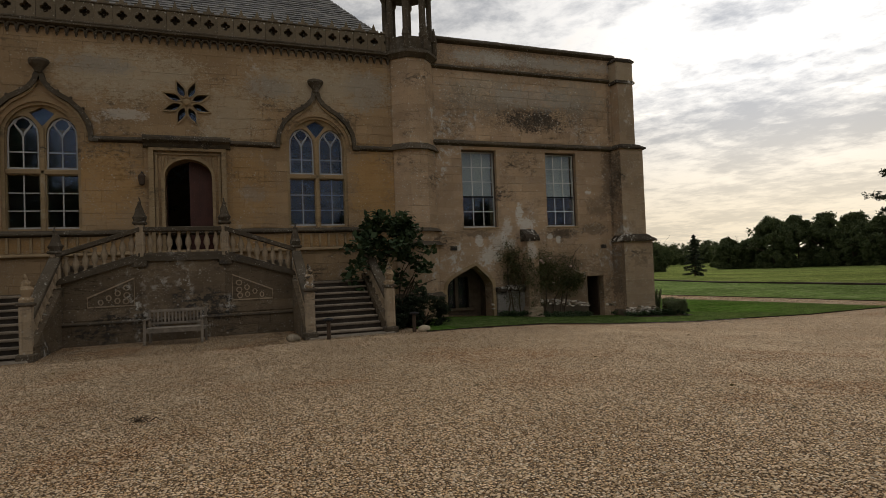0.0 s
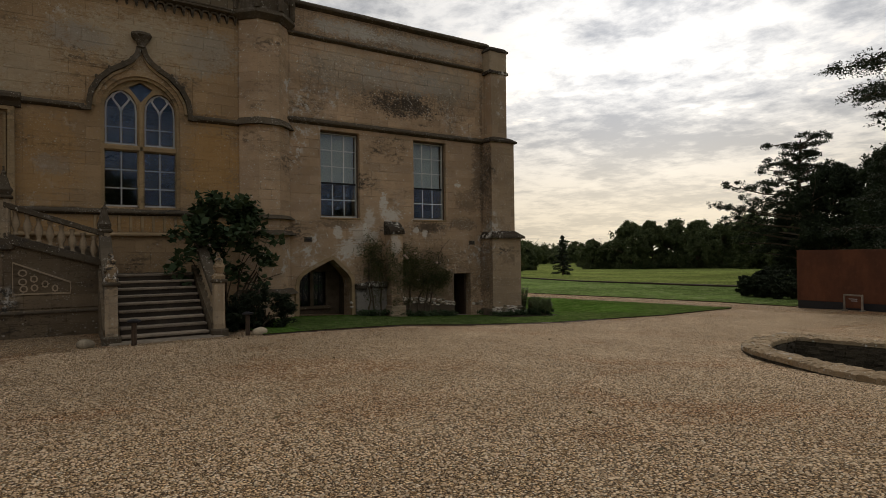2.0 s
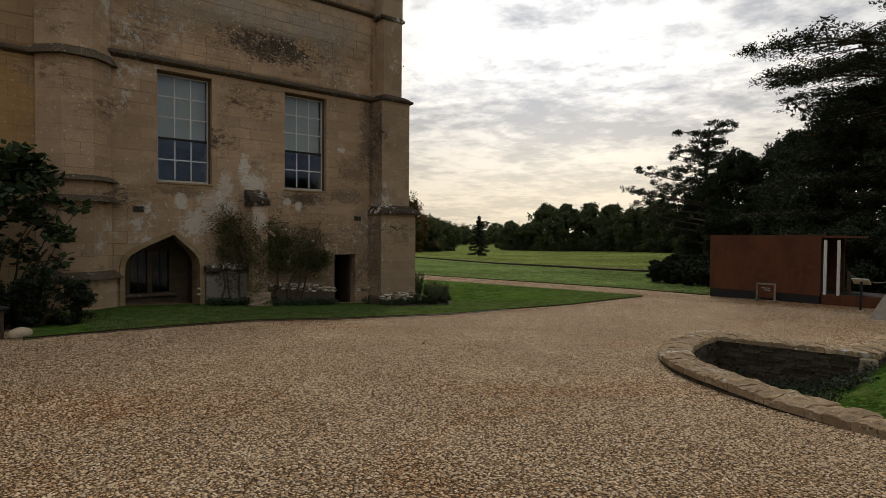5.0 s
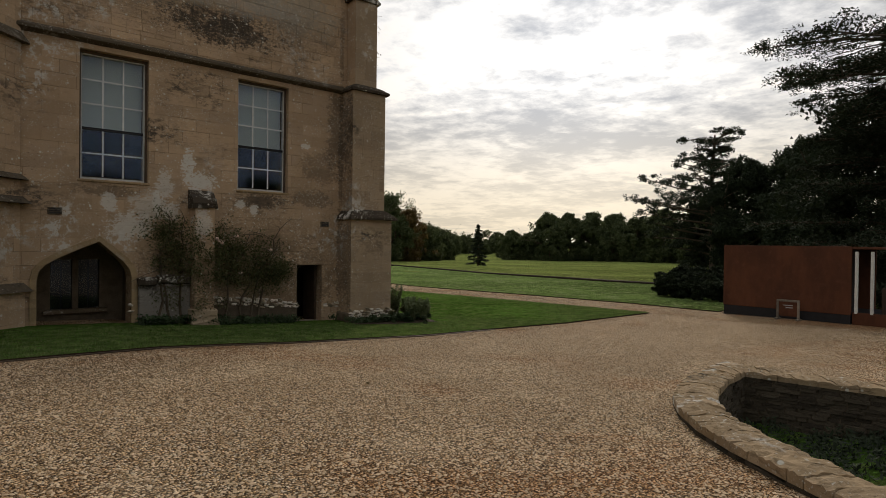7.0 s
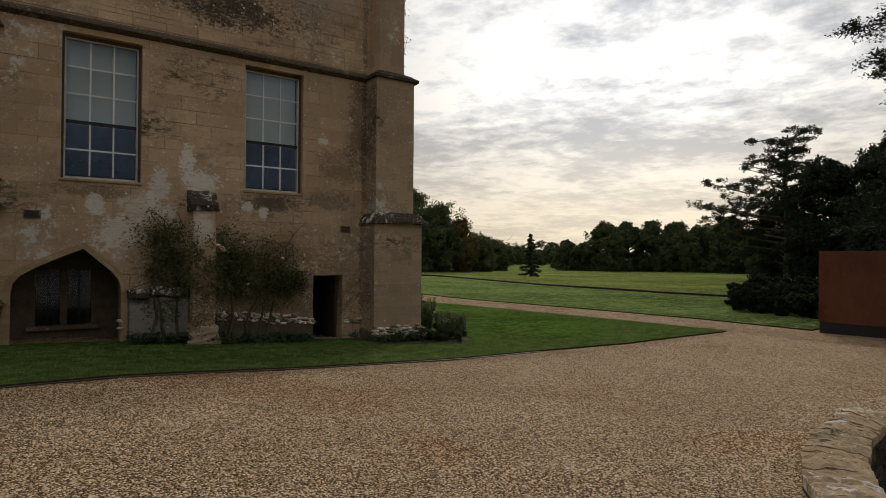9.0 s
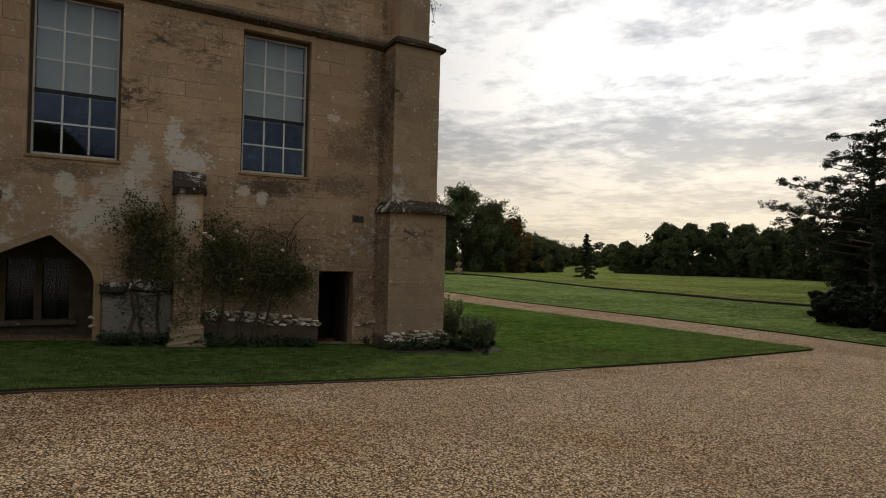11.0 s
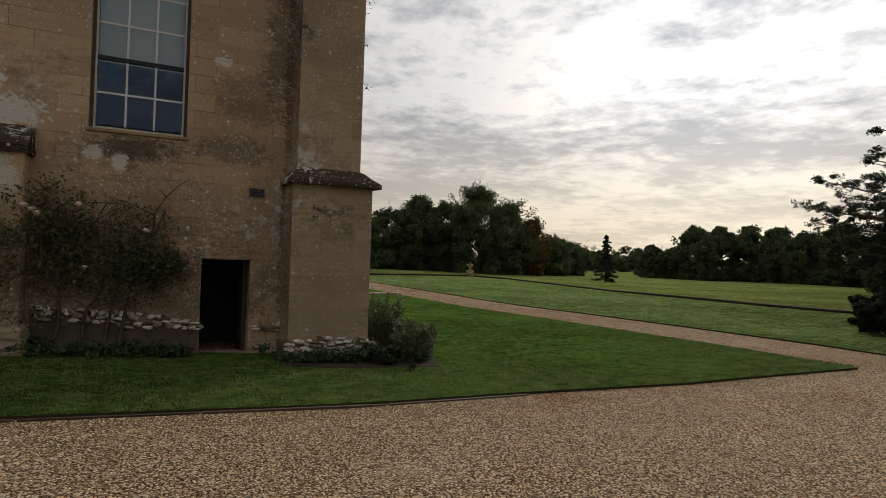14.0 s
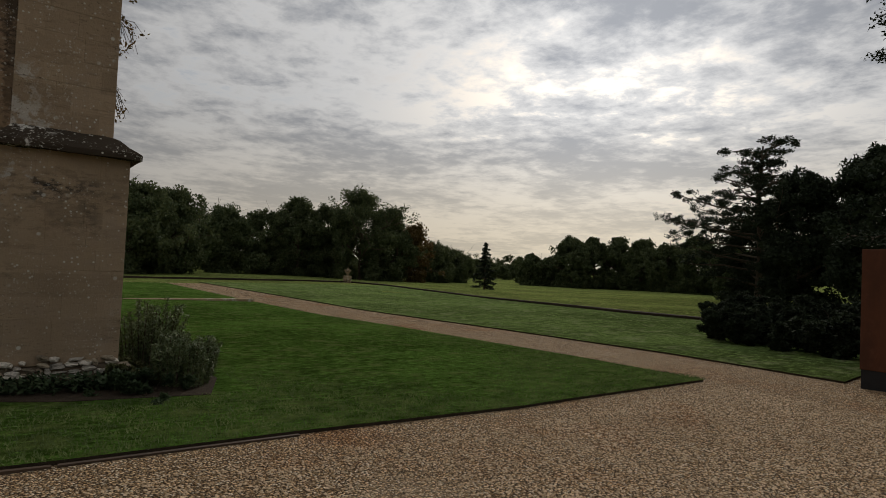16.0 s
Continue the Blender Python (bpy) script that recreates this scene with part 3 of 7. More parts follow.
def tube(bm, pts, radii, seg=7):
    """A round limb along points in space, with a radius at each."""
    rings = []
    up = Vector((0.13, 0.31, 1.0)).normalized()
    for i, p in enumerate(pts):
        d = (Vector(pts[min(i + 1, len(pts) - 1)]) - Vector(pts[max(i - 1, 0)])).normalized()
        a = d.cross(up if abs(d.dot(up)) < 0.95 else Vector((1, 0, 0))).normalized()
        b = d.cross(a)
        rings.append([bm.verts.new(Vector(p) + (a * math.cos(2 * math.pi * k / seg) + b * math.sin(2 * math.pi * k / seg)) * radii[i]) for k in range(seg)])
    for r, s in zip(rings, rings[1:]):
        for k in range(seg):
            bm.faces.new((r[k], r[(k + 1) % seg], s[(k + 1) % seg], s[k]))
    bm.faces.new(rings[0])
    bm.faces.new(rings[-1][::-1])


def arch(x0, x1, zb, zs, za, n=8, power=1.0):
    """The outline of a pointed opening: sides up to zs, then two curves that meet at za."""
    c, h = (x0 + x1) / 2, (x1 - x0) / 2
    pts = [(x0, zb), (x1, zb)]
    for i in range(n + 1):
        u = i / n
        s = math.sin(u * math.pi / 2) ** power
        pts.append((x1 - h * (1 - math.cos(u * math.pi / 2)) ** 0.92, zs + (za - zs) * s))
    for i in range(n - 1, -1, -1):
        u = i / n
        s = math.sin(u * math.pi / 2) ** power
        pts.append((x0 + h * (1 - math.cos(u * math.pi / 2)) ** 0.92, zs + (za - zs) * s))
    return pts


def ease(v, xs, ys):
    return float(np.interp(v, xs, ys))


def lie(x, y):
    """The height of the ground."""
    f = ease(x, (-30, 1, 3.5, 5.6, 8.7, 11, 14.5, 20, 40, 120, 400), (0, 0, -0.02, -0.06, -0.20, -0.41, -0.65, -0.85, -1.0, -2.5, -4.0))
    return f - 0.02 * min(max(y - 0.65 * x, -6), 14)


# ---- ground ----
PIT_IN = [(9.0, -3.0), (9.9, 1.0), (10.4, 3.2), (10.75, 4.45), (11.0, 5.15), (11.32, 5.7), (11.68, 6.25), (12.08, 6.72), (12.58, 7.15), (13.05, 7.46), (13.75, 7.76), (14.76, 8.08), (15.82, 8.27), (16.32, 5.72), (21.0, 6.0), (21.0, -3.0)]


def rim_z(x):
    """The coping's height, which falls with the ground."""
    return ease(x, (9.0, 11.1, 12.6, 15.3, 18.5), (-0.12, -0.22, -0.34, -0.50, -0.60))


def offset(pts, d):
    out = []
    n = len(pts)
    for i in range(n):
        p, a, b = Vector(pts[i]), Vector(pts[i - 1]), Vector(pts[(i + 1) % n])
        u, v = (p - a).normalized(), (b - p).normalized()
        k = (Vector((-u.y, u.x)) + Vector((-v.y, v.x)))
        k = k / max(0.3, k.dot(Vector((-v.y, v.x))))
        out.append(tuple(p + k * d))
    return out


def inside(x, y, poly):
    hit = False
    n = len(poly)
    for i in range(n):
        (x1, y1), (x2, y2) = poly[i], poly[(i + 1) % n]
        if (y1 > y) != (y2 > y) and x < (x2 - x1) * (y - y1) / (y2 - y1) + x1:
            hit = not hit
    return hit


PIT_MID = offset(PIT_IN, 0.22)
GRAVEL_EDGE = 27.3


def steps_of(cuts):
    out = []
    for a, b, s in cuts:
        n = max(1, round((b - a) / s))
        out += [a + (b - a) * i / n for i in range(n)]
    return out + [cuts[-1][1]]


xs = steps_of([(-1500, -60, 240), (-60, -12, 6), (-12, 8.8, 0.8), (8.8, 21.6, 0.2), (21.6, 27.3, 0.6), (27.3, 60, 2), (60, 200, 10), (200, 2500, 230)])
ys = steps_of([(-1500, -60, 240), (-60, -4, 4), (-4, 9, 0.2), (9, 30, 0.7), (30, 80, 2.5), (80, 200, 10), (200, 2500, 230)])
verts = [(x, y, lie(x, y)) for y in ys for x in xs]
faces, mats = [], []
for j in range(len(ys) - 1):
    for i in range(len(xs) - 1):
        cx, cy = (xs[i] + xs[i + 1]) / 2, (ys[j] + ys[j + 1]) / 2
        if 8 < cx < 21.6 and -4 < cy < 9 and inside(cx, cy, PIT_MID):
            continue
        faces.append((j * len(xs) + i, j * len(xs) + i + 1, (j + 1) * len(xs) + i + 1, (j + 1) * len(xs) + i))
        mats.append(0 if cx < GRAVEL_EDGE and -60 < cx and -60 < cy < 56 else 1)
me = from_arrays("ground", verts, faces, "gravel")
me.materials.append(M["field"])
me.polygons.foreach_set("material_index", mats)
me.polygons.foreach_set("use_smooth", [True] * len(mats))
ground = tagged(new("ground", me), "pale tan gravel forecourt giving way to open parkland grass", "ground", kind="structure")


def lawn(name, poly, label, mat="grass", rise=0.035, step=0.9):
    """A mown slab standing a little above the gravel, with a cut turf edge."""
    bm = bmesh.new()
    pts = []
    for i in range(len(poly)):
        a, b = Vector(poly[i]), Vector(poly[(i + 1) % len(poly)])
        n = max(1, int((b - a).length / step))
        for k in range(n):
            p = a + (b - a) * (k / n)
            w = 0.02 * noise.noise(Vector((p.x * 3, p.y * 3, 0)))
            pts.append((p.x + w, p.y + w))
    top = [bm.verts.new((x, y, lie(x, y) + rise)) for x, y in pts]
    edges = [bm.edges.new((top[i], top[(i + 1) % len(top)])) for i in range(len(top))]
    bmesh.ops.triangle_fill(bm, use_beauty=True, edges=edges)
    fs = list(bm.faces)
    for f in fs:
        if f.normal.z < 0:
            f.normal_flip()
    low = [bm.verts.new((x, y, lie(x, y) - 0.25)) for x, y in pts]
    n = len(top)
    for i in range(n):
        f = bm.faces.new((top[i], low[i], low[(i + 1) % n], top[(i + 1) % n]))
        f.material_index = 1
    bmesh.ops.recalc_face_normals(bm, faces=list(bm.faces))
    me = mesh_of(bm, name)
    me.materials.append(M[mat])
    me.materials.append(M["earth"])
    return tagged(new(name, me), label, "lawn", kind="structure")


EDGE_Y = ((5.0, 14.25), (7.5, 14.6), (10.0, 14.9), (13.0, 15.0), (17.0, 15.05), (21.0, 14.95), (24.15, 14.78))
LAWN_1 = [(5.0, 18.95)] + list(EDGE_Y) + [(24.4, 17.5), (24.5, 25), (24.1, 36.3), (24.0, 54.0), (15.6, 54.0), (15.6, 18.95)]
lawn("lawn_near_house", LAWN_1, "close-mown green lawn wedge with a cut turf edge")
LAWN_2 = [(26.3, 13.4), (40.2, 14.5), (38.9, 22.8), (39.4, 27.1), (43.7, 42.7), (47.5, 62.0), (27.0, 57.0), (27.4, 36), (27.2, 23), (26.9, 17)]
lawn("lawn_beyond_path", LAWN_2, "dewy mown lawn between the path and the sunk fence", "dew")

# ---- the house ----
WALL = 18.9
HALL_L = -14.0
house = thing("country_house", "weathered limestone country house, gothic hall beside a sash-windowed wing", "house", (6.0, WALL, -0.7))


def petal(cx, cz, ang, r0=0.15, r1=0.72, w=0.122):
    pts = []
    for u in np.linspace(0, 1, 7):
        pts.append((r0 + (r1 - r0) * u, w * math.sin(math.pi * min(1, u ** 0.8)) * (1.15 - 0.3 * u)))
    for u in np.linspace(1, 0, 7)[1:-1]:
        pts.append((r0 + (r1 - r0) * u, -w * math.sin(math.pi * min(1, u ** 0.8)) * (1.15 - 0.3 * u)))
    c, s = math.cos(ang), math.sin(ang)
    return [(cx + a * c - b * s, cz + a * s + b * c) for a, b in pts]


gothic_x = [(2.06, 3.99), (-5.53, -3.63), (-13.1, -11.2)]
ROSE = (-0.83, 6.65)
petals = [petal(*ROSE, math.pi / 8 + k * math.pi / 4) for k in range(8)]
door_hole = arch(-1.50, -0.16, 1.98, 4.35, 4.93, power=0.8)
win_holes = [arch(a, b, 2.82, 5.55, 6.45) for a, b in gothic_x]
hall_label = "warm ochre rendered stone wall of the hall"
for (xa, xb, za, zb), cut in (((1.2, 5.9, -1.2, 8.62), [win_holes[0]]), ((-2.9, 1.2, -1.2, 5.3), [door_hole]), ((-2.9, 1.2, 5.3, 8.62), petals), ((-9.0, -2.9, -1.2, 8.62), [win_holes[1]]), ((HALL_L, -9.0, -1.2, 8.62), [win_holes[2]])):
    part("hall_wall", plate([(xa, za), (xb, za), (xb, zb), (xa, zb)], cut, WALL, WALL + 0.7), "hall", house, hall_label)

wing_sash = [(8.13, 9.50, 2.74, 5.56), (11.57, 12.93, 2.74, 5.56)]
NICHE_ARCH = [(9.19, 0.55), (9.15, 0.74), (9.02, 0.93), (8.80, 1.14), (8.52, 1.40), (8.15, 1.24), (7.76, 1.04), (7.52, 0.88), (7.40, 0.72), (7.36, 0.52)]
NICHE = [(7.36, -0.72), (9.19, -0.72)] + NICHE_ARCH
wing_holes = [[(a, c), (b, c), (b, d), (a, d)] for a, b, c, d in wing_sash] + [NICHE, [(13.22, -0.95), (13.98, -0.95), (13.98, 0.79), (13.22, 0.79)]]
wing_wall = part("wing_wall", plate([(6.9, -1.3), (14.9, -1.3), (14.9, 9.3), (6.9, 9.3)], wing_holes, WALL, WALL + 0.7), "wing", house, "weathered ashlar wall with limewash remains and black stains")
part("end_wall", boxed(14.904, 15.32, WALL + 0.004, 31.0, -1.4, 9.3), "wing", house)
part("back_wall", boxed(HALL_L, 15.3, 30.4, 31.0, -1.4, 9.2), "wing", house)
part("far_end_wall", boxed(HALL_L - 0.7, HALL_L, WALL, 31.0, -1.4, 9.2), "hall", house)
# unseen room surfaces, near black so the colour itself gives the indoor gloom
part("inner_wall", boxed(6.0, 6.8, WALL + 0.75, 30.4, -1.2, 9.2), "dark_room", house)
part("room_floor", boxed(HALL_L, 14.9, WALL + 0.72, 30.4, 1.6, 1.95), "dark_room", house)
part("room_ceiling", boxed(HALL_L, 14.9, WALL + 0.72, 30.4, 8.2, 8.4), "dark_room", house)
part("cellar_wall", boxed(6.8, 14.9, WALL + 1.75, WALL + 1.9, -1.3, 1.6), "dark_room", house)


def moulding(name, x0, x1, z, h=0.16, proud=0.14, mat="dark_trim", y=WALL, label=""):
    """A weathered string course: sloped top, square nose and an undercut."""
    bm = bmesh.new()
    prof = [(y + 0.02, z + h), (y - proud * 0.9, z + h * 0.45), (y - proud, z + h * 0.3), (y - proud, z), (y - proud * 0.45, z - h * 0.25), (y + 0.02, z - h * 0.45)]
    n = max(2, int((x1 - x0) / 0.45))
    rings = []
    for i in range(n + 1):
        x = x0 + (x1 - x0) * i / n
        rings.append([bm.verts.new((x, a + (0.012 * noise.noise(Vector((x * 3, b * 5, 1))) if 0 < j < 5 else 0), b + 0.015 * noise.noise(Vector((x * 2.3, b * 7, 4))))) for j, (a, b) in enumerate(prof)])
    fs = []
    for r, s in zip(rings, rings[1:]):
        for j in range(len(prof)):
            fs.append(bm.faces.new((r[j], r[(j + 1) % len(prof)], s[(j + 1) % len(prof)], s[j])))
    fs += [bm.faces.new(rings[0]), bm.faces.new(rings[-1][::-1])]
    bmesh.ops.recalc_face_normals(bm, faces=fs)
    return part(name, bm, mat, house, label)


moulding("string_course", 7.0, 14.6, 5.74)
moulding("string_course", 7.0, 14.6, 8.46, 0.13, 0.12)
moulding("string_course", 4.25, 5.75, 5.42, 0.14, 0.12)
moulding("string_course", 0.30, 1.70, 5.42, 0.14, 0.12)
moulding("string_course", -3.30, -1.95, 5.42, 0.14, 0.12)
moulding("string_course", HALL_L, -5.86, 5.42, 0.14, 0.12)
moulding("sill_course", HALL_L, 5.6, 2.70, 0.13, 0.14)
moulding("base_course", HALL_L, 5.6, 2.10, 0.11, 0.12, "trim")
part("wing_parapet", boxed(6.9, 14.9, WALL + 0.02, WALL + 0.4, 9.304, 9.40), "wing", house)
moulding("coping", 6.9, 14.9, 9.42, 0.17, 0.13)
moulding("cornice", HALL_L, 5.7, 8.64, 0.14, 0.20, "dark_trim")


def octagon(cx, cy, inr):
    r = inr / math.cos(math.pi / 8)
    return [(cx + r * math.cos(math.pi / 8 + k * math.pi / 4), cy + r * math.sin(math.pi / 8 + k * math.pi / 4)) for k in range(8)]


def turret():
    cx, cy = 6.35, 19.15
    bm = bmesh.new()
    prism(bm, octagon(cx, cy, 0.75), -1.2, 8.6, "z")
    t = part("turret", bm, "wing", house, "octagonal stone stair turret")
    for z0, z1, a, b in ((5.40, 5.62, 0.90, 0.76), (2.62, 2.74, 0.90, 0.76), (2.14, 2.28, 0.95, 0.80), (0.35, 0.52, 0.98, 0.82), (8.52, 8.66, 0.80, 0.95), (8.66, 8.80, 0.95, 0.90)):
        bm = bmesh.new()
        lo, hi = octagon(cx, cy, a), octagon(cx, cy, b)
        va = [bm.verts.new((x, y, z0)) for x, y in lo]
        vb = [bm.verts.new((x, y, z1)) for x, y in hi]
        bm.faces.new(va[::-1])
        bm.faces.new(vb)
        for k in range(8):
            bm.faces.new((va[k], va[(k + 1) % 8], vb[(k + 1) % 8], vb[k]))
        part("turret_moulding", bm, "dark_trim", t)
    bm = bmesh.new()
    prism(bm, octagon(cx, cy, 0.84), -1.2, 0.4, "z")
    part("turret_plinth", bm, "wing", t)
    # the open lantern
    bm = bmesh.new()
    prism(bm, octagon(cx, cy, 0.80), 8.80, 9.25, "z")
    part("lantern_base", bm, "dark_trim", t)
    oct_pts = octagon(cx, cy, 0.72)
    for k, (x, y) in enumerate(oct_pts):
        bm = bmesh.new()
        lathe(bm, [(0.13, 0), (0.13, 0.15), (0.10, 0.2), (0.10, 1.5), (0.15, 1.6), (0.15, 1.75)], 8, (x, y, 9.25))
        part("lantern_pier", bm, "dark_trim", t)
        bm = bmesh.new()
        lathe(bm, [(0.10, 0), (0.10, 0.4), (0.13, 0.45), (0.03, 0.95)], 8, (cx + (x - cx) * 1.18, cy + (y - cy) * 1.18, 8.8))
        part("lantern_pinnacle", bm, "dark_trim", t)
    bm = bmesh.new()
    lathe(bm, [(0.14, 0), (0.14, 2.2)], 8, (cx, cy, 9.0))
    prism(bm, octagon(cx, cy, 0.86), 11.0, 11.3, "z")
    lathe(bm, [(0.8, 0), (0.75, 0.3), (0.45, 0.9), (0.12, 1.5), (0.05, 2.0)], 8, (cx, cy, 11.3))
    part("lantern_cap", bm, "dark_trim", t)


turret()


def stepped_buttress():
    """The corner buttress: broad foot, two weathered set-offs and a capped head."""
    b = part("corner_buttress", boxed(14.50, 15.86, 18.22, WALL + 0.3, -0.54, 2.12), "wing", house, "tall stepped corner buttress of weathered stone")
    part("buttress_stage", boxed(14.58, 15.66, 18.32, WALL + 0.3, 2.0, 5.75), "wing", b)
    part("buttress_stage", boxed(14.72, 15.44, 18.46, WALL + 0.3, 5.6, 8.36), "wing", b)
    part("buttress_head", boxed(14.66, 15.48, 18.44, WALL + 0.34, 8.36, 9.20, bevel=0.03), "newel", b)
    part("buttress_foot", boxed(14.46, 15.92, 18.16, WALL + 0.3, -1.2, -0.55, bevel=0.03), "mortar", b)

    def weathering(x0, x1, y0, z0, z1, dx0, dx1, dy, mat="moss_and_shade"):
        bm = bmesh.new()
        y1 = WALL + 0.2
        lo = [bm.verts.new(p) for p in ((x0, y0, z0), (x1, y0, z0), (x1, y1, z0), (x0, y1, z0))]
        nose = [bm.verts.new((v.co.x, v.co.y, z0 + 0.07)) for v in lo]
        hi = [bm.verts.new(p) for p in ((x0 + dx0, y0 + dy, z1), (x1 - dx1, y0 + dy, z1), (x1 - dx1, y1, z1), (x0 + dx0, y1, z1))]
        bm.faces.new(lo[::-1])
        bm.faces.new(hi)
        for r, s in ((lo, nose), (nose, hi)):
            for k in range(4):
                bm.faces.new((r[k], r[(k + 1) % 4], s[(k + 1) % 4], s[k]))
        bmesh.ops.subdivide_edges(bm, edges=list(bm.edges), cuts=5, use_grid_fill=True)
        for v in bm.verts:
            v.co += Vector((0.4, 1, 1)) * 0.03 * noise.noise(v.co * 6)
        part("weathering", bm, mat, b)

    weathering(14.42, 15.98, 18.08, 2.08, 2.36, 0.18, 0.30, 0.22)
    weathering(14.50, 15.76, 18.22, 5.70, 5.92, 0.20, 0.30, 0.22)
    weathering(14.62, 15.52, 18.40, 8.32, 8.46, 0.05, 0.05, 0.05)
    weathering(14.62, 15.52, 18.40, 9.16, 9.34, 0.10, 0.10, 0.10)


stepped_buttress()


def mid_buttress():
    b = part("small_buttress", boxed(10.42, 10.88, 18.48, WALL + 0.1, -0.3, 2.24, bevel=0.02), "wing", house, "small lichen-spotted buttress with a sloped cap")
    bm = bmesh.new()
    prism(bm, [(18.43, 2.20), (18.42, 2.32), (18.52, 2.44), (WALL + 0.02, 2.66), (WALL + 0.02, 2.20)], 10.37, 10.93, "x")
    bmesh.ops.subdivide_edges(bm, edges=list(bm.edges), cuts=4, use_grid_fill=True)
    for v in bm.verts:
        v.co += Vector((1, 1, 1)) * 0.035 * noise.noise(v.co * 7)
    part("cap", bm, "moss_and_shade", b)
    for x0, x1, y0, z0, z1 in ((10.33, 10.70, 18.33, -1.1, -0.46), (10.68, 10.97, 18.36, -1.1, -0.52), (10.36, 10.95, 18.38, -0.52, -0.20)):
        bm = boxed(x0, x1, y0, WALL + 0.05, z0, z1, bevel=0.03)
        bmesh.ops.subdivide_edges(bm, edges=list(bm.edges), cuts=2, use_grid_fill=True)
        for v in bm.verts:
            v.co += Vector((1, 1, 1)) * 0.045 * noise.noise(v.co * 5)
        part("foot_stone", bm, "newel", b)


mid_buttress()


def ledge_plinth():
    """The rendered plinth beside the recess, under a broken dark ledge."""
    p = part("plinth_wall", boxed(9.30, 10.42, WALL - 0.10, WALL + 0.1, -1.2, 0.40, bevel=0.02), "grey_render", house, "grey rendered plinth streaked with black")
    for x0, x1, z in ((9.26, 9.66, 0.50), (9.67, 10.08, 0.54), (10.09, 10.41, 0.52)):
        bm = boxed(x0, x1, WALL - 0.19, WALL + 0.05, z - 0.12, z + 0.07, bevel=0.025)
        bmesh.ops.subdivide_edges(bm, edges=list(bm.edges), cuts=2, use_grid_fill=True)
        for v in bm.verts:
            v.co += Vector((1, 1, 1)) * 0.04 * noise.noise(v.co * 6)
        part("ledge_stone", bm, "moss_and_shade", p)


ledge_plinth()


def sash_window(x0, x1, z0, z1):
    w = part("sash_window", boxed(x0 - 0.03, x1 + 0.03, WALL - 0.03, WALL + 0.23, z0 - 0.06, z0 - 0.002, bevel=0.012), "trim", house, "tall white-barred sash window with a pale blind lowered halfway")
    y = WALL + 0.17
    f = 0.075
    # added lining: the reveal's shadow and dark stains as brown strips
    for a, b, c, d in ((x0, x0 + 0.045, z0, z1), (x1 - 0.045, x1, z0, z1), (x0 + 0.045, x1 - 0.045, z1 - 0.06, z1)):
        part("box_frame", boxed(a, b, y - 0.02, y + 0.14, c, d), "reveal_shade", w, "added dark brown lining for the reveal's shade and stains")
    part("jamb", boxed(x0 + 0.046, x0 + f, y + 0.012, y + 0.12, z0, z1 - 0.06), "sash_paint", w)
    part("jamb", boxed(x1 - f, x1 - 0.046, y + 0.012, y + 0.12, z0, z1 - 0.06), "sash_paint", w)
    part("head", boxed(x0 + f, x1 - f, y + 0.012, y + 0.12, z1 - 0.085, z1 - 0.061), "sash_paint", w)
    zm = z0 + 0.40 * (z1 - z0)
    part("bottom_rail", boxed(x0 + f, x1 - f, y + 0.02, y + 0.07, z0, z0 + 0.06), "sash_paint", w)
    part("meeting_rail", boxed(x0 + f, x1 - f, y + 0.01, y + 0.08, zm - 0.03, zm + 0.03), "black", w)
    for za, zb, rows, yy in ((z0 + 0.08, zm - 0.03, 2, y + 0.03), (zm + 0.03, z1 - f, 3, y + 0.06)):
        bw = 0.030
        for i in (1, 2):
            xx = x0 + f + (x1 - x0 - 2 * f) * i / 3
            part("glazing_bar", boxed(xx - bw / 2, xx + bw / 2, yy, yy + 0.03, za, zb), "white", w)
        for j in range(1, rows):
            zz = za + (zb - za) * j / rows
            part("glazing_bar", boxed(x0 + f, x1 - f, yy + 0.002, yy + 0.028, zz - bw / 2, zz + bw / 2), "white", w)
        for i in range(3):
            for j in range(rows):
                xa = x0 + f + (x1 - x0 - 2 * f) * i / 3
                xb = x0 + f + (x1 - x0 - 2 * f) * (i + 1) / 3
                p = part("pane", boxed(xa + 0.008, xb - 0.008, yy + 0.012, yy + 0.018, za + (zb - za) * j / rows + 0.008, za + (zb - za) * (j + 1) / rows - 0.008), "glass", w)
                p.visible_shadow = False
    part("blind", boxed(x0 + f, x1 - f, y + 0.19, y + 0.195, zm - 0.02, z1 - 0.02), "blind", w)


for s in wing_sash:
    sash_window(*s)


def lancet(x0, x1, zb, zs, za, n=6):
    return arch(x0, x1, zb, zs, za, n)


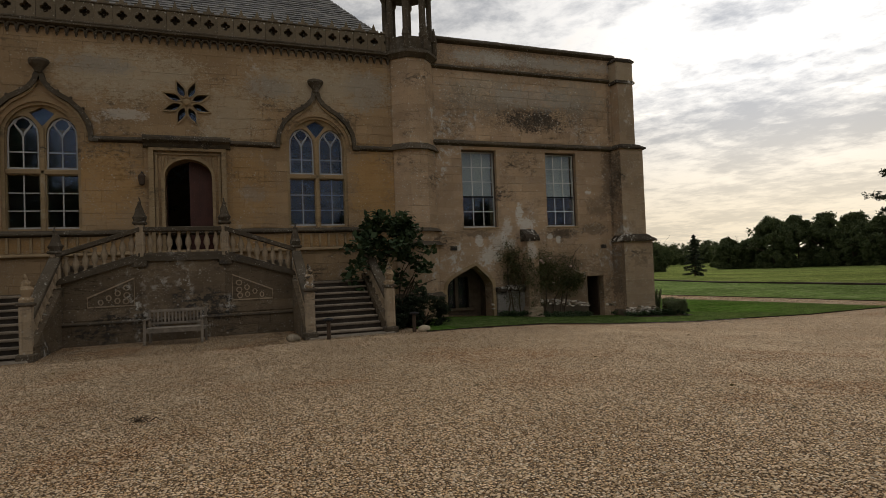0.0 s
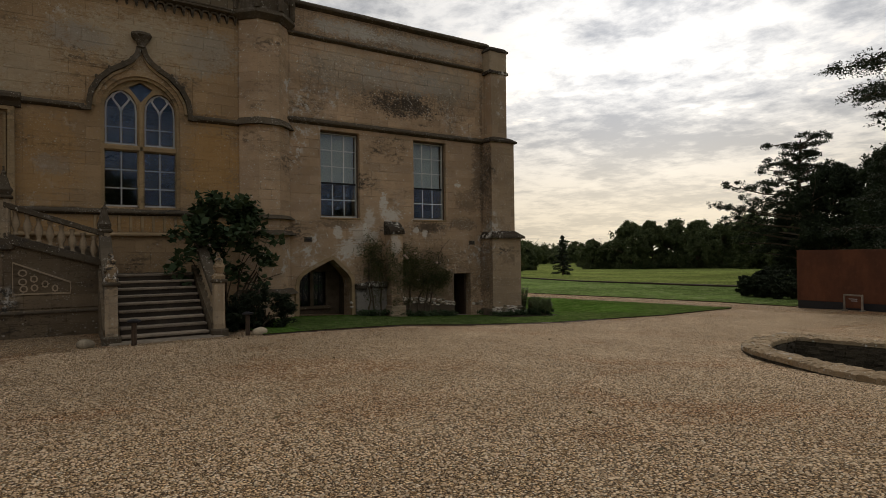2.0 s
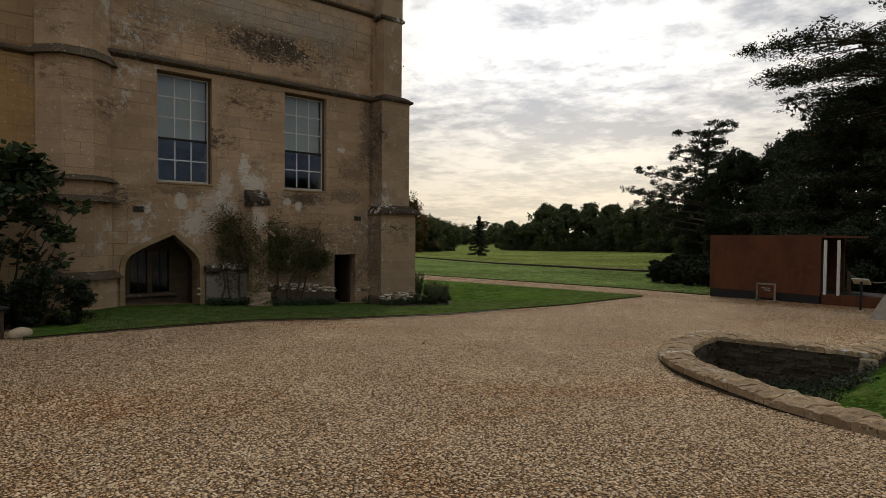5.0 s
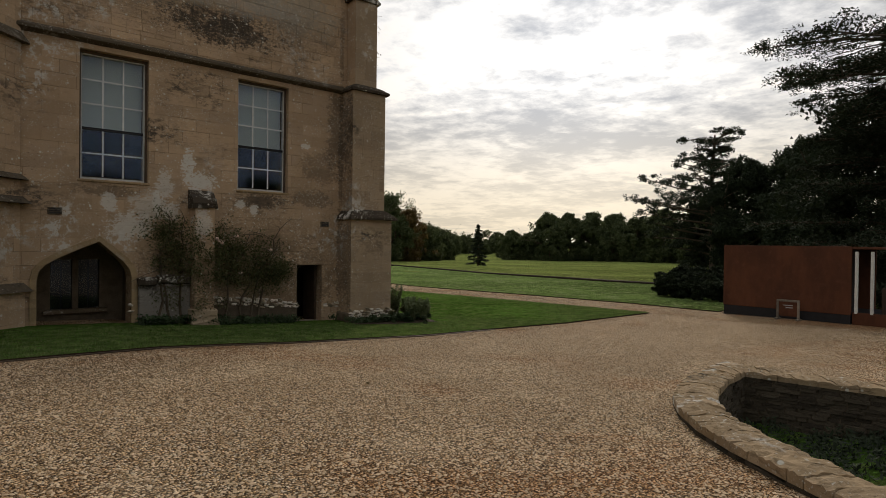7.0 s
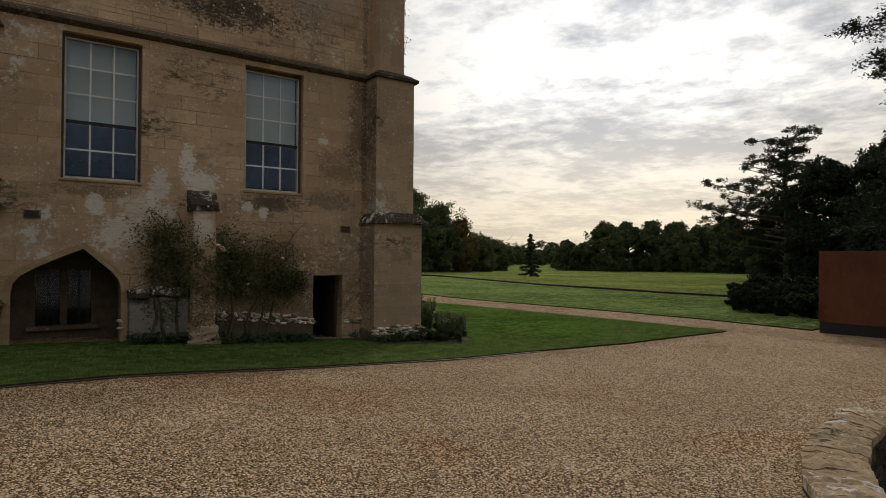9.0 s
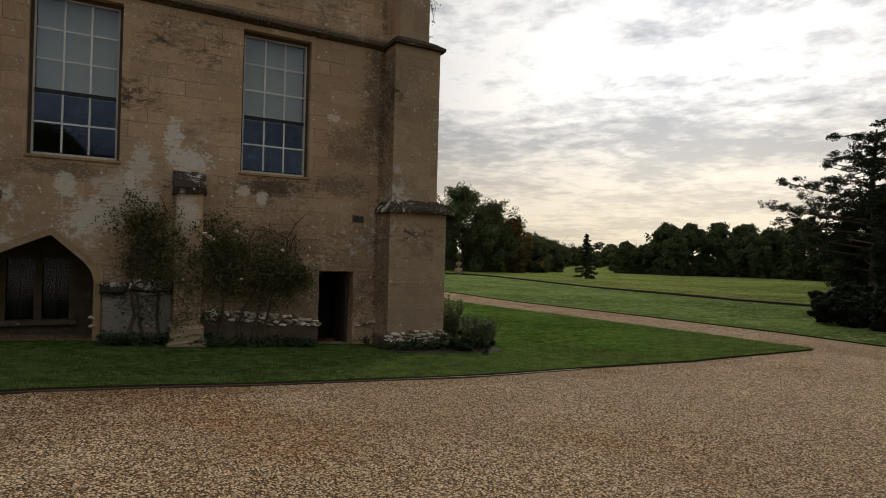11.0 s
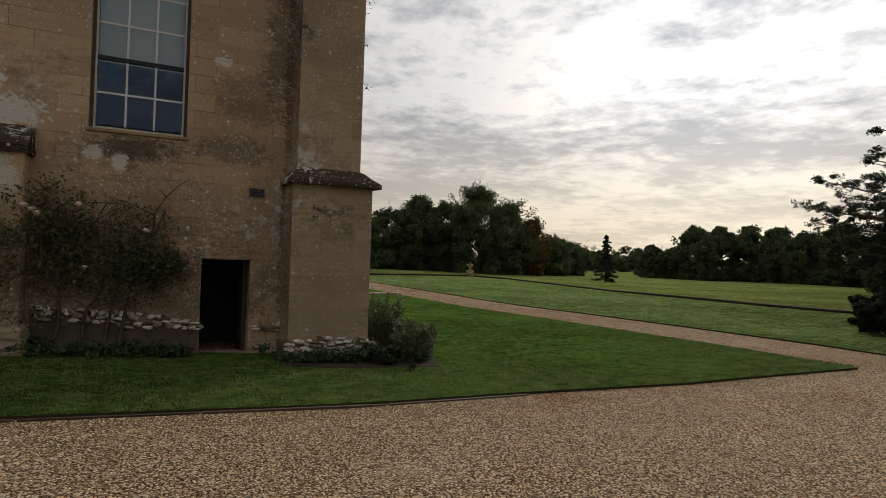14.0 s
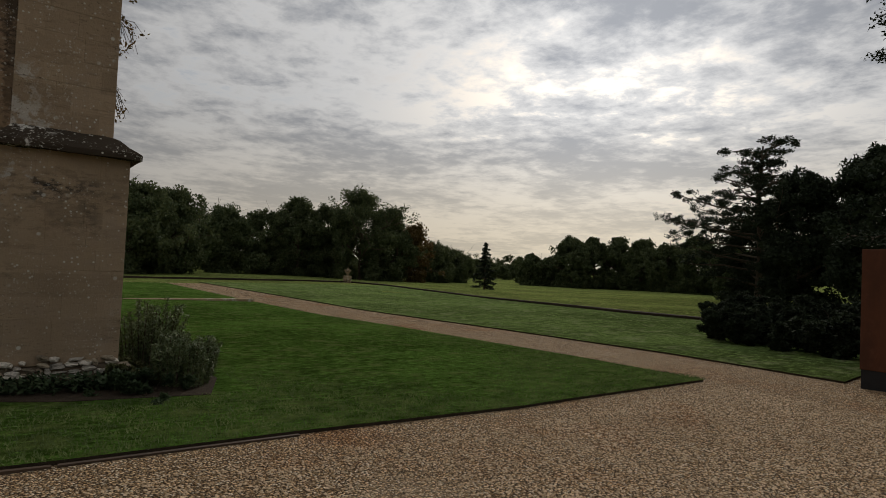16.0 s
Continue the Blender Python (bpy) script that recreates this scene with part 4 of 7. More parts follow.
def gothic_window(x0, x1):
    c = (x0 + x1) / 2
    zb, zs, za = 2.82, 5.55, 6.45
    hw = (x1 - x0) / 2
    lights = []
    for a, b in ((x0 + 0.10, c - 0.085), (c + 0.085, x1 - 0.10)):
        lights.append((a, b))
    holes = []
    for a, b in lights:
        holes.append([(a, zb + 0.07), (b, zb + 0.07), (b, 4.40), (a, 4.40)])
        holes.append(lancet(a, b, 4.57, 5.55, 6.06))
    eye = [(c, 5.78), (c + 0.30, 6.16), (c, 6.33), (c - 0.30, 6.16)]
    holes.append(eye)
    y = WALL + 0.16
    w = part("gothic_window", plate(arch(x0, x1, zb, zs, za), holes, y, y + 0.16), "trim", house, "two-light gothic stone window with pale glazing bars")
    # deep moulded reveal
    bm = bmesh.new()
    strip(bm, arch(x0 + 0.03, x1 - 0.03, zb + 0.02, zs, za - 0.03)[1:] + [(x0 + 0.03, zb + 0.02)], 0.10, y - 0.10, y + 0.002)
    part("reveal_moulding", bm, "trim", w)
    part("transom", boxed(x0 + 0.06, x1 - 0.06, y - 0.06, y + 0.02, 4.42, 4.55, bevel=0.02), "trim", w)
    part("mullion", boxed(c - 0.055, c + 0.055, y - 0.06, y + 0.02, zb, 5.75, bevel=0.02), "trim", w)
    yb = y + 0.05
    for a, b in lights:
        m = (a + b) / 2
        bw = 0.034
        for z0, z1, cuts in ((zb + 0.07, 4.40, (3.40, 3.90)), (4.57, 6.0, (5.05,))):
            bm = bmesh.new()
            box(bm, m - bw / 2, m + bw / 2, yb, yb + 0.03, z0, z1 if z1 < 5 else 5.55)
            part("glazing_bar", bm, "lead", w)
            for z in cuts:
                part("glazing_bar", boxed(a, b, yb + 0.002, yb + 0.028, z - bw / 2, z + bw / 2), "lead", w)
            part("light_frame", boxed(a, b, yb - 0.002, yb + 0.03, z0, z0 + 0.05), "lead", w)
        for s in (-1, 1):
            bm = bmesh.new()
            pts = [(m, 5.50), (m + s * 0.05, 5.62), (m + s * 0.14, 5.74), (m + s * 0.20, 5.84), (m + s * 0.15, 5.95)]
            strip(bm, pts, 0.05, yb, yb + 0.03)
            part("tracery", bm, "lead", w)
            bm = bmesh.new()
            pts = [(m + s * (b - a) / 2 * 0.93, 4.57), (m + s * (b - a) / 2 * 0.93, 5.5), (m + s * (b - a) / 2 * 0.85, 5.72), (m + s * (b - a) / 2 * 0.5, 5.93), (m, 6.04)]
            strip(bm, pts, 0.04, yb, yb + 0.03)
            part("light_frame", bm, "lead", w)
        for z0, z1 in ((zb + 0.07, 4.40), (4.57, 6.06)):
            p = part("pane", boxed(a - 0.02, b + 0.02, yb + 0.04, yb + 0.046, z0 - 0.02, z1 + 0.02), "glass", w)
            p.visible_shadow = False
    p = part("pane", boxed(c - 0.32, c + 0.32, yb + 0.05, yb + 0.056, 5.76, 6.35), "glass", w)
    p.visible_shadow = False
    # the ogee hood with a carved finial
    hood = []
    for s in (-1, 1):
        side = [(s * 1.40, 5.42), (s * 1.22, 5.42), (s * 1.22, 5.62), (s * 1.17, 5.90), (s * 1.0, 6.22), (s * 0.72, 6.50), (s * 0.42, 6.68), (s * 0.22, 6.84), (s * 0.10, 7.02), (s * 0.05, 7.22)]
        bm = bmesh.new()
        strip(bm, [(c + x, z) for x, z in side], 0.13, WALL - 0.13, WALL + 0.02)
        part("hood_mould", bm, "dark_trim", w)
        bm = bmesh.new()
        strip(bm, [(c + x * 0.92, z - 0.10) for x, z in side[2:]], 0.07, WALL - 0.07, WALL + 0.02)
        part("hood_fillet", bm, "trim", w)
        for i in range(4, 9):
            bm = bmesh.new()
            x, z = side[i]
            lathe(bm, [(0.015, -0.05), (0.04, -0.02), (0.045, 0.02), (0.02, 0.05)], 7, (c + x * 1.05, WALL - 0.09, z + 0.06))
            part("crocket", bm, "dark_trim", w)
    bm = bmesh.new()
    lathe(bm, [(0.06, 0), (0.12, 0.03), (0.10, 0.07), (0.15, 0.16), (0.22, 0.26), (0.26, 0.34), (0.25, 0.40), (0.12, 0.44)], 10, (c, WALL - 0.08, 7.20), 0.8)
    for v in bm.verts:
        v.co += Vector((1, 1, 1)) * 0.03 * noise.noise(v.co * 7)
    part("finial", bm, "dark_trim", w)
    # the panelled apron under the sill
    for k in range(9):
        xx = c - 1.1 + k * 2.2 / 8
        part("apron_rib", boxed(xx - 0.035, xx + 0.035, WALL - 0.06, WALL + 0.02, 2.20, 2.64, bevel=0.01), "trim", w)


for a, b in gothic_x:
    gothic_window(a, b)


def rose():
    cx, cz = ROSE
    bm = bmesh.new()
    lathe(bm, [(0.10, 0), (0.13, 0.02), (0.06, 0.07)], 12)
    bmesh.ops.rotate(bm, verts=list(bm.verts), cent=(0, 0, 0), matrix=Matrix.Rotation(radians(90), 3, "X"))
    bmesh.ops.translate(bm, verts=list(bm.verts), vec=(cx, WALL, cz))
    w = part("flower_window", bm, "trim", house, "eight-petalled flower-shaped stone window")
    for p in petals:
        bm = bmesh.new()
        strip(bm, p, 0.05, WALL - 0.05, WALL + 0.06, closed=True)
        part("petal_rim", bm, "trim", w)
    g = part("pane", boxed(cx - 0.75, cx + 0.75, WALL + 0.2, WALL + 0.206, cz - 0.75, cz + 0.75), "glass", w)
    g.visible_shadow = False


rose()


def great_door():
    c = -0.83
    y = WALL
    bm = bmesh.new()
    strip(bm, [(c - 1.0, 1.98), (c - 1.0, 5.20), (c + 1.0, 5.20), (c + 1.0, 1.98)], 0.16, y - 0.14, y + 0.02)
    d = part("doorway", bm, "trim", house, "carved square-headed doorway with a pointed arch and open dark door")
    bm = bmesh.new()
    strip(bm, [(c - 0.87, 1.98), (c - 0.87, 5.07), (c + 0.87, 5.07), (c + 0.87, 1.98)], 0.08, y - 0.07, y + 0.02)
    part("inner_moulding", bm, "trim", d)
    bm = bmesh.new()
    pts = arch(-1.53, -0.13, 1.98, 4.35, 4.97, power=0.8)
    strip(bm, pts[1:] + [pts[0]], 0.09, y - 0.06, y + 0.10)
    part("arch_moulding", bm, "trim", d)
    bm = bmesh.new()
    prof = [(y + 0.02, 5.62), (y - 0.26, 5.58), (y - 0.30, 5.52), (y - 0.30, 5.44), (y - 0.18, 5.36), (y - 0.12, 5.26), (y + 0.02, 5.24)]
    prism(bm, prof, c - 1.20, c + 1.20, "x")
    part("cornice_label", bm, "dark_trim", d)
    for s in (-1, 1):
        for k in range(4):
            part("spandrel_carving", boxed(c + s * (0.40 + 0.1 * k) - 0.03, c + s * (0.40 + 0.1 * k) + 0.03, y - 0.035, y + 0.01, 4.98 - 0.02 * k - 0.10 * k, 5.02 - 0.02 * k, bevel=0.008), "trim", d)
    part("door_leaf", boxed(c + 0.0, c + 0.70, y + 0.42, y + 0.49, 1.98, 4.95), "door", d, "dark red-brown plank door leaf")
    for k in range(4):
        part("plank_fillet", boxed(c + 0.10 + 0.17 * k, c + 0.125 + 0.17 * k, y + 0.405, y + 0.424, 2.0, 4.9), "door", d)
    part("open_leaf", boxed(c - 0.72, c - 0.66, y + 0.72, y + 1.40, 1.98, 4.9), "door", d)


great_door()


def niche():
    y = WALL + 1.2
    # recess stone takes the dark mortar colour to stand for its shade
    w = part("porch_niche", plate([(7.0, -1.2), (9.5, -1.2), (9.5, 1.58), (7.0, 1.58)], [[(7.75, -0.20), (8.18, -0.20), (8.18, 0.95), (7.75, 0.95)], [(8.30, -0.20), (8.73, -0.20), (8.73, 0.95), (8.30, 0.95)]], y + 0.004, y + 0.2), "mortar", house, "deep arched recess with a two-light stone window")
    for a, b in ((7.75, 8.18), (8.30, 8.73)):
        p = part("pane", boxed(a - 0.02, b + 0.02, y + 0.1, y + 0.106, -0.22, 0.97), "glass", w)
        p.visible_shadow = False
        part("window_bar", boxed((a + b) / 2 - 0.012, (a + b) / 2 + 0.012, y + 0.07, y + 0.095, -0.2, 0.95), "black", w)
    part("window_sill", boxed(7.6, 8.88, y - 0.12, y + 0.02, -0.30, -0.20, bevel=0.015), "stair", w)
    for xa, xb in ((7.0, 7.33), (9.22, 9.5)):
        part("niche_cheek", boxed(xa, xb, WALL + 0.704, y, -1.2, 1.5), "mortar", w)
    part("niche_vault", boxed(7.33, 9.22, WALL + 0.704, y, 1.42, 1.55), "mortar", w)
    part("bench_sill", boxed(7.36, 9.19, WALL + 0.12, y - 0.004, -1.0, -0.55, bevel=0.02), "rubble", w)
    pts = [(9.19, -0.72)] + NICHE_ARCH + [(7.36, -0.72)]
    pts = [(8.28 + (x - 8.28) * 1.035, z + (0.04 if z > 0 else 0)) for x, z in pts]
    bm = bmesh.new()
    strip(bm, pts, 0.12, WALL - 0.035, WALL + 0.1)
    part("arch_moulding", bm, "trim", w)


niche()


def cellar_door():
    d = part("cellar_door", boxed(13.91, 13.97, WALL + 0.30, WALL + 0.98, -0.9, 0.78), "oak", house, "narrow dark service doorway with the door ajar")
    part("lintel", boxed(13.10, 14.12, WALL - 0.012, WALL + 0.1, 0.80, 0.98, bevel=0.01), "wing", d)
    part("jamb_stone", boxed(13.985, 14.20, WALL - 0.010, WALL + 0.1, -0.7, 0.80, bevel=0.01), "wing", d)
    part("threshold", boxed(13.15, 14.05, WALL - 0.10, WALL + 0.5, -1.1, -0.78, bevel=0.02), "step", d)


cellar_door()

for x, z in ((7.70, 2.02), (14.05, 1.93)):
    v = part("air_vent", boxed(x - 0.13, x + 0.13, WALL - 0.02, WALL + 0.02, z - 0.075, z + 0.075), "dark_trim", house, "small cast wall vent")
    for k in range(3):
        part("slot", boxed(x - 0.10, x + 0.10, WALL - 0.026, WALL - 0.018, z - 0.05 + 0.04 * k, z - 0.03 + 0.04 * k), "black", v)

# ---- roof, parapet ----
def roof_slates():
    """The hall's slate roof, hipped at its end, each course of slates lapped over the next."""
    x_end, y0, y1, z0, ridge = 6.5, WALL + 0.55, 30.3, 9.0, 13.4
    ym = (y0 + y1) / 2
    run = ym - y0
    core = bmesh.new()
    a, b, c, d = (HALL_L, y0, z0), (x_end, y0, z0), (x_end, y1, z0), (HALL_L, y1, z0)
    e, f = (x_end - 2.2, ym, ridge), (HALL_L, ym, ridge)
    vs = [core.verts.new(p) for p in (a, b, c, d, e, f)]
    for q in ((0, 1, 4, 5), (1, 2, 4), (2, 3, 5, 4), (3, 0, 5), (3, 2, 1, 0)):
        core.faces.new([vs[i] for i in q])
    r = part("hall_roof", core, "slate", house, "steep grey stone-slate hipped roof")
    verts, faces = [], []
    rows = 26
    slope = Vector((0, run, ridge - z0))
    nrm = Vector((0, -(ridge - z0), run)).normalized()
    for j in range(rows):
        u = j / rows
        xr = x_end - 2.2 * u
        x = HALL_L
        while x < xr - 0.05:
            w = min(random.uniform(0.22, 0.42), xr - x)
            p = Vector((x, y0, z0)) + slope * u
            q = Vector((0, 0, 0)) + slope * (1.25 / rows)
            lift = nrm * random.uniform(0.025, 0.045)
            k = len(verts)
            for dx in (0.004, w - 0.004):
                verts += [p + Vector((dx, 0, 0)) + lift, p + Vector((dx, 0, 0)) + q + nrm * 0.005, p + Vector((dx, 0, 0)) - nrm * 0.01]
            faces += [(k, k + 3, k + 4, k + 1), (k + 2, k + 5, k + 3, k), (k, k + 1, k + 2), (k + 3, k + 5, k + 4)]
            x += w
    sl = part("slates", from_arrays("slates", verts, faces, "slate"), "slate", r)
    tagged(sl, kind="stuff")


roof_slates()
part("wing_roof", boxed(6.9, 14.9, WALL + 0.45, 30.3, 9.0, 9.2), "slate", house)


def parapet():
    """Pierced quatrefoil cresting over a cusped corbel table, one panel repeated."""
    w = 0.47
    quat = []
    for k in range(32):
        t = 2 * math.pi * k / 32
        r = 0.085 + 0.055 * abs(math.cos(2 * t))
        quat.append((w / 2 + r * math.cos(t), 0.30 + r * math.sin(t)))
    outer = [(0.004, 0), (w - 0.004, 0), (w - 0.004, 0.55)]
    outer += [(w * 0.86, 0.58), (w * 0.80, 0.70), (w * 0.66, 0.66), (w * 0.58, 0.78), (w * 0.5, 0.90), (w * 0.42, 0.78), (w * 0.34, 0.66), (w * 0.20, 0.70), (w * 0.14, 0.58), (0.004, 0.55)]
    me = mesh_of(plate(outer, [quat], 0.0, 0.16), "parapet_panel")
    me.materials.append(M["crest"])
    bm = bmesh.new()
    x = w / 4
    strip(bm, [(x - w / 4, -0.20), (x - w / 4 + 0.02, -0.10), (x - w / 8, -0.03), (x + w / 8, -0.03), (x + w / 4 - 0.02, -0.10), (x + w / 4, -0.20)], 0.05, 0.0, 0.12)
    lathe(bm, [(0.015, -0.05), (0.035, 0.0), (0.02, 0.05)], 6, (x - w / 4, 0.05, -0.22))
    pend = mesh_of(bm, "corbel_arch")
    pend.materials.append(M["dark_trim"])
    x = HALL_L
    while x < 5.55:
        p = part("parapet_panel", me, "dark_trim", house)
        p.location = (x, WALL - 0.16, 8.76)
        for k in range(2):
            p = part("corbel_arch", pend, "dark_trim", house)
            p.location = (x + k * w / 2, WALL - 0.118, 8.60)
        x += w
    part("parapet_band", boxed(HALL_L, 5.6, WALL - 0.2, WALL + 0.06, 8.70, 8.765, bevel=0.015), "dark_trim", house)
    # added sheet whose dark colour gives the shade seen through the piercings
    part("parapet_backing", boxed(HALL_L, 5.6, WALL + 0.02, WALL + 0.06, 8.77, 9.40), "moss_and_shade", house, "added dark sheet for the shade behind the pierced cresting")
    part("parapet_rail", boxed(HALL_L, 5.6, WALL - 0.19, WALL + 0.02, 9.33, 9.375, bevel=0.01), "dark_trim", house)


parapet()

# ---- the double stair ----
stair = thing("stone_staircase", "old stone double staircase with balusters rising to a gothic door", "staircase", (-0.9, 16.5, -0.28))
MIDX = -0.94
LAND_Z, LOW_Z, FRONT = 1.95, 1.10, 17.38


def side(s, x):
    return MIDX + s * x


def span(a, b):
    return (min(a, b), max(a, b))


def baluster_mesh():
    bm = bmesh.new()
    lathe(bm, [(0.055, 0), (0.055, 0.05), (0.035, 0.07), (0.05, 0.14), (0.085, 0.24), (0.08, 0.32), (0.045, 0.44), (0.04, 0.5), (0.055, 0.52), (0.055, 0.57)], 8)
    me = mesh_of(bm, "baluster", True)
    me.materials.append(M["newel"])
    return me


baluster = baluster_mesh()


def balusters(p, q, n, skip=0.5):
    for k in range(n):
        t = (k + skip) / n
        b = part("baluster", baluster, "trim", stair)
        b.location = Vector(p).lerp(Vector(q), t)


def raked(name, p, q, w, h, mat):
    """A stone bar from p to q, with square vertical section."""
    bm = bmesh.new()
    p, q = Vector(p), Vector(q)
    d = q - p
    k = Vector((-d.y, d.x, 0)).normalized() * w / 2
    lo = [bm.verts.new(v) for v in (p - k, p + k, q + k, q - k)]
    hi = [bm.verts.new(v.co + Vector((0, 0, h))) for v in lo]
    bm.faces.new(lo)
    bm.faces.new(hi)
    for i in range(4):
        bm.faces.new((lo[i], lo[(i + 1) % 4], hi[(i + 1) % 4], hi[i]))
    bmesh.ops.recalc_face_normals(bm, faces=list(bm.faces))
    bmesh.ops.bevel(bm, geom=list(bm.edges), offset=0.015, segments=1, affect="EDGES")
    return part(name, bm, mat, stair)


def newel(x, y, z0, z1, top, lab=""):
    w = 0.115
    n = part("newel_post", boxed(x - w, x + w, y - w, y + w, z0, z1, bevel=0.02), "newel", stair, lab or "weathered square newel post")
    part("newel_base", boxed(x - w - 0.06, x + w + 0.06, y - w - 0.06, y + w + 0.06, z0 - 0.1, z0 + 0.14, bevel=0.03), "dark_trim", n)
    for s in (-1, 1):
        part("newel_fillet", boxed(x + s * 0.065 - 0.025, x + s * 0.065 + 0.025, y - w - 0.02, y - w + 0.01, z0 + 0.2, z1 - 0.06, bevel=0.01), "newel", n)
    part("newel_cap", boxed(x - w - 0.05, x + w + 0.05, y - w - 0.05, y + w + 0.05, z1, z1 + 0.08, bevel=0.02), "dark_trim", n)
    bm = bmesh.new()
    if top == "pinnacle":
        lathe(bm, [(0.14, 0), (0.17, 0.12), (0.12, 0.20), (0.085, 0.36), (0.05, 0.48), (0.06, 0.52), (0.022, 0.56), (0.015, 0.66)], 8, (x, y, z1 + 0.08))
    else:
        lathe(bm, [(0.14, 0), (0.15, 0.07), (0.10, 0.12), (0.12, 0.20), (0.13, 0.28), (0.08, 0.36), (0.09, 0.43), (0.045, 0.48), (0.05, 0.54), (0.015, 0.62)], 9, (x, y, z1 + 0.08))
    for v in bm.verts:
        v.co += Vector((1, 1, 0.6)) * 0.04 * noise.noise(v.co * 8)
    part("finial", bm, "dark_trim" if top == "pinnacle" else "coping", n)


def half_stair(s, y_foot):
    up, lowp, out = 1.07, 3.0, 5.12
    # raked front wall
    a, b = span(side(s, 0), side(s, lowp))
    bm = bmesh.new()
    prism(bm, [(side(s, 0), -0.6), (side(s, lowp + 0.05), -0.6), (side(s, lowp + 0.05), 1.30), (side(s, up), 1.95), (side(s, 0), 1.95)], FRONT, FRONT + 0.4)
    part("front_wall", bm, "stair", stair)
    bm = bmesh.new()
    strip(bm, [(side(s, lowp + 0.02), 1.36), (side(s, up + 0.05), 1.92), (side(s, 0), 1.92)], 0.12, FRONT - 0.09, FRONT + 0.06)
    part("raked_string", bm, "dark_trim", stair)
    bm = bmesh.new()
    x0, x1 = span(side(s, 0), side(s, lowp + 0.02))
    prism(bm, [(FRONT - 0.12, -0.6), (FRONT - 0.12, 0.24), (FRONT + 0.01, 0.34), (FRONT + 0.01, -0.6)], x0, x1, "x")
    part("base_plinth", bm, "stair", stair)
    # carved triangular panel
    bm = bmesh.new()
    strip(bm, [(side(s, up + 0.16), 1.42), (side(s, up + 0.16), 0.70), (side(s, up + 1.25), 0.70), (side(s, up + 1.25), 0.95)], 0.04, FRONT - 0.03, FRONT + 0.02, closed=True)
    part("carved_panel", bm, "newel", stair)
    for k, (dx, dz) in enumerate(((0.34, 1.18), (0.34, 0.98), (0.36, 0.82), (0.55, 1.04), (0.56, 0.84), (0.76, 0.92), (0.95, 0.82))):
        bm = bmesh.new()
        strip(bm, [(side(s, up + dx) + (0.075 - 0.004 * k) * math.cos(t), dz + 0.07 * math.sin(t)) for t in np.linspace(0, 6.28, 9)[:-1]], 0.03, FRONT - 0.03, FRONT + 0.02, closed=True)
        part("carved_scroll", bm, "newel", stair)
    x0, x1 = span(side(s, 0), side(s, lowp + 0.02))
    part("plinth_moulding", boxed(x0, x1, FRONT - 0.16, FRONT - 0.02, 0.245, 0.30, bevel=0.015), "dark_trim", stair)
    # blocks: landing and quarter landing
    x0, x1 = span(side(s, 0.0), side(s, up))
    part("landing_block", boxed(x0, x1, FRONT + 0.404, WALL - 0.004, -0.6, LAND_Z), "stair", stair)
    x0, x1 = span(side(s, lowp), side(s, out))
    part("quarter_landing", boxed(x0, x1, FRONT + 0.02, WALL - 0.004, -0.6, LOW_Z, bevel=0.01), "stair", stair)
    # upper flight
    n = 5
    for k in range(n):
        x0, x1 = span(side(s, up + (lowp - up) * k / n + 0.004), side(s, lowp - 0.004))
        z = LAND_Z - (LAND_Z - LOW_Z) * (k + 1) / (n + 1)
        part("stair_step", boxed(x0, x1, FRONT + 0.404, WALL - 0.01, z - 0.16, z, bevel=0.015), "step", stair)
    # lower flight
    n = 9
    y0 = y_foot + 0.12
    tread = (FRONT - y0) / n
    xa, xb = span(side(s, lowp + 0.20), side(s, out - 0.18))
    zf = -0.30
    for k in range(n):
        z = zf + (LOW_Z - zf) * (k + 1) / (n + 0.0)
        part("stair_step", boxed(xa + 0.004, xb - 0.004, y0 + tread * k - 0.03, y0 + tread * (k + 1) + 0.02, z - 0.055, z, bevel=0.012), "step", stair)
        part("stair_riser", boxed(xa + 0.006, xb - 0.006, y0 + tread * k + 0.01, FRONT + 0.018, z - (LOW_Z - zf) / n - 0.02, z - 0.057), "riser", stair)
    part("bottom_step", boxed(xa - 0.25, xb + 0.25, y_foot - 0.26, y0 + 0.02, -0.6, -0.24, bevel=0.03), "step", stair)
    # cheek walls
    for xc in (side(s, lowp + 0.02), side(s, out)):
        bm = bmesh.new()
        prism(bm, [(y_foot, -0.6), (y_foot, 0.02), (FRONT + 0.1, 1.30), (FRONT + 0.1, -0.6)], xc - 0.15, xc + 0.15, "x")
        part("cheek_wall", bm, "stair", stair)
        raked("hand_rail", (xc, y_foot + 0.12, 0.62), (xc, FRONT, 1.92), 0.26, 0.13, "dark_trim")
        balusters((xc, y_foot + 0.2, 0.06), (xc, FRONT, 1.31), 7)
        newel(xc, y_foot, -0.25, 0.92, "beast", "square newel post crowned by a worn carving")
    newel(side(s, lowp + 0.02), FRONT + 0.08, 1.1, 2.12, "pinnacle")
    newel(side(s, up), FRONT + 0.08, 1.8, 2.86, "pinnacle")
    raked("hand_rail", (side(s, up), FRONT + 0.08, 2.66), (side(s, lowp), FRONT + 0.08, 2.02), 0.28, 0.13, "dark_trim")
    raked("rail_base", (side(s, up), FRONT + 0.08, 1.98), (side(s, lowp), FRONT + 0.08, 1.34), 0.26, 0.12, "dark_trim")
    balusters((side(s, up + 0.1), FRONT + 0.08, 2.08), (side(s, lowp - 0.1), FRONT + 0.08, 1.42), 8)


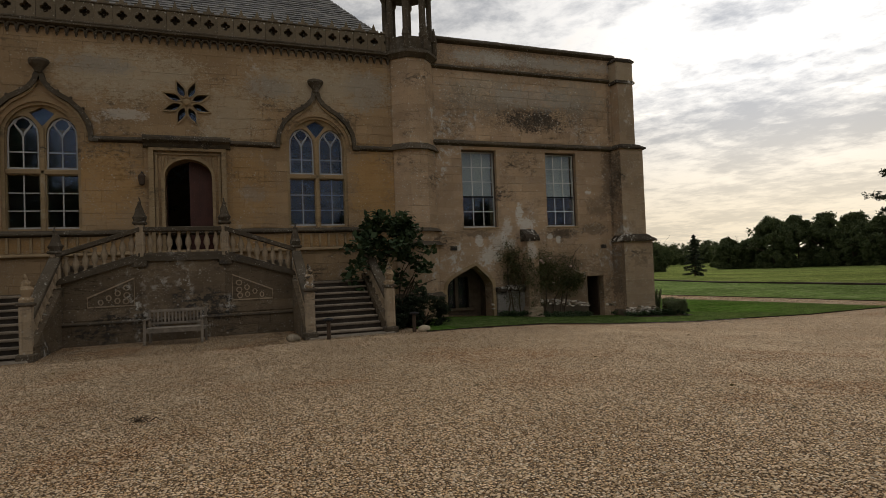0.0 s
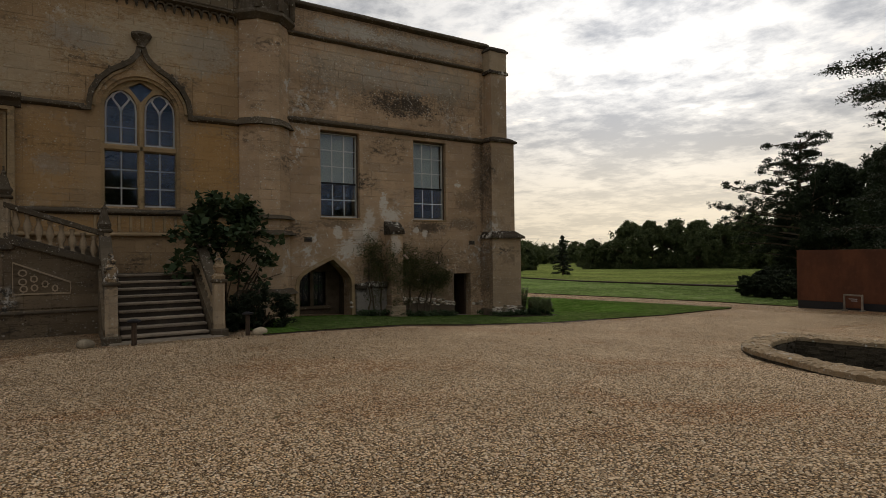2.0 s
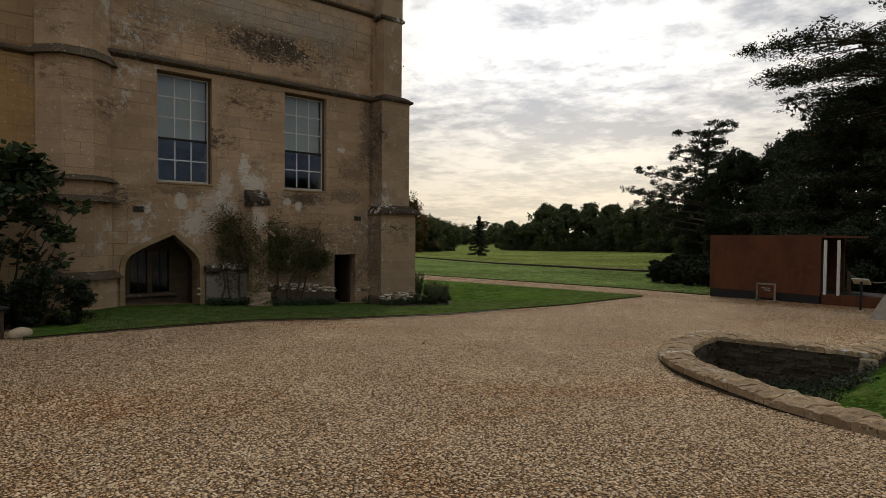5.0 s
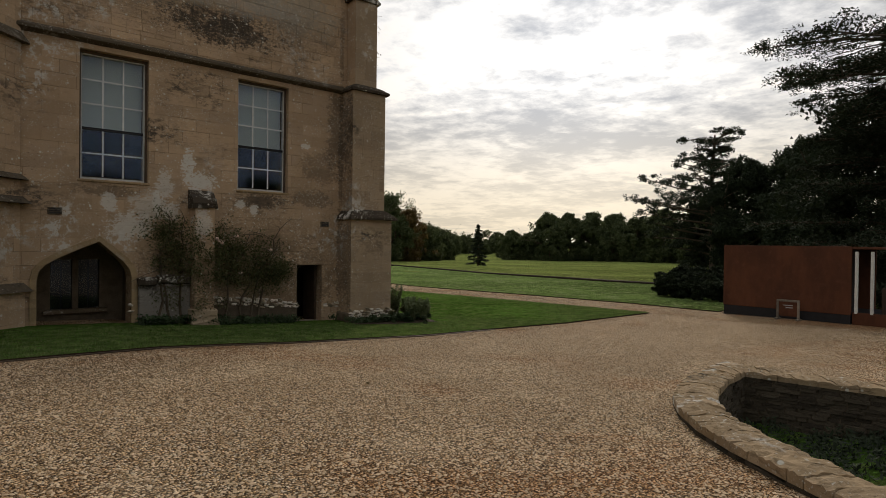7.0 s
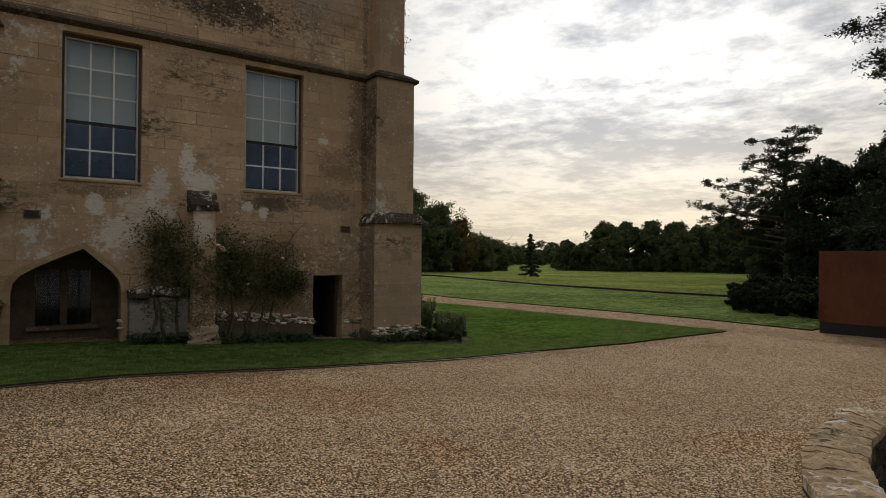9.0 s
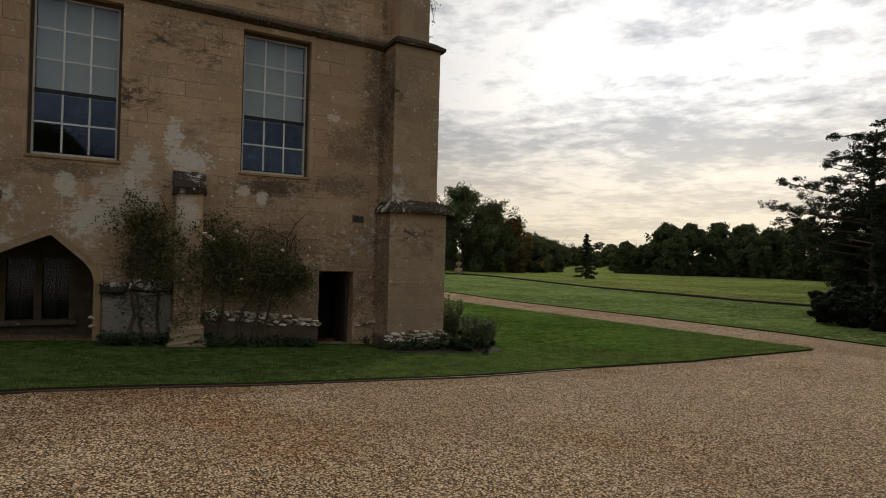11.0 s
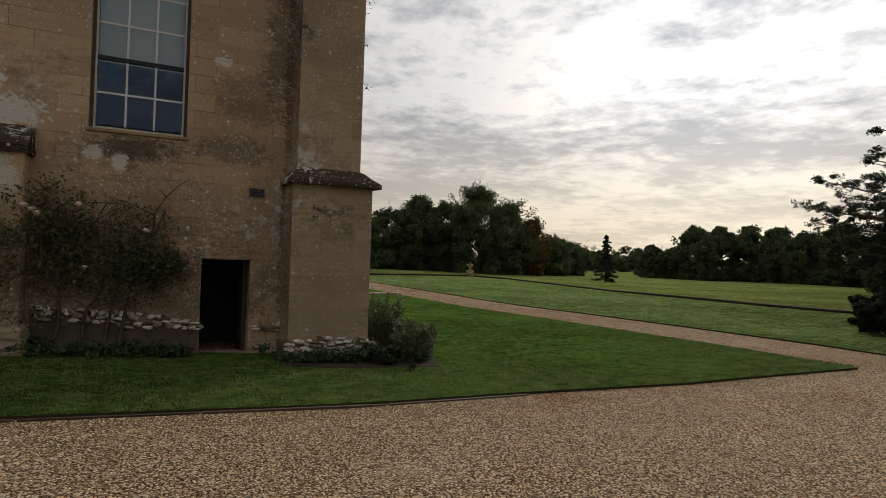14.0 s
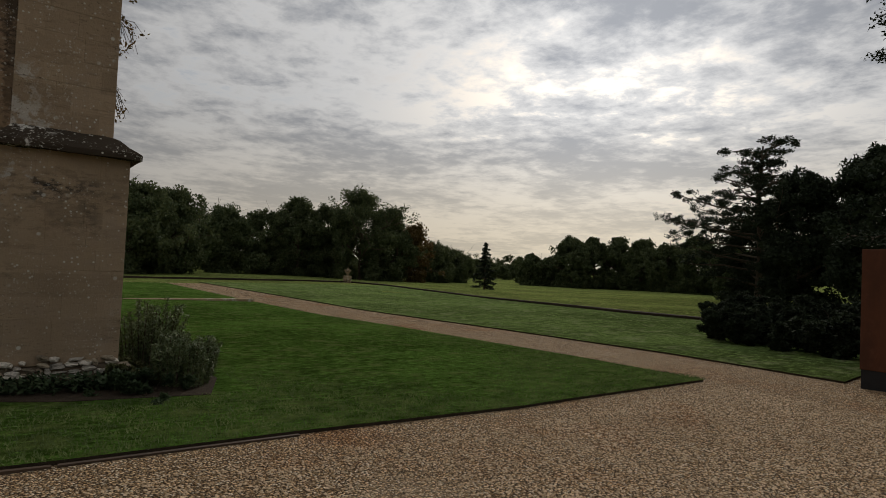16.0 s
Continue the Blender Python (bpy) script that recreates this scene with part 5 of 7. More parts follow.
half_stair(1, 14.92)
half_stair(-1, 14.95)
x0, x1 = MIDX - 1.0, MIDX + 1.0
part("hand_rail", boxed(x0, x1, FRONT - 0.06, FRONT + 0.22, 2.66, 2.79, bevel=0.02), "dark_trim", stair)
part("rail_base", boxed(x0, x1, FRONT - 0.05, FRONT + 0.21, 1.95, 2.09, bevel=0.02), "dark_trim", stair)
balusters((x0 + 0.05, FRONT + 0.08, 2.09), (x1 - 0.05, FRONT + 0.08, 2.09), 8)


# ---- sunken well with its stone kerb wall ----
def pit():
    w = thing("sunk_area_wall", "low curved stone retaining wall with rounded coping round a sunken grassy area", "wall", (12.0, 6.0, -0.5))
    n = len(PIT_IN)
    bm = bmesh.new()
    ins, outs = PIT_IN, offset(PIT_IN, 0.40)
    for i in range(n):
        j = (i + 1) % n
        a, b, c, d = ins[i], ins[j], outs[j], outs[i]
        lo = [bm.verts.new((*p, -2.2)) for p in (a, b, c, d)]
        hi = [bm.verts.new((*p, rim_z(p[0]) - 0.10)) for p in (a, b, c, d)]
        bm.faces.new(hi)
        for q in ((0, 1), (1, 2), (2, 3), (3, 0)):
            bm.faces.new((lo[q[0]], lo[q[1]], hi[q[1]], hi[q[0]]))
    bmesh.ops.recalc_face_normals(bm, faces=list(bm.faces))
    part("wall_core", bm, "mortar", w)
    # coping stones of uneven length, rounded over and tilted a little
    rng = random.Random(4)
    a_in, a_out = offset(PIT_IN, -0.04), offset(PIT_IN, 0.46)
    for i in range(0, n - 2):
        p0, p1, q0, q1 = Vector(a_in[i]), Vector(a_in[i + 1]), Vector(a_out[i]), Vector(a_out[i + 1])
        run = max((p1 - p0).length, (q1 - q0).length)
        marks = [0.0]
        while marks[-1] < 1.0:
            marks.append(marks[-1] + rng.uniform(0.11, 0.34) / run)
        marks = [v for v in marks if v < 1.0 - 0.10 / run] + [1.0]
        for u0, u1 in zip(marks, marks[1:]):
            u0, u1 = u0 + 0.006 / run, u1 - 0.006 / run
            tip, lift, seat = rng.uniform(-0.006, 0.006), rng.uniform(-0.009, 0.009), rng.uniform(-0.014, 0.014)
            bm = bmesh.new()
            rows = 12
            grid = []
            for t in np.linspace(u0, u1, 8):
                a, b = p0.lerp(p1, t), q0.lerp(q1, t)
                ring = []
                for j in range(rows + 1):
                    f = j / rows
                    c = a.lerp(b, f)
                    c = c + Vector((1, 1)) * 0.022 * noise.noise(Vector((c.x * 6, c.y * 6, 9))) + (b - a).normalized() * seat
                    edge = min(1.0, 5.0 * (t - u0) * run, 5.0 * (u1 - t) * run)
                    h = rim_z(c.x) - 0.10 + 0.11 * math.sin(math.pi * (0.12 + 0.76 * f)) ** 0.4 - 0.022 * (1 - edge) + lift + tip * (f - 0.5) * 4
                    ring.append(bm.verts.new((c.x, c.y, h + 0.024 * noise.noise(Vector((c.x * 5.1, c.y * 5.1, 2))) + 0.026 * noise.noise(Vector((c.x * 13, c.y * 13, 2))) + 0.014 * noise.noise(Vector((c.x * 31, c.y * 31, 5))))))
                ring.append(bm.verts.new((b.x, b.y, rim_z(b.x) - 0.125)))
                ring.append(bm.verts.new((a.x, a.y, rim_z(a.x) - 0.125)))
                grid.append(ring)
            for r, s in zip(grid, grid[1:]):
                for j in range(len(r)):
                    bm.faces.new((r[j], r[(j + 1) % len(r)], s[(j + 1) % len(r)], s[j]))
            bm.faces.new(grid[0])
            bm.faces.new(grid[-1][::-1])
            bmesh.ops.recalc_face_normals(bm, faces=list(bm.faces))
            part("coping_stone", bm, "coping", w)
    # coursed stones of the inner and outer faces; pit shade is in their dark colour
    unit = bmesh.new()
    box(unit, -0.5, 0.5, -0.5, 0.5, -0.5, 0.5, bevel=0.09)
    for v in unit.verts:
        v.co += Vector((1, 1, 1)) * 0.06 * noise.noise(v.co * 3)
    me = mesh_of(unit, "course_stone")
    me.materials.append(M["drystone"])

    def course(p, q, z0, z1, push):
        p, q = Vector(p), Vector(q)
        d = q - p
        ang = math.atan2(d.y, d.x)
        nrm = Vector((-d.y, d.x)).normalized() * push
        z = z0
        while z < z1 - 0.03:
            h = min(rng.uniform(0.035, 0.070), z1 - z)
            x = 0.0
            while x < d.length:
                ln = min(rng.uniform(0.10, 0.36), d.length - x + 0.05)
                c = p + d.normalized() * (x + ln / 2) + nrm * rng.uniform(0.2, 2.2)
                s = part("course_stone", me, "drystone", w)
                s.matrix_basis = Matrix.Translation((c.x, c.y, z + h / 2)) @ Matrix.Rotation(ang + rng.uniform(-0.03, 0.03), 4, "Z") @ Matrix.Diagonal((ln * 0.98, 0.10, h * 0.94, 1))
                x += ln
            z += h

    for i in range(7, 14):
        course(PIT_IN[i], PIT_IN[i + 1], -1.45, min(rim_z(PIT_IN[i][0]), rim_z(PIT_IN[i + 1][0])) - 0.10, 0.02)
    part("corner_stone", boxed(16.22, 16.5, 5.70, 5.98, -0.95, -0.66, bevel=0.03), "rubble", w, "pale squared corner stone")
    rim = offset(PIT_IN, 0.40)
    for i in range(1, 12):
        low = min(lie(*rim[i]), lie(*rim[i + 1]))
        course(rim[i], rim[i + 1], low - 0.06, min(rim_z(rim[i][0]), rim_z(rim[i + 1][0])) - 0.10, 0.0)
    return w


pit_wall = pit()


def sunk_floor(x, y):
    """The floor of the sunken area: a mown bank that falls to the foot of the deep wall."""
    bank = ease(y - 0.10 * (x - 13.0), (4.8, 5.3, 6.0, 6.8), (-0.68, -0.80, -1.2, -1.38))
    return bank + 0.05 * noise.noise(Vector((x * 1.3, y * 1.3, 0)))


gx, gy = np.arange(8.8, 21.3, 0.2), np.arange(-3.2, 8.7, 0.2)
verts = [(x, y, sunk_floor(x, y)) for y in gy for x in gx]
faces = [(j * len(gx) + i, j * len(gx) + i + 1, (j + 1) * len(gx) + i + 1, (j + 1) * len(gx) + i)
         for j in range(len(gy) - 1) for i in range(len(gx) - 1) if inside(gx[i] + 0.1, gy[j] + 0.1, PIT_MID)]
me = from_arrays("sunk_grass", verts, faces, "grass")
me.polygons.foreach_set("use_smooth", [True] * len(faces))
tagged(new("sunk_grass", me), "grass bank falling to the floor of the sunken area", "grass", kind="structure")


def sunk_weeds():
    rng = np.random.default_rng(61)
    centres, sizes = [], []
    for k in range(240):
        x, y = rng.uniform(11.8, 16.2), rng.uniform(5.6, 8.1)
        if inside(x, y, offset(PIT_IN, -0.08)):
            centres.append(np.array([x, y, sunk_floor(x, y) + rng.uniform(0.02, 0.14) * (1.0 if x + y > 20.5 else 0.5)]))
            sizes.append(0.15)
    # the weeds' dark leaf colour also stands for the walls' shade on the floor
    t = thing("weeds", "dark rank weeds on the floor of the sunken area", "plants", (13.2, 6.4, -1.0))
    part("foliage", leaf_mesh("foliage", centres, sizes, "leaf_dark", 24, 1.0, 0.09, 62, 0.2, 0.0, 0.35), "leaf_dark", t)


# ---- rusted steel kiosk ----
def kiosk():
    x0, x1, y0, y1 = 26.0, 28.6, 9.45, 13.1
    zb, zt = -0.56, 1.50
    k = thing("steel_kiosk", "rust-brown weathering steel kiosk standing on the gravel", "kiosk", (27.3, 11.3, -0.85))
    part("plinth", boxed(x0 + 0.015, x1 - 0.04, y0 + 0.02, y1 - 0.02, -1.2, zb + 0.06), "black", k, "dark grey recessed plinth")
    part("front_panel", boxed(x0, x0 + 0.06, y0, y1, zb + 0.06, zt, bevel=0.006), "rust", k)
    part("end_panel", boxed(x0 + 0.062, x1, y1 - 0.06, y1, zb + 0.06, zt, bevel=0.006), "rust", k)
    part("rear_panel", boxed(x1 - 0.06, x1, y0, y1 - 0.062, zb + 0.06, zt, bevel=0.006), "rust", k)
    part("roof_panel", boxed(x0 + 0.062, x1 - 0.062, y0 - 0.7, y1 - 0.062, zt - 0.08, zt - 0.01, bevel=0.006), "rust", k)
    part("inner_wall", boxed(x0 + 0.3, x1 - 0.1, y0 + 0.5, y0 + 0.56, zb + 0.06, zt - 0.1), "black", k)
    for y in (y0 - 0.10, y0 - 0.48):
        part("white_post", boxed(x0 + 0.06, x0 + 0.16, y - 0.035, y + 0.035, -0.45, zt - 0.15), "white", k, "white painted post")
    part("ramp_side", boxed(x0 + 0.1, x0 + 0.16, 5.0, y0 - 0.004, -1.0, -0.42, bevel=0.006), "rust", k)
    part("ramp_deck", boxed(x0 + 0.16, x1 - 0.3, 5.0, y0 - 0.004, -0.9, -0.46), "black", k)
    return k


kiosk()


# ---- trees ----
def leaf_mesh(name, centres, sizes, mat, per=10, spread=0.5, leaf=0.2, seed=1, flat=0.0, droop=0.0, aspect=0.55, corners=4):
    """Many small leaves scattered in clumps round the given centres."""
    rng = np.random.default_rng(seed)
    c = np.asarray(centres, float)
    n = len(c) * per
    base = np.repeat(c, per, axis=0)
    sz = np.repeat(np.asarray(sizes, float), per)
    d = rng.normal(size=(n, 3))
    d /= np.linalg.norm(d, axis=1)[:, None] + 1e-9
    d *= (rng.random(n) ** 0.45)[:, None]
    d[:, 2] *= 1 - flat
    p = base + d * (sz * spread)[:, None]
    a = rng.normal(size=(n, 3))
    a[:, 2] = a[:, 2] * (1 - flat) - droop
    a /= np.linalg.norm(a, axis=1)[:, None] + 1e-9
    b = np.cross(a, rng.normal(size=(n, 3)))
    if flat:
        b = np.cross(a, np.tile([0.0, 0.0, 1.0], (n, 1)) + rng.normal(size=(n, 3)) * 0.35)
    b /= np.linalg.norm(b, axis=1)[:, None] + 1e-9
    ln = leaf * rng.uniform(0.6, 1.3, n)
    up = np.cross(a, b) * (ln * 0.12)[:, None]
    a *= ln[:, None]
    b *= (ln * aspect)[:, None]
    v = np.empty((n, 4, 3))
    v[:, 0] = p - a * 0.5
    v[:, 1] = p + b * 0.5 + up
    v[:, 2] = p + a * 0.6
    v[:, 3] = p - b * 0.5 + up
    if corners == 3:
        v = v[:, 1:]
    m = corners
    me = bpy.data.meshes.new(name)
    me.vertices.add(n * m)
    me.vertices.foreach_set("co", v.reshape(-1).astype(np.float32))
    me.loops.add(n * m)
    me.loops.foreach_set("vertex_index", np.arange(n * m, dtype=np.int32))
    me.polygons.add(n)
    me.polygons.foreach_set("loop_start", np.arange(0, n * m, m, dtype=np.int32))
    me.polygons.foreach_set("loop_total", np.full(n, m, dtype=np.int32))
    me.update()
    me.validate()
    me.materials.append(M[mat])
    return me


def grow(rng, start, way, length, radius, depth, out, tips, wander=0.22, up=0.05, fork=3):
    pts, rad = [Vector(start)], [radius]
    d = Vector(way).normalized()
    n = 4
    for k in range(n):
        d = (d + Vector(rng.normal(size=3)) * wander + Vector((0, 0, up))).normalized()
        pts.append(pts[-1] + d * length / n)
        rad.append(radius * (1 - 0.55 * (k + 1) / n))
    out.append((pts, rad))
    if depth == 0:
        tips.append(pts[-1])
        tips.append(pts[-2])
        return
    for k in range(fork):
        i = int(rng.integers(2, n + 1))
        w = (d + Vector(rng.normal(size=3)) * 0.75 + Vector((0, 0, 0.15))).normalized()
        grow(rng, pts[i], w, length * rng.uniform(0.55, 0.8), rad[i] * 0.65, depth - 1, out, tips, wander, up, fork)
    tips.append(pts[-1])


def limbs_mesh(limbs, name, seg=6):
    bm = bmesh.new()
    for pts, rad in limbs:
        tube(bm, pts, rad, seg)
    me = mesh_of(bm, name, True)
    me.materials.append(M["bark"])
    return me


def broad_tree(label, at, height, width, seed, mat="leaf", leaf=0.35, per=60, trunk=0.22, lobes=80, low=0.12, name="tree"):
    """A round-headed tree: trunk, forking limbs, and foliage in uneven lobes."""
    rng = np.random.default_rng(seed)
    t = thing(name, label, "tree")
    limbs, tips = [], []
    base = Vector((0, 0, -0.3))
    fork = height * trunk
    limbs.append(([base, Vector((0.1, 0, fork * 0.5)), Vector((0, 0.1, fork)), Vector((0.1, 0, height * 0.75))], [height * 0.022, height * 0.017, height * 0.014, height * 0.004]))
    for k in range(7):
        a = 2 * math.pi * k / 7 + rng.uniform(-0.3, 0.3)
        z = fork + rng.uniform(0, height * 0.3)
        grow(rng, (0, 0, z), (math.cos(a), math.sin(a), rng.uniform(0.35, 1.0)), width * 0.42, height * 0.014, 1, limbs, tips, 0.2, 0.05, 3)
    part("trunk", limbs_mesh(limbs, "trunk"), "bark", t)
    centres, sizes = [], []
    for k in range(lobes):
        a = rng.uniform(0, 2 * math.pi)
        u = rng.random()
        z = height * (low + (1 - low) * u)
        r = width * 0.5 * math.sin(math.pi * min(0.97, 0.16 + 0.80 * u)) ** 0.65 * (0.8 + 0.4 * noise.noise(Vector((3 * math.cos(a), 3 * math.sin(a), seed + 4 * u))))
        q = r * rng.uniform(0.45, 0.92)
        lobe = np.array([q * math.cos(a), q * math.sin(a), z * 0.94])
        s = width * rng.uniform(0.05, 0.125)
        for j in range(11):
            d = rng.normal(size=3)
            d /= np.linalg.norm(d)
            d[2] *= 0.75
            centres.append(lobe + d * s * rng.uniform(0.15, 1.25))
            sizes.append(s * 0.55)
    for p in tips:
        if p.z < height * 0.9:
            centres.append(np.array(p))
            sizes.append(width * 0.06)
    part("crown", leaf_mesh("crown", centres, sizes, mat, per, 1.0, leaf, seed, corners=3, aspect=0.8), mat, t)
    t.location = at
    return t


def conifer(label, at, height, width, seed, mat="leaf_dark", leaf=0.25, name="fir_tree"):
    rng = np.random.default_rng(seed)
    t = thing(name, label, "tree")
    limbs = [([Vector((0, 0, -0.2)), Vector((0, 0, height * 0.5)), Vector((0, 0, height))], [height * 0.025, height * 0.016, 0.02])]
    centres, sizes = [], []
    for k in range(46):
        u = (k + 0.5) / 46
        z = height * (0.05 + 0.93 * u)
        r = width * 0.5 * (1 - u) ** 0.85 * rng.uniform(0.6, 1.15) + 0.08
        a = k * 2.4 + rng.uniform(-0.3, 0.3)
        tip = Vector((r * math.cos(a), r * math.sin(a), z - r * 0.15))
        limbs.append(([Vector((0, 0, z)), tip * 0.6 + Vector((0, 0, z * 0.4)), tip], [0.05, 0.03, 0.01]))
        for f in np.linspace(0.35, 1, 4):
            centres.append(np.array([tip.x * f, tip.y * f, z + (tip.z - z) * f]))
            sizes.append(0.18 + 0.25 * r)
    part("trunk", limbs_mesh(limbs, "trunk", 5), "bark", t)
    part("crown", leaf_mesh("crown", centres, sizes, mat, 34, 0.7, leaf, seed, 0.5, 0.2), mat, t)
    t.location = at
    return t


def cedar(label, at, height, reach, seed, profile, limbs_n=44, per=60, leaf=0.22, thin=0.15, spread=0.34, low=0.08, tuft=0.22, name="cedar_tree"):
    """A spreading conifer: level plates of needles on long limbs, with gaps between; profile gives the reach by height."""
    rng = np.random.default_rng(seed)
    t = thing(name, label, "tree")
    limbs = [([Vector((0, 0, -0.4)), Vector((0.1, 0, height * 0.3)), Vector((0, 0.2, height * 0.65)), Vector((0.2, 0, height * 0.97))], [height * 0.040, height * 0.030, height * 0.018, 0.05])]
    centres, sizes = [], []
    us, rs = [q[0] for q in profile], [q[1] for q in profile]
    for k in range(limbs_n):
        u = (k + 0.5) / limbs_n
        z = height * (low + (0.97 - low) * u)
        r = reach * ease(u, us, rs) * rng.uniform(0.72, 1.04)
        a = k * 2.39996 + rng.uniform(-0.35, 0.35)
        way = Vector((math.cos(a), math.sin(a), 0))
        side_way = Vector((-way.y, way.x, 0))
        rise = rng.uniform(0.0, 0.14) * r

        def along(f, z=z, way=way, r=r, rise=rise):
            return Vector((0, 0, z)) + way * r * f + Vector((0, 0, rise * math.sin(f * 2.2)))

        limbs.append(([along(f) for f in (0.0, 0.35, 0.7, 1.0)], [height * 0.011, height * 0.008, height * 0.005, 0.02]))
        for f in np.linspace(0.28, 1.0, 11):
            p = along(f)
            half = r * spread * math.sin(math.pi * (0.16 + 0.76 * f))
            for sd in (-1, 1):
                end = p + side_way * half * sd * rng.uniform(0.5, 1.1) + way * half * rng.uniform(0.2, 0.7) + Vector((0, 0, rng.uniform(-0.25, 0.15)))
                limbs.append(([p, (p + end) / 2 + Vector((0, 0, 0.08)), end], [0.045, 0.03, 0.012]))
                for g in np.linspace(0.2, 1.0, 4):
                    q = p.lerp(end, g)
                    centres.append(np.array(q) + rng.normal(size=3) * np.array([0.12, 0.12, thin]))
                    sizes.append(tuft * rng.uniform(0.7, 1.5) + 0.02 * r)
    part("trunk", limbs_mesh(limbs, "trunk", 5), "bark", t)
    part("crown", leaf_mesh("crown", centres, sizes, "leaf_dark", per, 1.0, leaf, seed, 0.55, 0.06, 0.38, 3), "leaf_dark", t)
    t.location = at
    return t


def pine(label, at, height, reach, seed, profile, limbs_n=50):
    """An old pine: crooked limbs that carry separate cushions of needles, with sky between them."""
    rng = np.random.default_rng(seed)
    t = thing("pine_tree", label, "tree")
    limbs = [([Vector((0, 0, -0.4)), Vector((0.3, 0, height * 0.3)), Vector((-0.2, 0.2, height * 0.65)), Vector((0.1, 0, height * 0.95))], [height * 0.026, height * 0.021, height * 0.014, 0.08])]
    centres, sizes = [], []
    us, rs = [q[0] for q in profile], [q[1] for q in profile]
    for k in range(limbs_n):
        u = (k + 0.5) / limbs_n
        z = height * (0.10 + 0.84 * u)
        r = reach * ease(u, us, rs) * rng.uniform(0.7, 1.05)
        a = k * 2.39996 + rng.uniform(-0.4, 0.4)
        way = Vector((math.cos(a), math.sin(a), 0))
        side_way = Vector((-way.y, way.x, 0))
        end = way * r + Vector((0, 0, z + r * rng.uniform(-0.05, 0.22)))
        knee = way * r * 0.5 + side_way * rng.normal() * 0.4 + Vector((0, 0, z + 0.3))
        limbs.append(([Vector((0, 0, z - 0.3)), knee, end], [0.13, 0.09, 0.03]))
        for f in np.linspace(0.45, 1.0, max(2, int(r / 1.9))):
            for sd in (-1, 1):
                p = Vector((0, 0, z)).lerp(end, float(f)) + side_way * sd * rng.uniform(0.2, 0.30) * r * 0.8 + Vector((0, 0, rng.normal() * 0.35))
                limbs.append(([Vector((0, 0, z)).lerp(end, float(f) * 0.9), p], [0.05, 0.02]))
                s = rng.uniform(0.55, 1.15)
                for j in range(9):
                    d = rng.normal(size=3)
                    d /= np.linalg.norm(d)
                    centres.append(np.array(p) + d * s * np.array([1.0, 1.0, 0.45]) * rng.uniform(0.3, 1.0))
                    sizes.append(0.36)
    part("trunk", limbs_mesh(limbs, "trunk", 6), "bark", t)
    part("crown", leaf_mesh("crown", centres, sizes, "leaf_dark", 23, 1.0, 0.30, seed, 0.3, 0.0, 0.6, 3), "leaf_dark", t)
    t.location = at
    return t


def bush(label, at, height, width, seed, mat="leaf_dark", leaf=0.14, per=40, lobes=16, name="bush", depth=None):
    rng = np.random.default_rng(seed)
    t = thing(name, label, "shrub")
    limbs, tips = [], []
    for k in range(6):
        a = 2 * math.pi * k / 6
        grow(rng, (0.1 * math.cos(a), 0.1 * math.sin(a), -0.1), (math.cos(a) * 0.6, math.sin(a) * 0.6, 1), height * 0.5, 0.04, 1, limbs, tips, 0.2, 0.05, 2)
    part("stem", limbs_mesh(limbs, "stem", 5), "bark", t)
    centres, sizes = [], []
    depth = depth or width
    for k in range(lobes):
        a = rng.uniform(0, 2 * math.pi)
        u = rng.random()
        q = math.sqrt(rng.random()) * 0.42
        top = math.sqrt(max(0.05, 1 - (q * 2) ** 2))
        c0 = np.array([width * q * math.cos(a), depth * q * math.sin(a), height * (0.1 + 0.75 * u * top)])
        s = min(width, height) * 0.2
        for j in range(14):
            d = rng.normal(size=3)
            d /= np.linalg.norm(d)
            centres.append(c0 + d * s * rng.uniform(0.4, 1.0))
            sizes.append(s * 0.45)
    part("foliage", leaf_mesh("foliage", centres, sizes, mat, per, 1.0, leaf, seed, 0.35, 0.1, 0.5, 3), mat, t)
    t.location = at
    return t


def spot(x, y, dz=0.0):
    return (x, y, lie(x, y) + dz)


EYE_END = (14.55, 9.72)


def bearing(az, dist):
    return (14.55 + dist * math.sin(radians(az)), 9.72 + dist * math.cos(radians(az)))


# wood to the north: azimuth, distance, height, width, leaf
NORTH = ((9, 66, 9.0, 10, "leaf"), (12, 72, 9.6, 9, "leaf"), (16.8, 84, 8.8, 9, "leaf"), (20.5, 90, 9.6, 8, "leaf"), (23.4, 92, 12.0, 9, "leaf"), (26.2, 92, 11.2, 8, "leaf"),
         (29.4, 88, 13.2, 11, "leaf"), (32.2, 90, 11.5, 8, "leaf"), (34.6, 94, 9.5, 6.5, "leaf_autumn"), (36.6, 105, 7.0, 8, "leaf"), (38.6, 120, 6.4, 9, "leaf"), (14, 105, 9.5, 16, "leaf"), (25, 110, 9, 18, "leaf"), (4, 70, 10, 12, "leaf"))
for i, (az, dist, h, w, mt) in enumerate(NORTH):
    x, y = bearing(az, dist)
    broad_tree("tall broadleaf tree at the edge of a dark wood" if mt == "leaf" else "thinning tree in rusty autumn leaf", spot(x, y), h, w * 1.2, 20 + i, mt, 0.36, 44 if mt == "leaf" else 16, 0.1, 104, 0.0)
x, y = bearing(41.8, 73)
conifer("lone dark young fir tree on open grass", spot(x, y), 6.0, 3.0, 5)
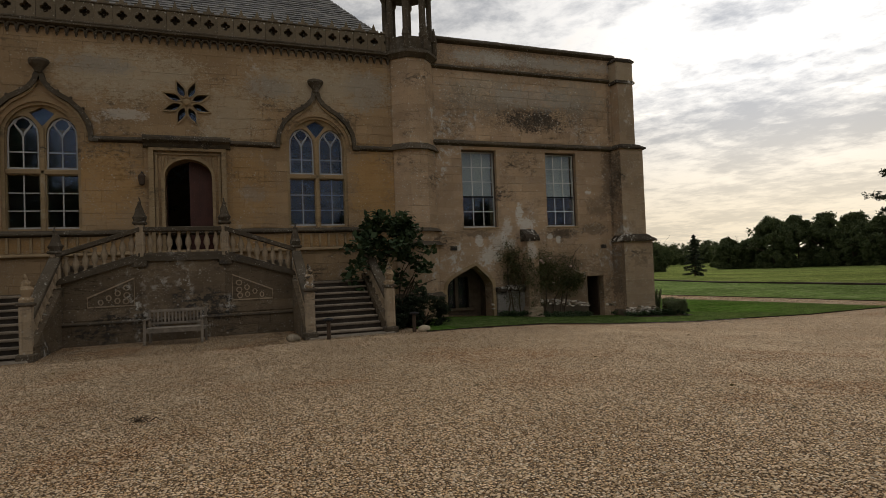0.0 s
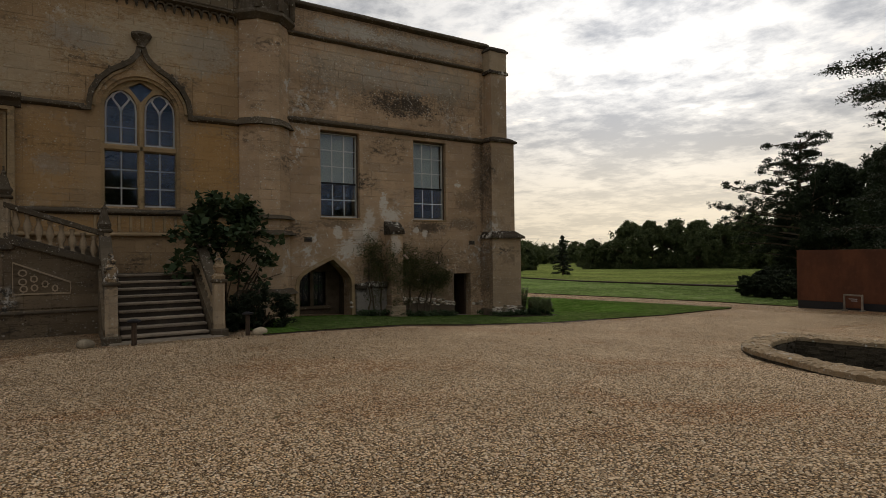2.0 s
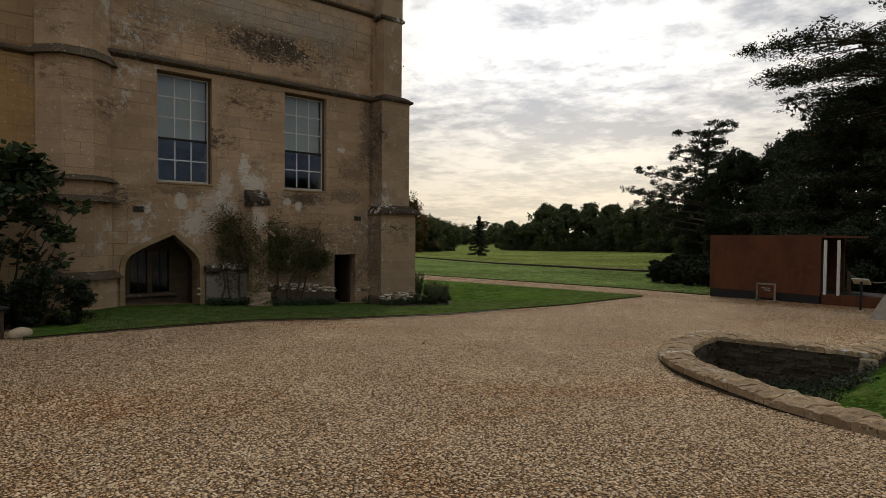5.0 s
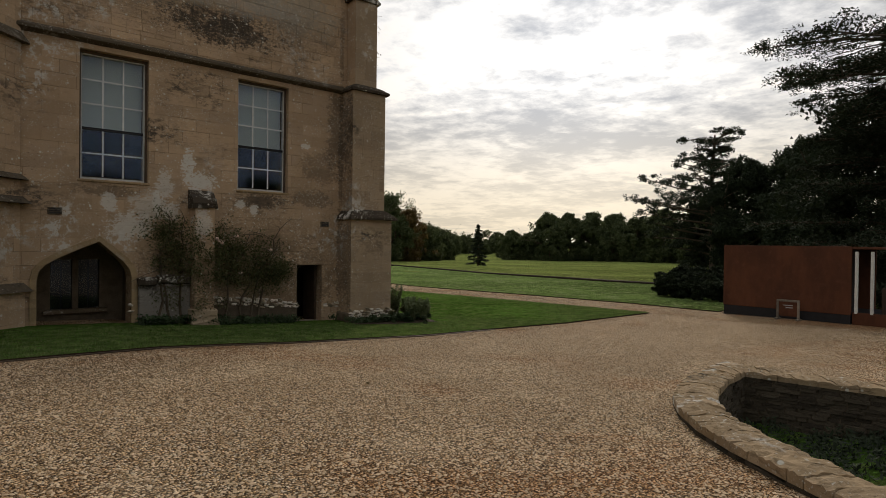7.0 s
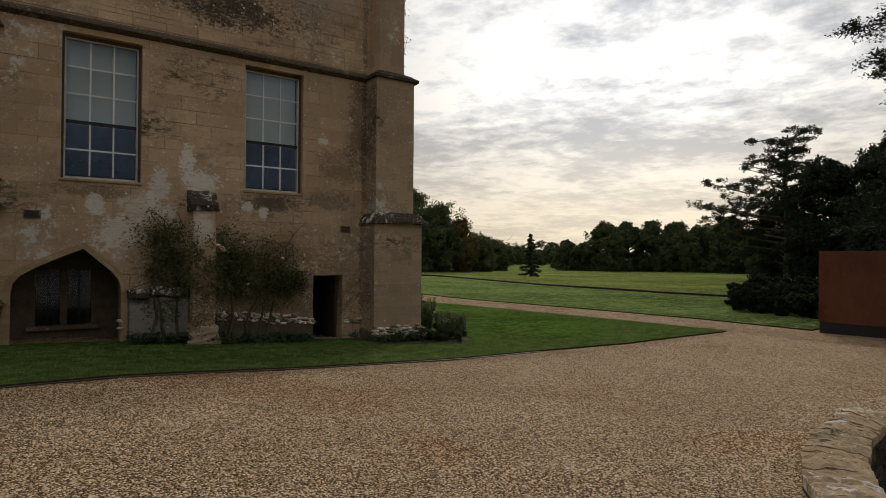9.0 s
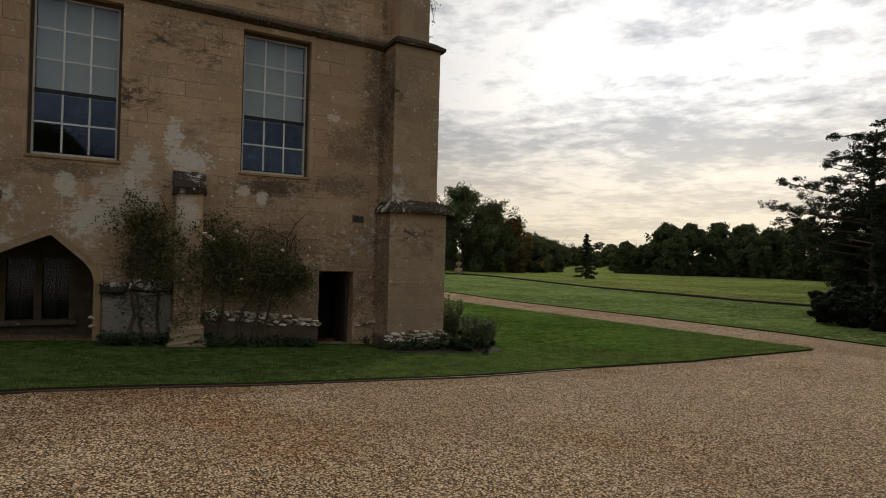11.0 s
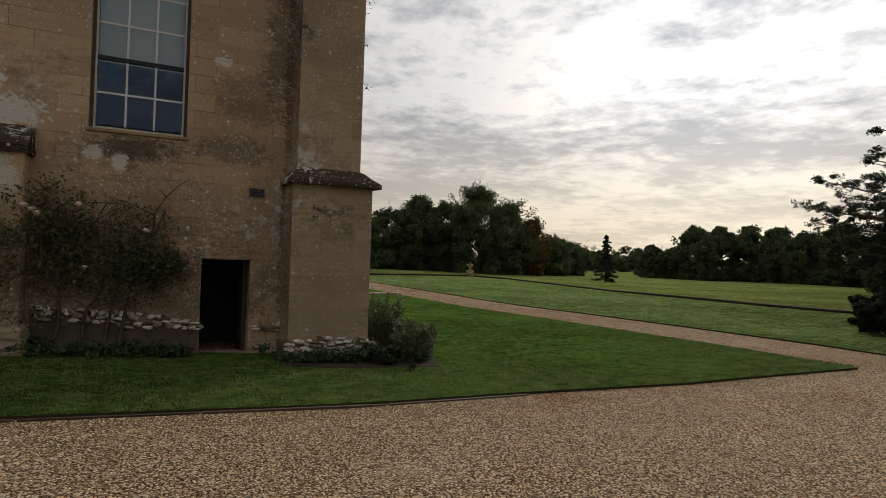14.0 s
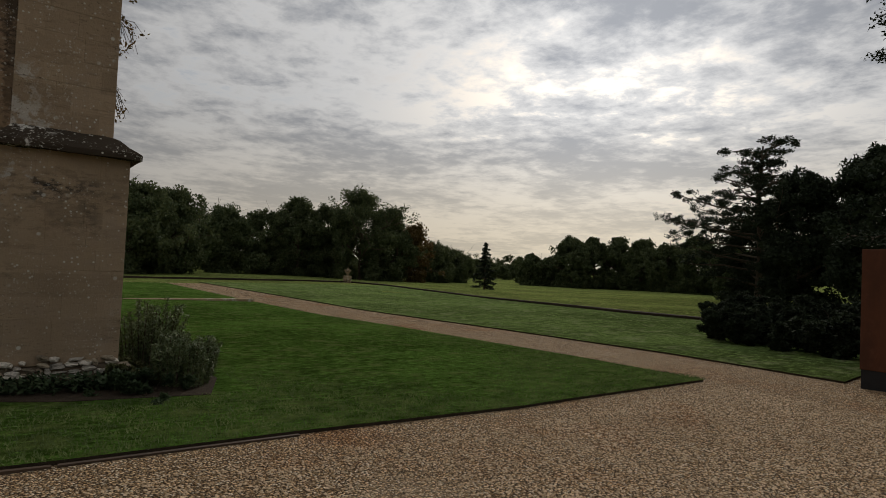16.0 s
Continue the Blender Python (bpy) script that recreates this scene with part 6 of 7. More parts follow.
EAST = ((46.3, 150, 8.6, 9), (48.0, 152, 6.5, 10), (50.2, 148, 12.5, 13), (52.3, 152, 14.0, 13), (54.5, 150, 12.0, 12), (56.5, 146, 12.0, 13), (58.8, 140, 11.5, 13), (61.5, 135, 11, 14), (64.5, 130, 10, 14), (68, 130, 10, 15))
for i, (az, dist, h, w) in enumerate(EAST):
    x, y = bearing(az, dist)
    broad_tree("dark round-headed parkland oak", spot(x, y), h * (0.92, 1.08, 1.0)[i % 3], w * 0.92, 60 + i, "leaf", 0.6, 34, 0.15, 100, 0.0)
# low far woods closing the horizon
for i, (az, dist, h, w) in enumerate(((40.5, 230, 8, 34), (43.2, 260, 8, 36), (46, 300, 9, 50), (37.5, 200, 8, 24), (44.5, 330, 13, 60), (48.5, 175, 4, 26), (53.5, 172, 5, 30), (59.0, 165, 5, 30), (64.0, 160, 5, 30), (22.0, 118, 5, 26), (31.0, 118, 5, 24))):
    x, y = bearing(az, dist)
    bush("hazy distant woodland trees", spot(x, y), h, w, 90 + i, "leaf", 1.3, 40, 40, "far_wood")
PINE_SHAPE = ((0.0, 0.55), (0.18, 0.75), (0.40, 1.0), (0.62, 0.72), (0.80, 0.34), (0.90, 0.16), (0.94, 0.36), (1.0, 0.34))
x, y = bearing(66.3, 73)
pine("tall open-crowned pine with a flat tufted top", spot(x, y), 18.6, 11.5, 7, PINE_SHAPE)
x, y = bearing(65.5, 82)
broad_tree("dense dark evergreen tree among the pines", spot(x, y), 11.0, 12.0, 18, "leaf_dark", 0.40, 34, 0.1, 80, 0.03)
x, y = bearing(69.3, 64)
broad_tree("dense dark evergreen oak beside the drive", spot(x, y), 13.0, 11.0, 8, "leaf_dark", 0.34, 60, 0.1, 100, 0.05)
x, y = bearing(75.5, 60)
broad_tree("dense dark evergreen oak beside the drive", spot(x, y), 15.0, 13.0, 9, "leaf_dark", 0.34, 60, 0.1, 100, 0.05)
CEDAR_SHAPE = ((0.0, 0.85), (0.25, 0.92), (0.45, 0.80), (0.58, 0.72), (0.72, 0.88), (0.88, 1.0), (1.0, 0.72))
cedar("great dark cedar with level spreading limbs", spot(46.5, 6.5), 13.2, 14.0, 23, CEDAR_SHAPE, 112, 40, 0.24, 0.13, 0.28, 0.14, 0.19)
for i, (x, y, h, w) in enumerate(((31.3, 17.6, 1.0, 2.4), (33.5, 16.3, 1.5, 4.2), (36.5, 19.0, 1.5, 5.0), (35.5, 13.5, 2.3, 6.0), (33.0, 8.5, 3.6, 6.0), (30.6, 14.8, 1.1, 3.2))):
    bush("dark spreading yew bush by the drive", spot(x, y), h, w, 120 + i, "leaf_dark", 0.15, 120, 40, "yew_bush")

broad_tree("dense dark evergreen mass below the cedar", spot(50.0, 14.0), 12.5, 13.0, 19, "leaf_dark", 0.34, 40, 0.1, 90, 0.03)
# trees behind the walker, seen only in the window panes
for i, (x, y, h, w) in enumerate(((-24, -38, 21, 19), (-11, -44, 19, 18), (3, -46, 14, 15), (20, -46, 8.5, 13), (36, -36, 9, 13), (-40, -20, 18, 16))):
    broad_tree("tall dark parkland tree beyond the forecourt", (x, y, 0.0), h, w, 140 + i, "leaf", 0.9, 24, 0.15, 60, 0.0)


# ---- sunk fence and park details ----
def sunk_fence():
    pts = [(40.4, 15.0), (39.1, 22.8), (39.6, 27.1), (43.9, 42.7), (47.9, 64.0), (46.5, 68.5), (36.0, 65.5), (20.0, 61.0)]
    f = thing("sunk_fence", "long low dark stone edge of the sunk fence across the park", "wall", (*pts[0], lie(*pts[0])))
    for p, q in zip(pts, pts[1:]):
        p, q = Vector(p), Vector(q)
        n = max(1, round((q - p).length / 3))
        for k in range(n):
            a, b = p.lerp(q, k / n), p.lerp(q, (k + 1) / n)
            d = (b - a).normalized()
            s = Vector((-d.y, d.x)) * 0.25
            bm = bmesh.new()
            lo = [bm.verts.new((v.x, v.y, lie(v.x, v.y) - 0.3)) for v in (a - s, b - s, b + s, a + s)]
            hi = [bm.verts.new((v.co.x, v.co.y, lie(v.co.x, v.co.y) + 0.15 + 0.04 * noise.noise(v.co))) for v in lo]
            bm.faces.new(lo[::-1])
            bm.faces.new(hi)
            for i in range(4):
                bm.faces.new((lo[i], lo[(i + 1) % 4], hi[(i + 1) % 4], hi[i]))
            part("wall_length", bm, "earth", f)


sunk_fence()

x, y = bearing(28.3, 66)
urn = thing("stone_urn", "pale stone urn on a square pedestal in the park", "urn", spot(x, y))
bm = bmesh.new()
box(bm, x - 0.35, x + 0.35, y - 0.35, y + 0.35, lie(x, y) - 0.1, lie(x, y) + 0.8, bevel=0.04)
part("pedestal", bm, "coping", urn)
bm = bmesh.new()
lathe(bm, [(0.16, 0), (0.10, 0.1), (0.12, 0.18), (0.34, 0.45), (0.38, 0.62), (0.30, 0.68), (0.10, 0.72), (0.04, 0.92)], 12, (x, y, lie(x, y) + 0.8))
part("vase", bm, "coping", urn, smooth=True)

kerb = boxed(15.7, 24.0, 36.25, 36.55, lie(20, 36.4) - 0.2, lie(20, 36.4) + 0.13, bevel=0.02)
tagged(part("lawn_kerb", kerb, "coping"), "pale stone kerb across the lawn", "kerb", kind="structure")

# ---- turf edging along the gravel ----
edging = thing("lawn_edging", "weathered board edging between lawn and gravel", "edging", spot(9.0, 14.75))
for (xa, ya), (xb, yb) in zip(EDGE_Y, EDGE_Y[1:]):
    if xa > 15:
        continue
    n = 2
    for k in range(n):
        a = Vector((xa, ya)).lerp(Vector((xb, yb)), k / n)
        b = Vector((xa, ya)).lerp(Vector((xb, yb)), (k + 1) / n - 0.01)
        bm = bmesh.new()
        lo = [bm.verts.new((v.x, v.y + dy, lie(v.x, v.y) - 0.1)) for v, dy in ((a, -0.075), (b, -0.075), (b, -0.03), (a, -0.03))]
        hi = [bm.verts.new((v.co.x, v.co.y, v.co.z + 0.118)) for v in lo]
        bm.faces.new(lo[::-1])
        bm.faces.new(hi)
        for i in range(4):
            bm.faces.new((lo[i], lo[(i + 1) % 4], hi[(i + 1) % 4], hi[i]))
        part("edging_board", bm, "oak", edging)


# ---- bench ----
def bench(at, turn):
    b = thing("garden_bench", "silvered slatted wooden garden bench against the stair wall", "bench")
    w, d = 1.42, 0.55
    for x in (-w / 2, w / 2 - 0.06):
        part("leg", boxed(x, x + 0.06, -d / 2, -d / 2 + 0.06, 0, 0.62, bevel=0.006), "bench", b)
        part("leg", boxed(x, x + 0.06, d / 2 - 0.06, d / 2, 0, 0.88, bevel=0.006), "bench", b)
        part("arm", boxed(x - 0.01, x + 0.07, -d / 2 - 0.03, d / 2, 0.621, 0.66, bevel=0.01), "bench", b)
        part("side_rail", boxed(x + 0.01, x + 0.05, -d / 2 + 0.062, d / 2 - 0.062, 0.33, 0.40), "bench", b)
    for k in range(5):
        y = -d / 2 + 0.03 + k * 0.095
        part("seat_slat", boxed(-w / 2 + 0.062, w / 2 - 0.062, y, y + 0.075, 0.405, 0.43, bevel=0.005), "bench", b)
    part("front_rail", boxed(-w / 2 + 0.062, w / 2 - 0.062, -d / 2 + 0.01, -d / 2 + 0.045, 0.31, 0.40), "bench", b)
    part("back_rail", boxed(-w / 2 + 0.062, w / 2 - 0.062, d / 2 - 0.05, d / 2 - 0.01, 0.80, 0.87, bevel=0.006), "bench", b)
    part("back_rail", boxed(-w / 2 + 0.062, w / 2 - 0.062, d / 2 - 0.05, d / 2 - 0.01, 0.48, 0.54, bevel=0.006), "bench", b)
    for k in range(14):
        x = -w / 2 + 0.12 + k * (w - 0.28) / 13
        part("back_slat", boxed(x, x + 0.04, d / 2 - 0.045, d / 2 - 0.02, 0.541, 0.799), "bench", b)
    b.matrix_basis = pose(*at, 0, 0, turn)


bench((-1.12, 16.42, lie(-1.1, 16.4) - 0.005), -9)


# ---- bollards and foot stones by the stair ----
def path_light(x, y):
    z = lie(x, y)
    t = thing("path_bollard", "short dark metal path light with a flat hood", "bollard", (x, y, z), "path bollards")
    bm = bmesh.new()
    lathe(bm, [(0.05, -0.1), (0.05, 0.44), (0.045, 0.46)], 10, (x, y, z))
    part("post", bm, "oak", t)
    bm = bmesh.new()
    lathe(bm, [(0.10, 0.46), (0.13, 0.48), (0.13, 0.50), (0.04, 0.53)], 12, (x, y, z))
    part("hood", bm, "black", t)


path_light(2.45, 14.42)
path_light(4.72, 14.55)
for i, (x, y, r) in enumerate(((1.62, 14.72, 0.15), (4.98, 14.5, 0.15))):
    bm = bmesh.new()
    bmesh.ops.create_icosphere(bm, subdivisions=2, radius=r)
    for v in bm.verts:
        v.co = Vector((v.co.x * 1.15, v.co.y, v.co.z * 0.75)) + v.co * 0.18 * noise.noise(v.co * 6 + Vector((i, 0, 0)))
    bmesh.ops.translate(bm, verts=list(bm.verts), vec=(x, y, lie(x, y) + r * 0.45))
    tagged(part("guard_stone", bm, "rubble", smooth=True), "worn rounded stone at the foot of the stair", "stone", "guard stones")


# ---- kiosk surroundings ----
def notice_board():
    x, y0, y1 = 25.72, 10.72, 11.30
    z = lie(x, 11.4)
    t = thing("notice_board", "small grey-framed black notice board on feet", "sign", (x, 11.4, z))
    for y in (y0, y1):
        part("post", boxed(x - 0.03, x + 0.03, y - 0.03, y + 0.03, z, z + 0.62, bevel=0.006), "bench", t)
        part("foot", boxed(x - 0.20, x + 0.20, y - 0.035, y + 0.035, z, z + 0.05, bevel=0.006), "bench", t)
    part("top_rail", boxed(x - 0.03, x + 0.03, y0 + 0.032, y1 - 0.032, z + 0.56, z + 0.62, bevel=0.006), "bench", t)
    part("board", boxed(x - 0.012, x + 0.012, y0 + 0.034, y1 - 0.034, z + 0.12, z + 0.55), "rust", t)
    for k in range(2):
        part("text_bar", boxed(x - 0.017, x - 0.0125, y0 + 0.15, y1 - 0.15 - 0.08 * k, z + 0.44 - 0.07 * k, z + 0.465 - 0.07 * k), "lead", t)


def lectern():
    x, y = 25.3, 8.15
    z = lie(x, y)
    t = thing("sign_lectern", "dark metal post with a tilted white sign panel", "sign", (x, y, z))
    part("post", boxed(x - 0.03, x + 0.03, y - 0.03, y + 0.03, z - 0.05, z + 0.86), "black", t)
    bm = boxed(x - 0.17, x + 0.17, y - 0.22, y + 0.22, z + 0.86, z + 0.88)
    bmesh.ops.rotate(bm, verts=list(bm.verts), cent=(x, y, z + 0.87), matrix=Matrix.Rotation(radians(32), 3, "Y"))
    part("panel", bm, "white", t)


def rope_barrier():
    t = thing("rope_barrier", "pale rope slung between dark timber posts by the ramp", "barrier", spot(26.4, 7.2))
    ys = (8.75, 7.3, 5.6)
    for y in ys:
        part("post", boxed(26.35, 26.45, y - 0.05, y + 0.05, -0.95, 0.32, bevel=0.01), "oak", t)
    for a, b in zip(ys, ys[1:]):
        bm = bmesh.new()
        tube(bm, [Vector((26.4, a + (b - a) * u, 0.22 - 0.20 * math.sin(math.pi * u))) for u in np.linspace(0, 1, 9)], [0.022] * 9, 6)
        part("rope", bm, "bench", t)


def boarding():
    t = thing("timber_ramp", "low sloping timber ramp board on the gravel", "ramp", spot(23.6, 6.6))
    bm = bmesh.new()
    z = lie(23.4, 6.6)
    prism(bm, [(22.9, z), (24.6, z), (24.6, z + 0.55), (24.5, z + 0.55)], 5.4, 7.4)
    part("deck", bm, "bench", t)


notice_board()
lectern()
rope_barrier()
boarding()


sunk_weeds()


# ---- planting ----
def planted(name, label, centres, sizes, mat, leaf, per, seed, stems=(), at=(0, 0, 0), flat=0.0, category="plant", aspect=0.55, spread=1.0):
    t = thing(name, label, category, at)
    if stems:
        part("stem", limbs_mesh(stems, "stem", 5), "bark", t)
    part("foliage", leaf_mesh("foliage", centres, sizes, mat, per, spread, leaf, seed, flat, 0.0, aspect), mat, t)
    return t


def fig(at, h, w, seed, lean=0.0, clear=0.06):
    rng = np.random.default_rng(seed)
    stems, tips, centres, sizes = [], [], [], []
    for k in range(9):
        a = rng.uniform(0, 6.28)
        grow(rng, (at[0], at[1], at[2] - 0.1), (0.45 * math.cos(a) + lean, 0.35 * math.sin(a), 1), h * 0.48, 0.04, 1, stems, tips, 0.12, 0.03, 2)
    for k in range(75):
        a, u = rng.uniform(0, 6.28), rng.random() ** 0.55
        r = w * 0.5 * math.sin(math.pi * (0.25 + 0.62 * u)) ** 0.7 * rng.uniform(0.3, 1.05)
        centres.append(np.array([at[0] + r * math.cos(a) + lean * u * h * 0.4, at[1] + 0.7 * r * math.sin(a), at[2] + h * (clear + (0.96 - clear) * u)]))
        sizes.append(0.30)
    planted("fig_tree", "leafy dark green fig tree growing beside the stair", centres, sizes, "leaf_fig", 0.19, 26, seed, stems, at, 0.25, "tree", 0.85)


fig(spot(4.95, 17.1), 3.5, 2.7, 31, -0.12, 0.20)
bush("dark brown-green shrub at the foot of the stair", spot(5.25, 15.9), 1.15, 1.9, 33, "leaf_dark", 0.08, 60, 30, "shrub", 1.1)
fig(spot(-6.6, 16.4), 3.5, 2.4, 32, 0.15)


def climber():
    rng = np.random.default_rng(77)
    stems, centres, sizes = [], [], []
    for x0, reach, top in ((9.65, 0.6, 2.0), (9.95, -0.5, 1.2), (10.15, 0.3, 1.9), (11.2, 1.1, 1.6), (11.6, 1.3, 1.2), (12.1, 0.9, 1.5), (11.9, 1.3, 1.75)):
        pts = []
        z0 = lie(x0, 18.7)
        for u in np.linspace(0, 1, 8):
            pts.append(Vector((x0 + 0.6 * reach * u ** 1.4 + 0.05 * rng.normal(), WALL - 0.07 - 0.03 * rng.random() - 0.03, z0 + (top - z0) * u ** 0.8)))
        stems.append((pts, list(np.linspace(0.032, 0.008, 8))))
        for p in pts[2:]:
            for k in range(2):
                q = p + Vector((rng.normal() * 0.3, 0, rng.normal() * 0.25))
                stems.append(([p, (p + q) / 2 + Vector((0, -0.03, 0.03)), q], [0.010, 0.007, 0.004]))
    for cx, cz, sx, sz, n in ((9.95, 1.45, 0.22, 0.32, 60), (10.22, 0.95, 0.16, 0.45, 46), (9.6, 1.75, 0.20, 0.18, 16), (11.22, 1.15, 0.24, 0.38, 80), (11.65, 0.90, 0.46, 0.34, 110), (12.35, 0.62, 0.34, 0.20, 74), (12.65, 0.72, 0.16, 0.20, 34), (10.0, -0.1, 0.2, 0.25, 10), (10.6, 0.2, 0.2, 0.25, 12), (10.62, 1.1, 0.18, 0.3, 14)):
        for k in range(n):
            y = WALL - 0.05 - 0.16 * rng.random()
            x, z = cx + sx * rng.normal(), cz + sz * rng.normal()
            if 10.25 < x < 10.98 and z < 2.2:
                y -= 0.42
            centres.append(np.array([x, y, max(z, -0.6)]))
            sizes.append(0.20)
    planted("wall_climber", "straggling brown-green climbing rose trained on the wall", centres, sizes, "wall_leaf", 0.055, 26, 78, stems, (11.0, 18.7, -0.6), 0.0, "climber")


climber()
rng = random.Random(9)
for i, (x, y, z) in enumerate(((10.98, 18.42, 1.42), (10.90, 18.40, 1.47), (11.04, 18.45, 1.38), (11.6, 18.72, 0.62), (12.4, 18.74, 1.2), (11.5, 18.72, 1.55))):
    bm = bmesh.new()
    lathe(bm, [(0.01, -0.03), (0.045, -0.01), (0.055, 0.02), (0.03, 0.04), (0.012, 0.03)], 8, (x, y, z))
    for v in bm.verts:
        v.co += Vector((1, 1, 1)) * 0.012 * noise.noise(v.co * 30)
    tagged(part("rose_bloom", bm, "rose_petal"), "small pale pink rose bloom on the climber", "flower", "rose blooms")


def ground_cover():
    rng = np.random.default_rng(5)
    centres, sizes = [], []
    for k in range(260):
        x = rng.uniform(9.3, 16.2)
        if 13.1 < x < 14.1:
            continue
        y = rng.uniform(18.35, 18.8) if x < 14.3 else rng.uniform(17.7, 18.15)
        centres.append(np.array([x, y, lie(x, y) + rng.uniform(0.06, 0.2)]))
        sizes.append(0.14)
    planted("border_plants", "low leafy border plants along the foot of the wall", centres, sizes, "leaf_fig", 0.075, 22, 6, (), spot(12, 18.5), 0.3, "plants")


ground_cover()


def spiky(at, h, w, n, seed, label, mat="leaf_grey"):
    """A clump of upright stems set with narrow leaves."""
    rng = np.random.default_rng(seed)
    stems, centres, sizes = [], [], []
    for k in range(n):
        a, r = rng.uniform(0, 6.28), math.sqrt(rng.random()) * w * 0.28
        p = Vector((at[0] + r * math.cos(a), at[1] + r * math.sin(a), at[2]))
        q = p + Vector((math.cos(a) * w * 0.25 * rng.random(), math.sin(a) * w * 0.25 * rng.random(), h * rng.uniform(0.55, 1.0)))
        stems.append(([p, (p + q) / 2, q], [0.012, 0.008, 0.004]))
        for u in np.linspace(0.15, 1, 10):
            centres.append(np.array(p.lerp(q, float(u))))
            sizes.append(0.05)
    planted("rosemary_bush", label, centres, sizes, mat, 0.075, 16, seed, stems, at, 0.0, "shrub", 0.2)


spiky(spot(16.6, 17.85), 0.70, 0.95, 46, 41, "upright grey-green rosemary bush at the house corner")
spiky(spot(16.35, 19.1), 1.1, 1.2, 52, 42, "taller grey-green rosemary bush at the house corner")
spiky(spot(16.9, 18.5), 0.62, 0.8, 34, 43, "small grey-green rosemary bush at the house corner")
bush("low mixed border plants with yellowing leaves", spot(16.1, 18.2), 0.5, 1.1, 44, "wall_leaf", 0.07, 34, 14, "border_bush")
bush("low dark trailing border plants", spot(16.1, 17.4), 0.32, 1.5, 45, "leaf_fig", 0.07, 34, 16, "border_bush")


def bed():
    bm = bmesh.new()
    pts = [(14.3, 17.6), (15.2, 17.25), (16.72, 17.08), (17.12, 18.2), (17.15, 20.5), (15.7, 21.0), (15.6, 18.2), (14.3, 18.2)]
    top = [bm.verts.new((x, y, lie(x, y) + 0.041)) for x, y in pts]
    low = [bm.verts.new((x, y, lie(x, y) - 0.1)) for x, y in pts]
    bm.faces.new(top)
    for i in range(len(pts)):
        j = (i + 1) % len(pts)
        bm.faces.new((top[i], low[i], low[j], top[j]))
    bmesh.ops.triangulate(bm, faces=[f for f in bm.faces if len(f.verts) > 4])
    bmesh.ops.recalc_face_normals(bm, faces=list(bm.faces))
    tagged(part("flower_bed", bm, "earth"), "dark bare earth bed at the house corner", "bed", kind="structure")


bed()


def corner_vine():
    rng = np.random.default_rng(13)
    stems, centres, sizes = [], [], []
    for k in range(9):
        y = rng.uniform(19.0, 20.4)
        pts = [Vector((15.40 + rng.uniform(0.1, 0.75) * u, y + 0.1 * rng.normal(), -0.6 + 9.0 * u)) for u in np.linspace(0, 1, 10)]
        stems.append((pts, list(np.linspace(0.02, 0.006, 10))))
        for p in pts[3:]:
            for j in range(5):
                q = p + Vector((rng.uniform(0.05, 0.35), rng.normal() * 0.2, rng.uniform(-0.5, 0.1)))
                stems.append(([p, (p + q) / 2 + Vector((0.05, 0, 0.08)), q], [0.006, 0.005, 0.003]))
                if rng.random() < 0.45:
                    centres.append(np.array(q))
                    sizes.append(0.09)
    planted("corner_vine", "thin autumn creeper hanging from the house corner", centres, sizes, "leaf_autumn", 0.06, 7, 14, stems, (15.5, 19.5, -0.6), 0.0, "climber")


corner_vine()


# ---- stones laid in the house walls ----
def rough_block(seed):
    bm = bmesh.new()
    bmesh.ops.create_icosphere(bm, subdivisions=2, radius=0.55)
    for v in bm.verts:
        v.co = Vector([math.copysign(abs(c) ** 0.75, c) for c in v.co]) * 0.8
        v.co += v.co * 0.55 * noise.noise(v.co * 2.2 + Vector((seed * 7, 0, 0)))
    me = mesh_of(bm, "rubble_stone")
    me.materials.append(M["lichen_stone"] if seed % 3 else M["rubble"])
    return me


rubble = [rough_block(k) for k in range(6)]
rng = random.Random(21)


def rubble_row(x0, x1, z0, rows, y, hmax=0.09, fall=0.0):
    z = z0
    for r in range(rows):
        x = x0
        while x < x1:
            ln = rng.uniform(0.05, 0.17)
            h = rng.uniform(0.035, hmax)
            if rng.random() < 0.8:
                s = part("rubble_stone", rng.choice(rubble), "rubble", wing_wall)
                s.matrix_basis = Matrix.Translation((x + ln / 2, y + rng.uniform(-0.01, 0.02), z + h / 2 + 0.07 * rng.random() - fall * (x - x0) + 0.05 * noise.noise(Vector((x * 2.5, 0, 3))))) @ Matrix.Rotation(rng.uniform(-0.12, 0.12), 4, "Y") @ Matrix.Diagonal((ln, 0.12, h, 1))
            x += ln
        z += hmax * 0.72


rubble_row(10.98, 13.18, -0.20, 3, WALL - 0.045, 0.11, 0.10)
rubble_row(9.25, 10.2, -0.30, 1, WALL + 0.01)
rubble_row(14.02, 14.5, -0.45, 2, WALL + 0.0)
rubble_row(14.46, 15.90, -0.72, 4, 18.17, 0.08)
bm = bmesh.new()
xs_foot = np.linspace(10.95, 13.2, 16)
prism(bm, [(10.95, -1.2), (13.2, -1.2)] + [(float(v), -0.05 - 0.12 * (v - 10.95) + 0.05 * noise.noise(Vector((v * 2.5, 0, 3)))) for v in xs_foot[::-1]], WALL - 0.06, WALL + 0.1)
part("rough_footing", bm, "mortar", wing_wall)
rubble_row(9.1, 9.22, -0.3, 4, WALL + 0.0)


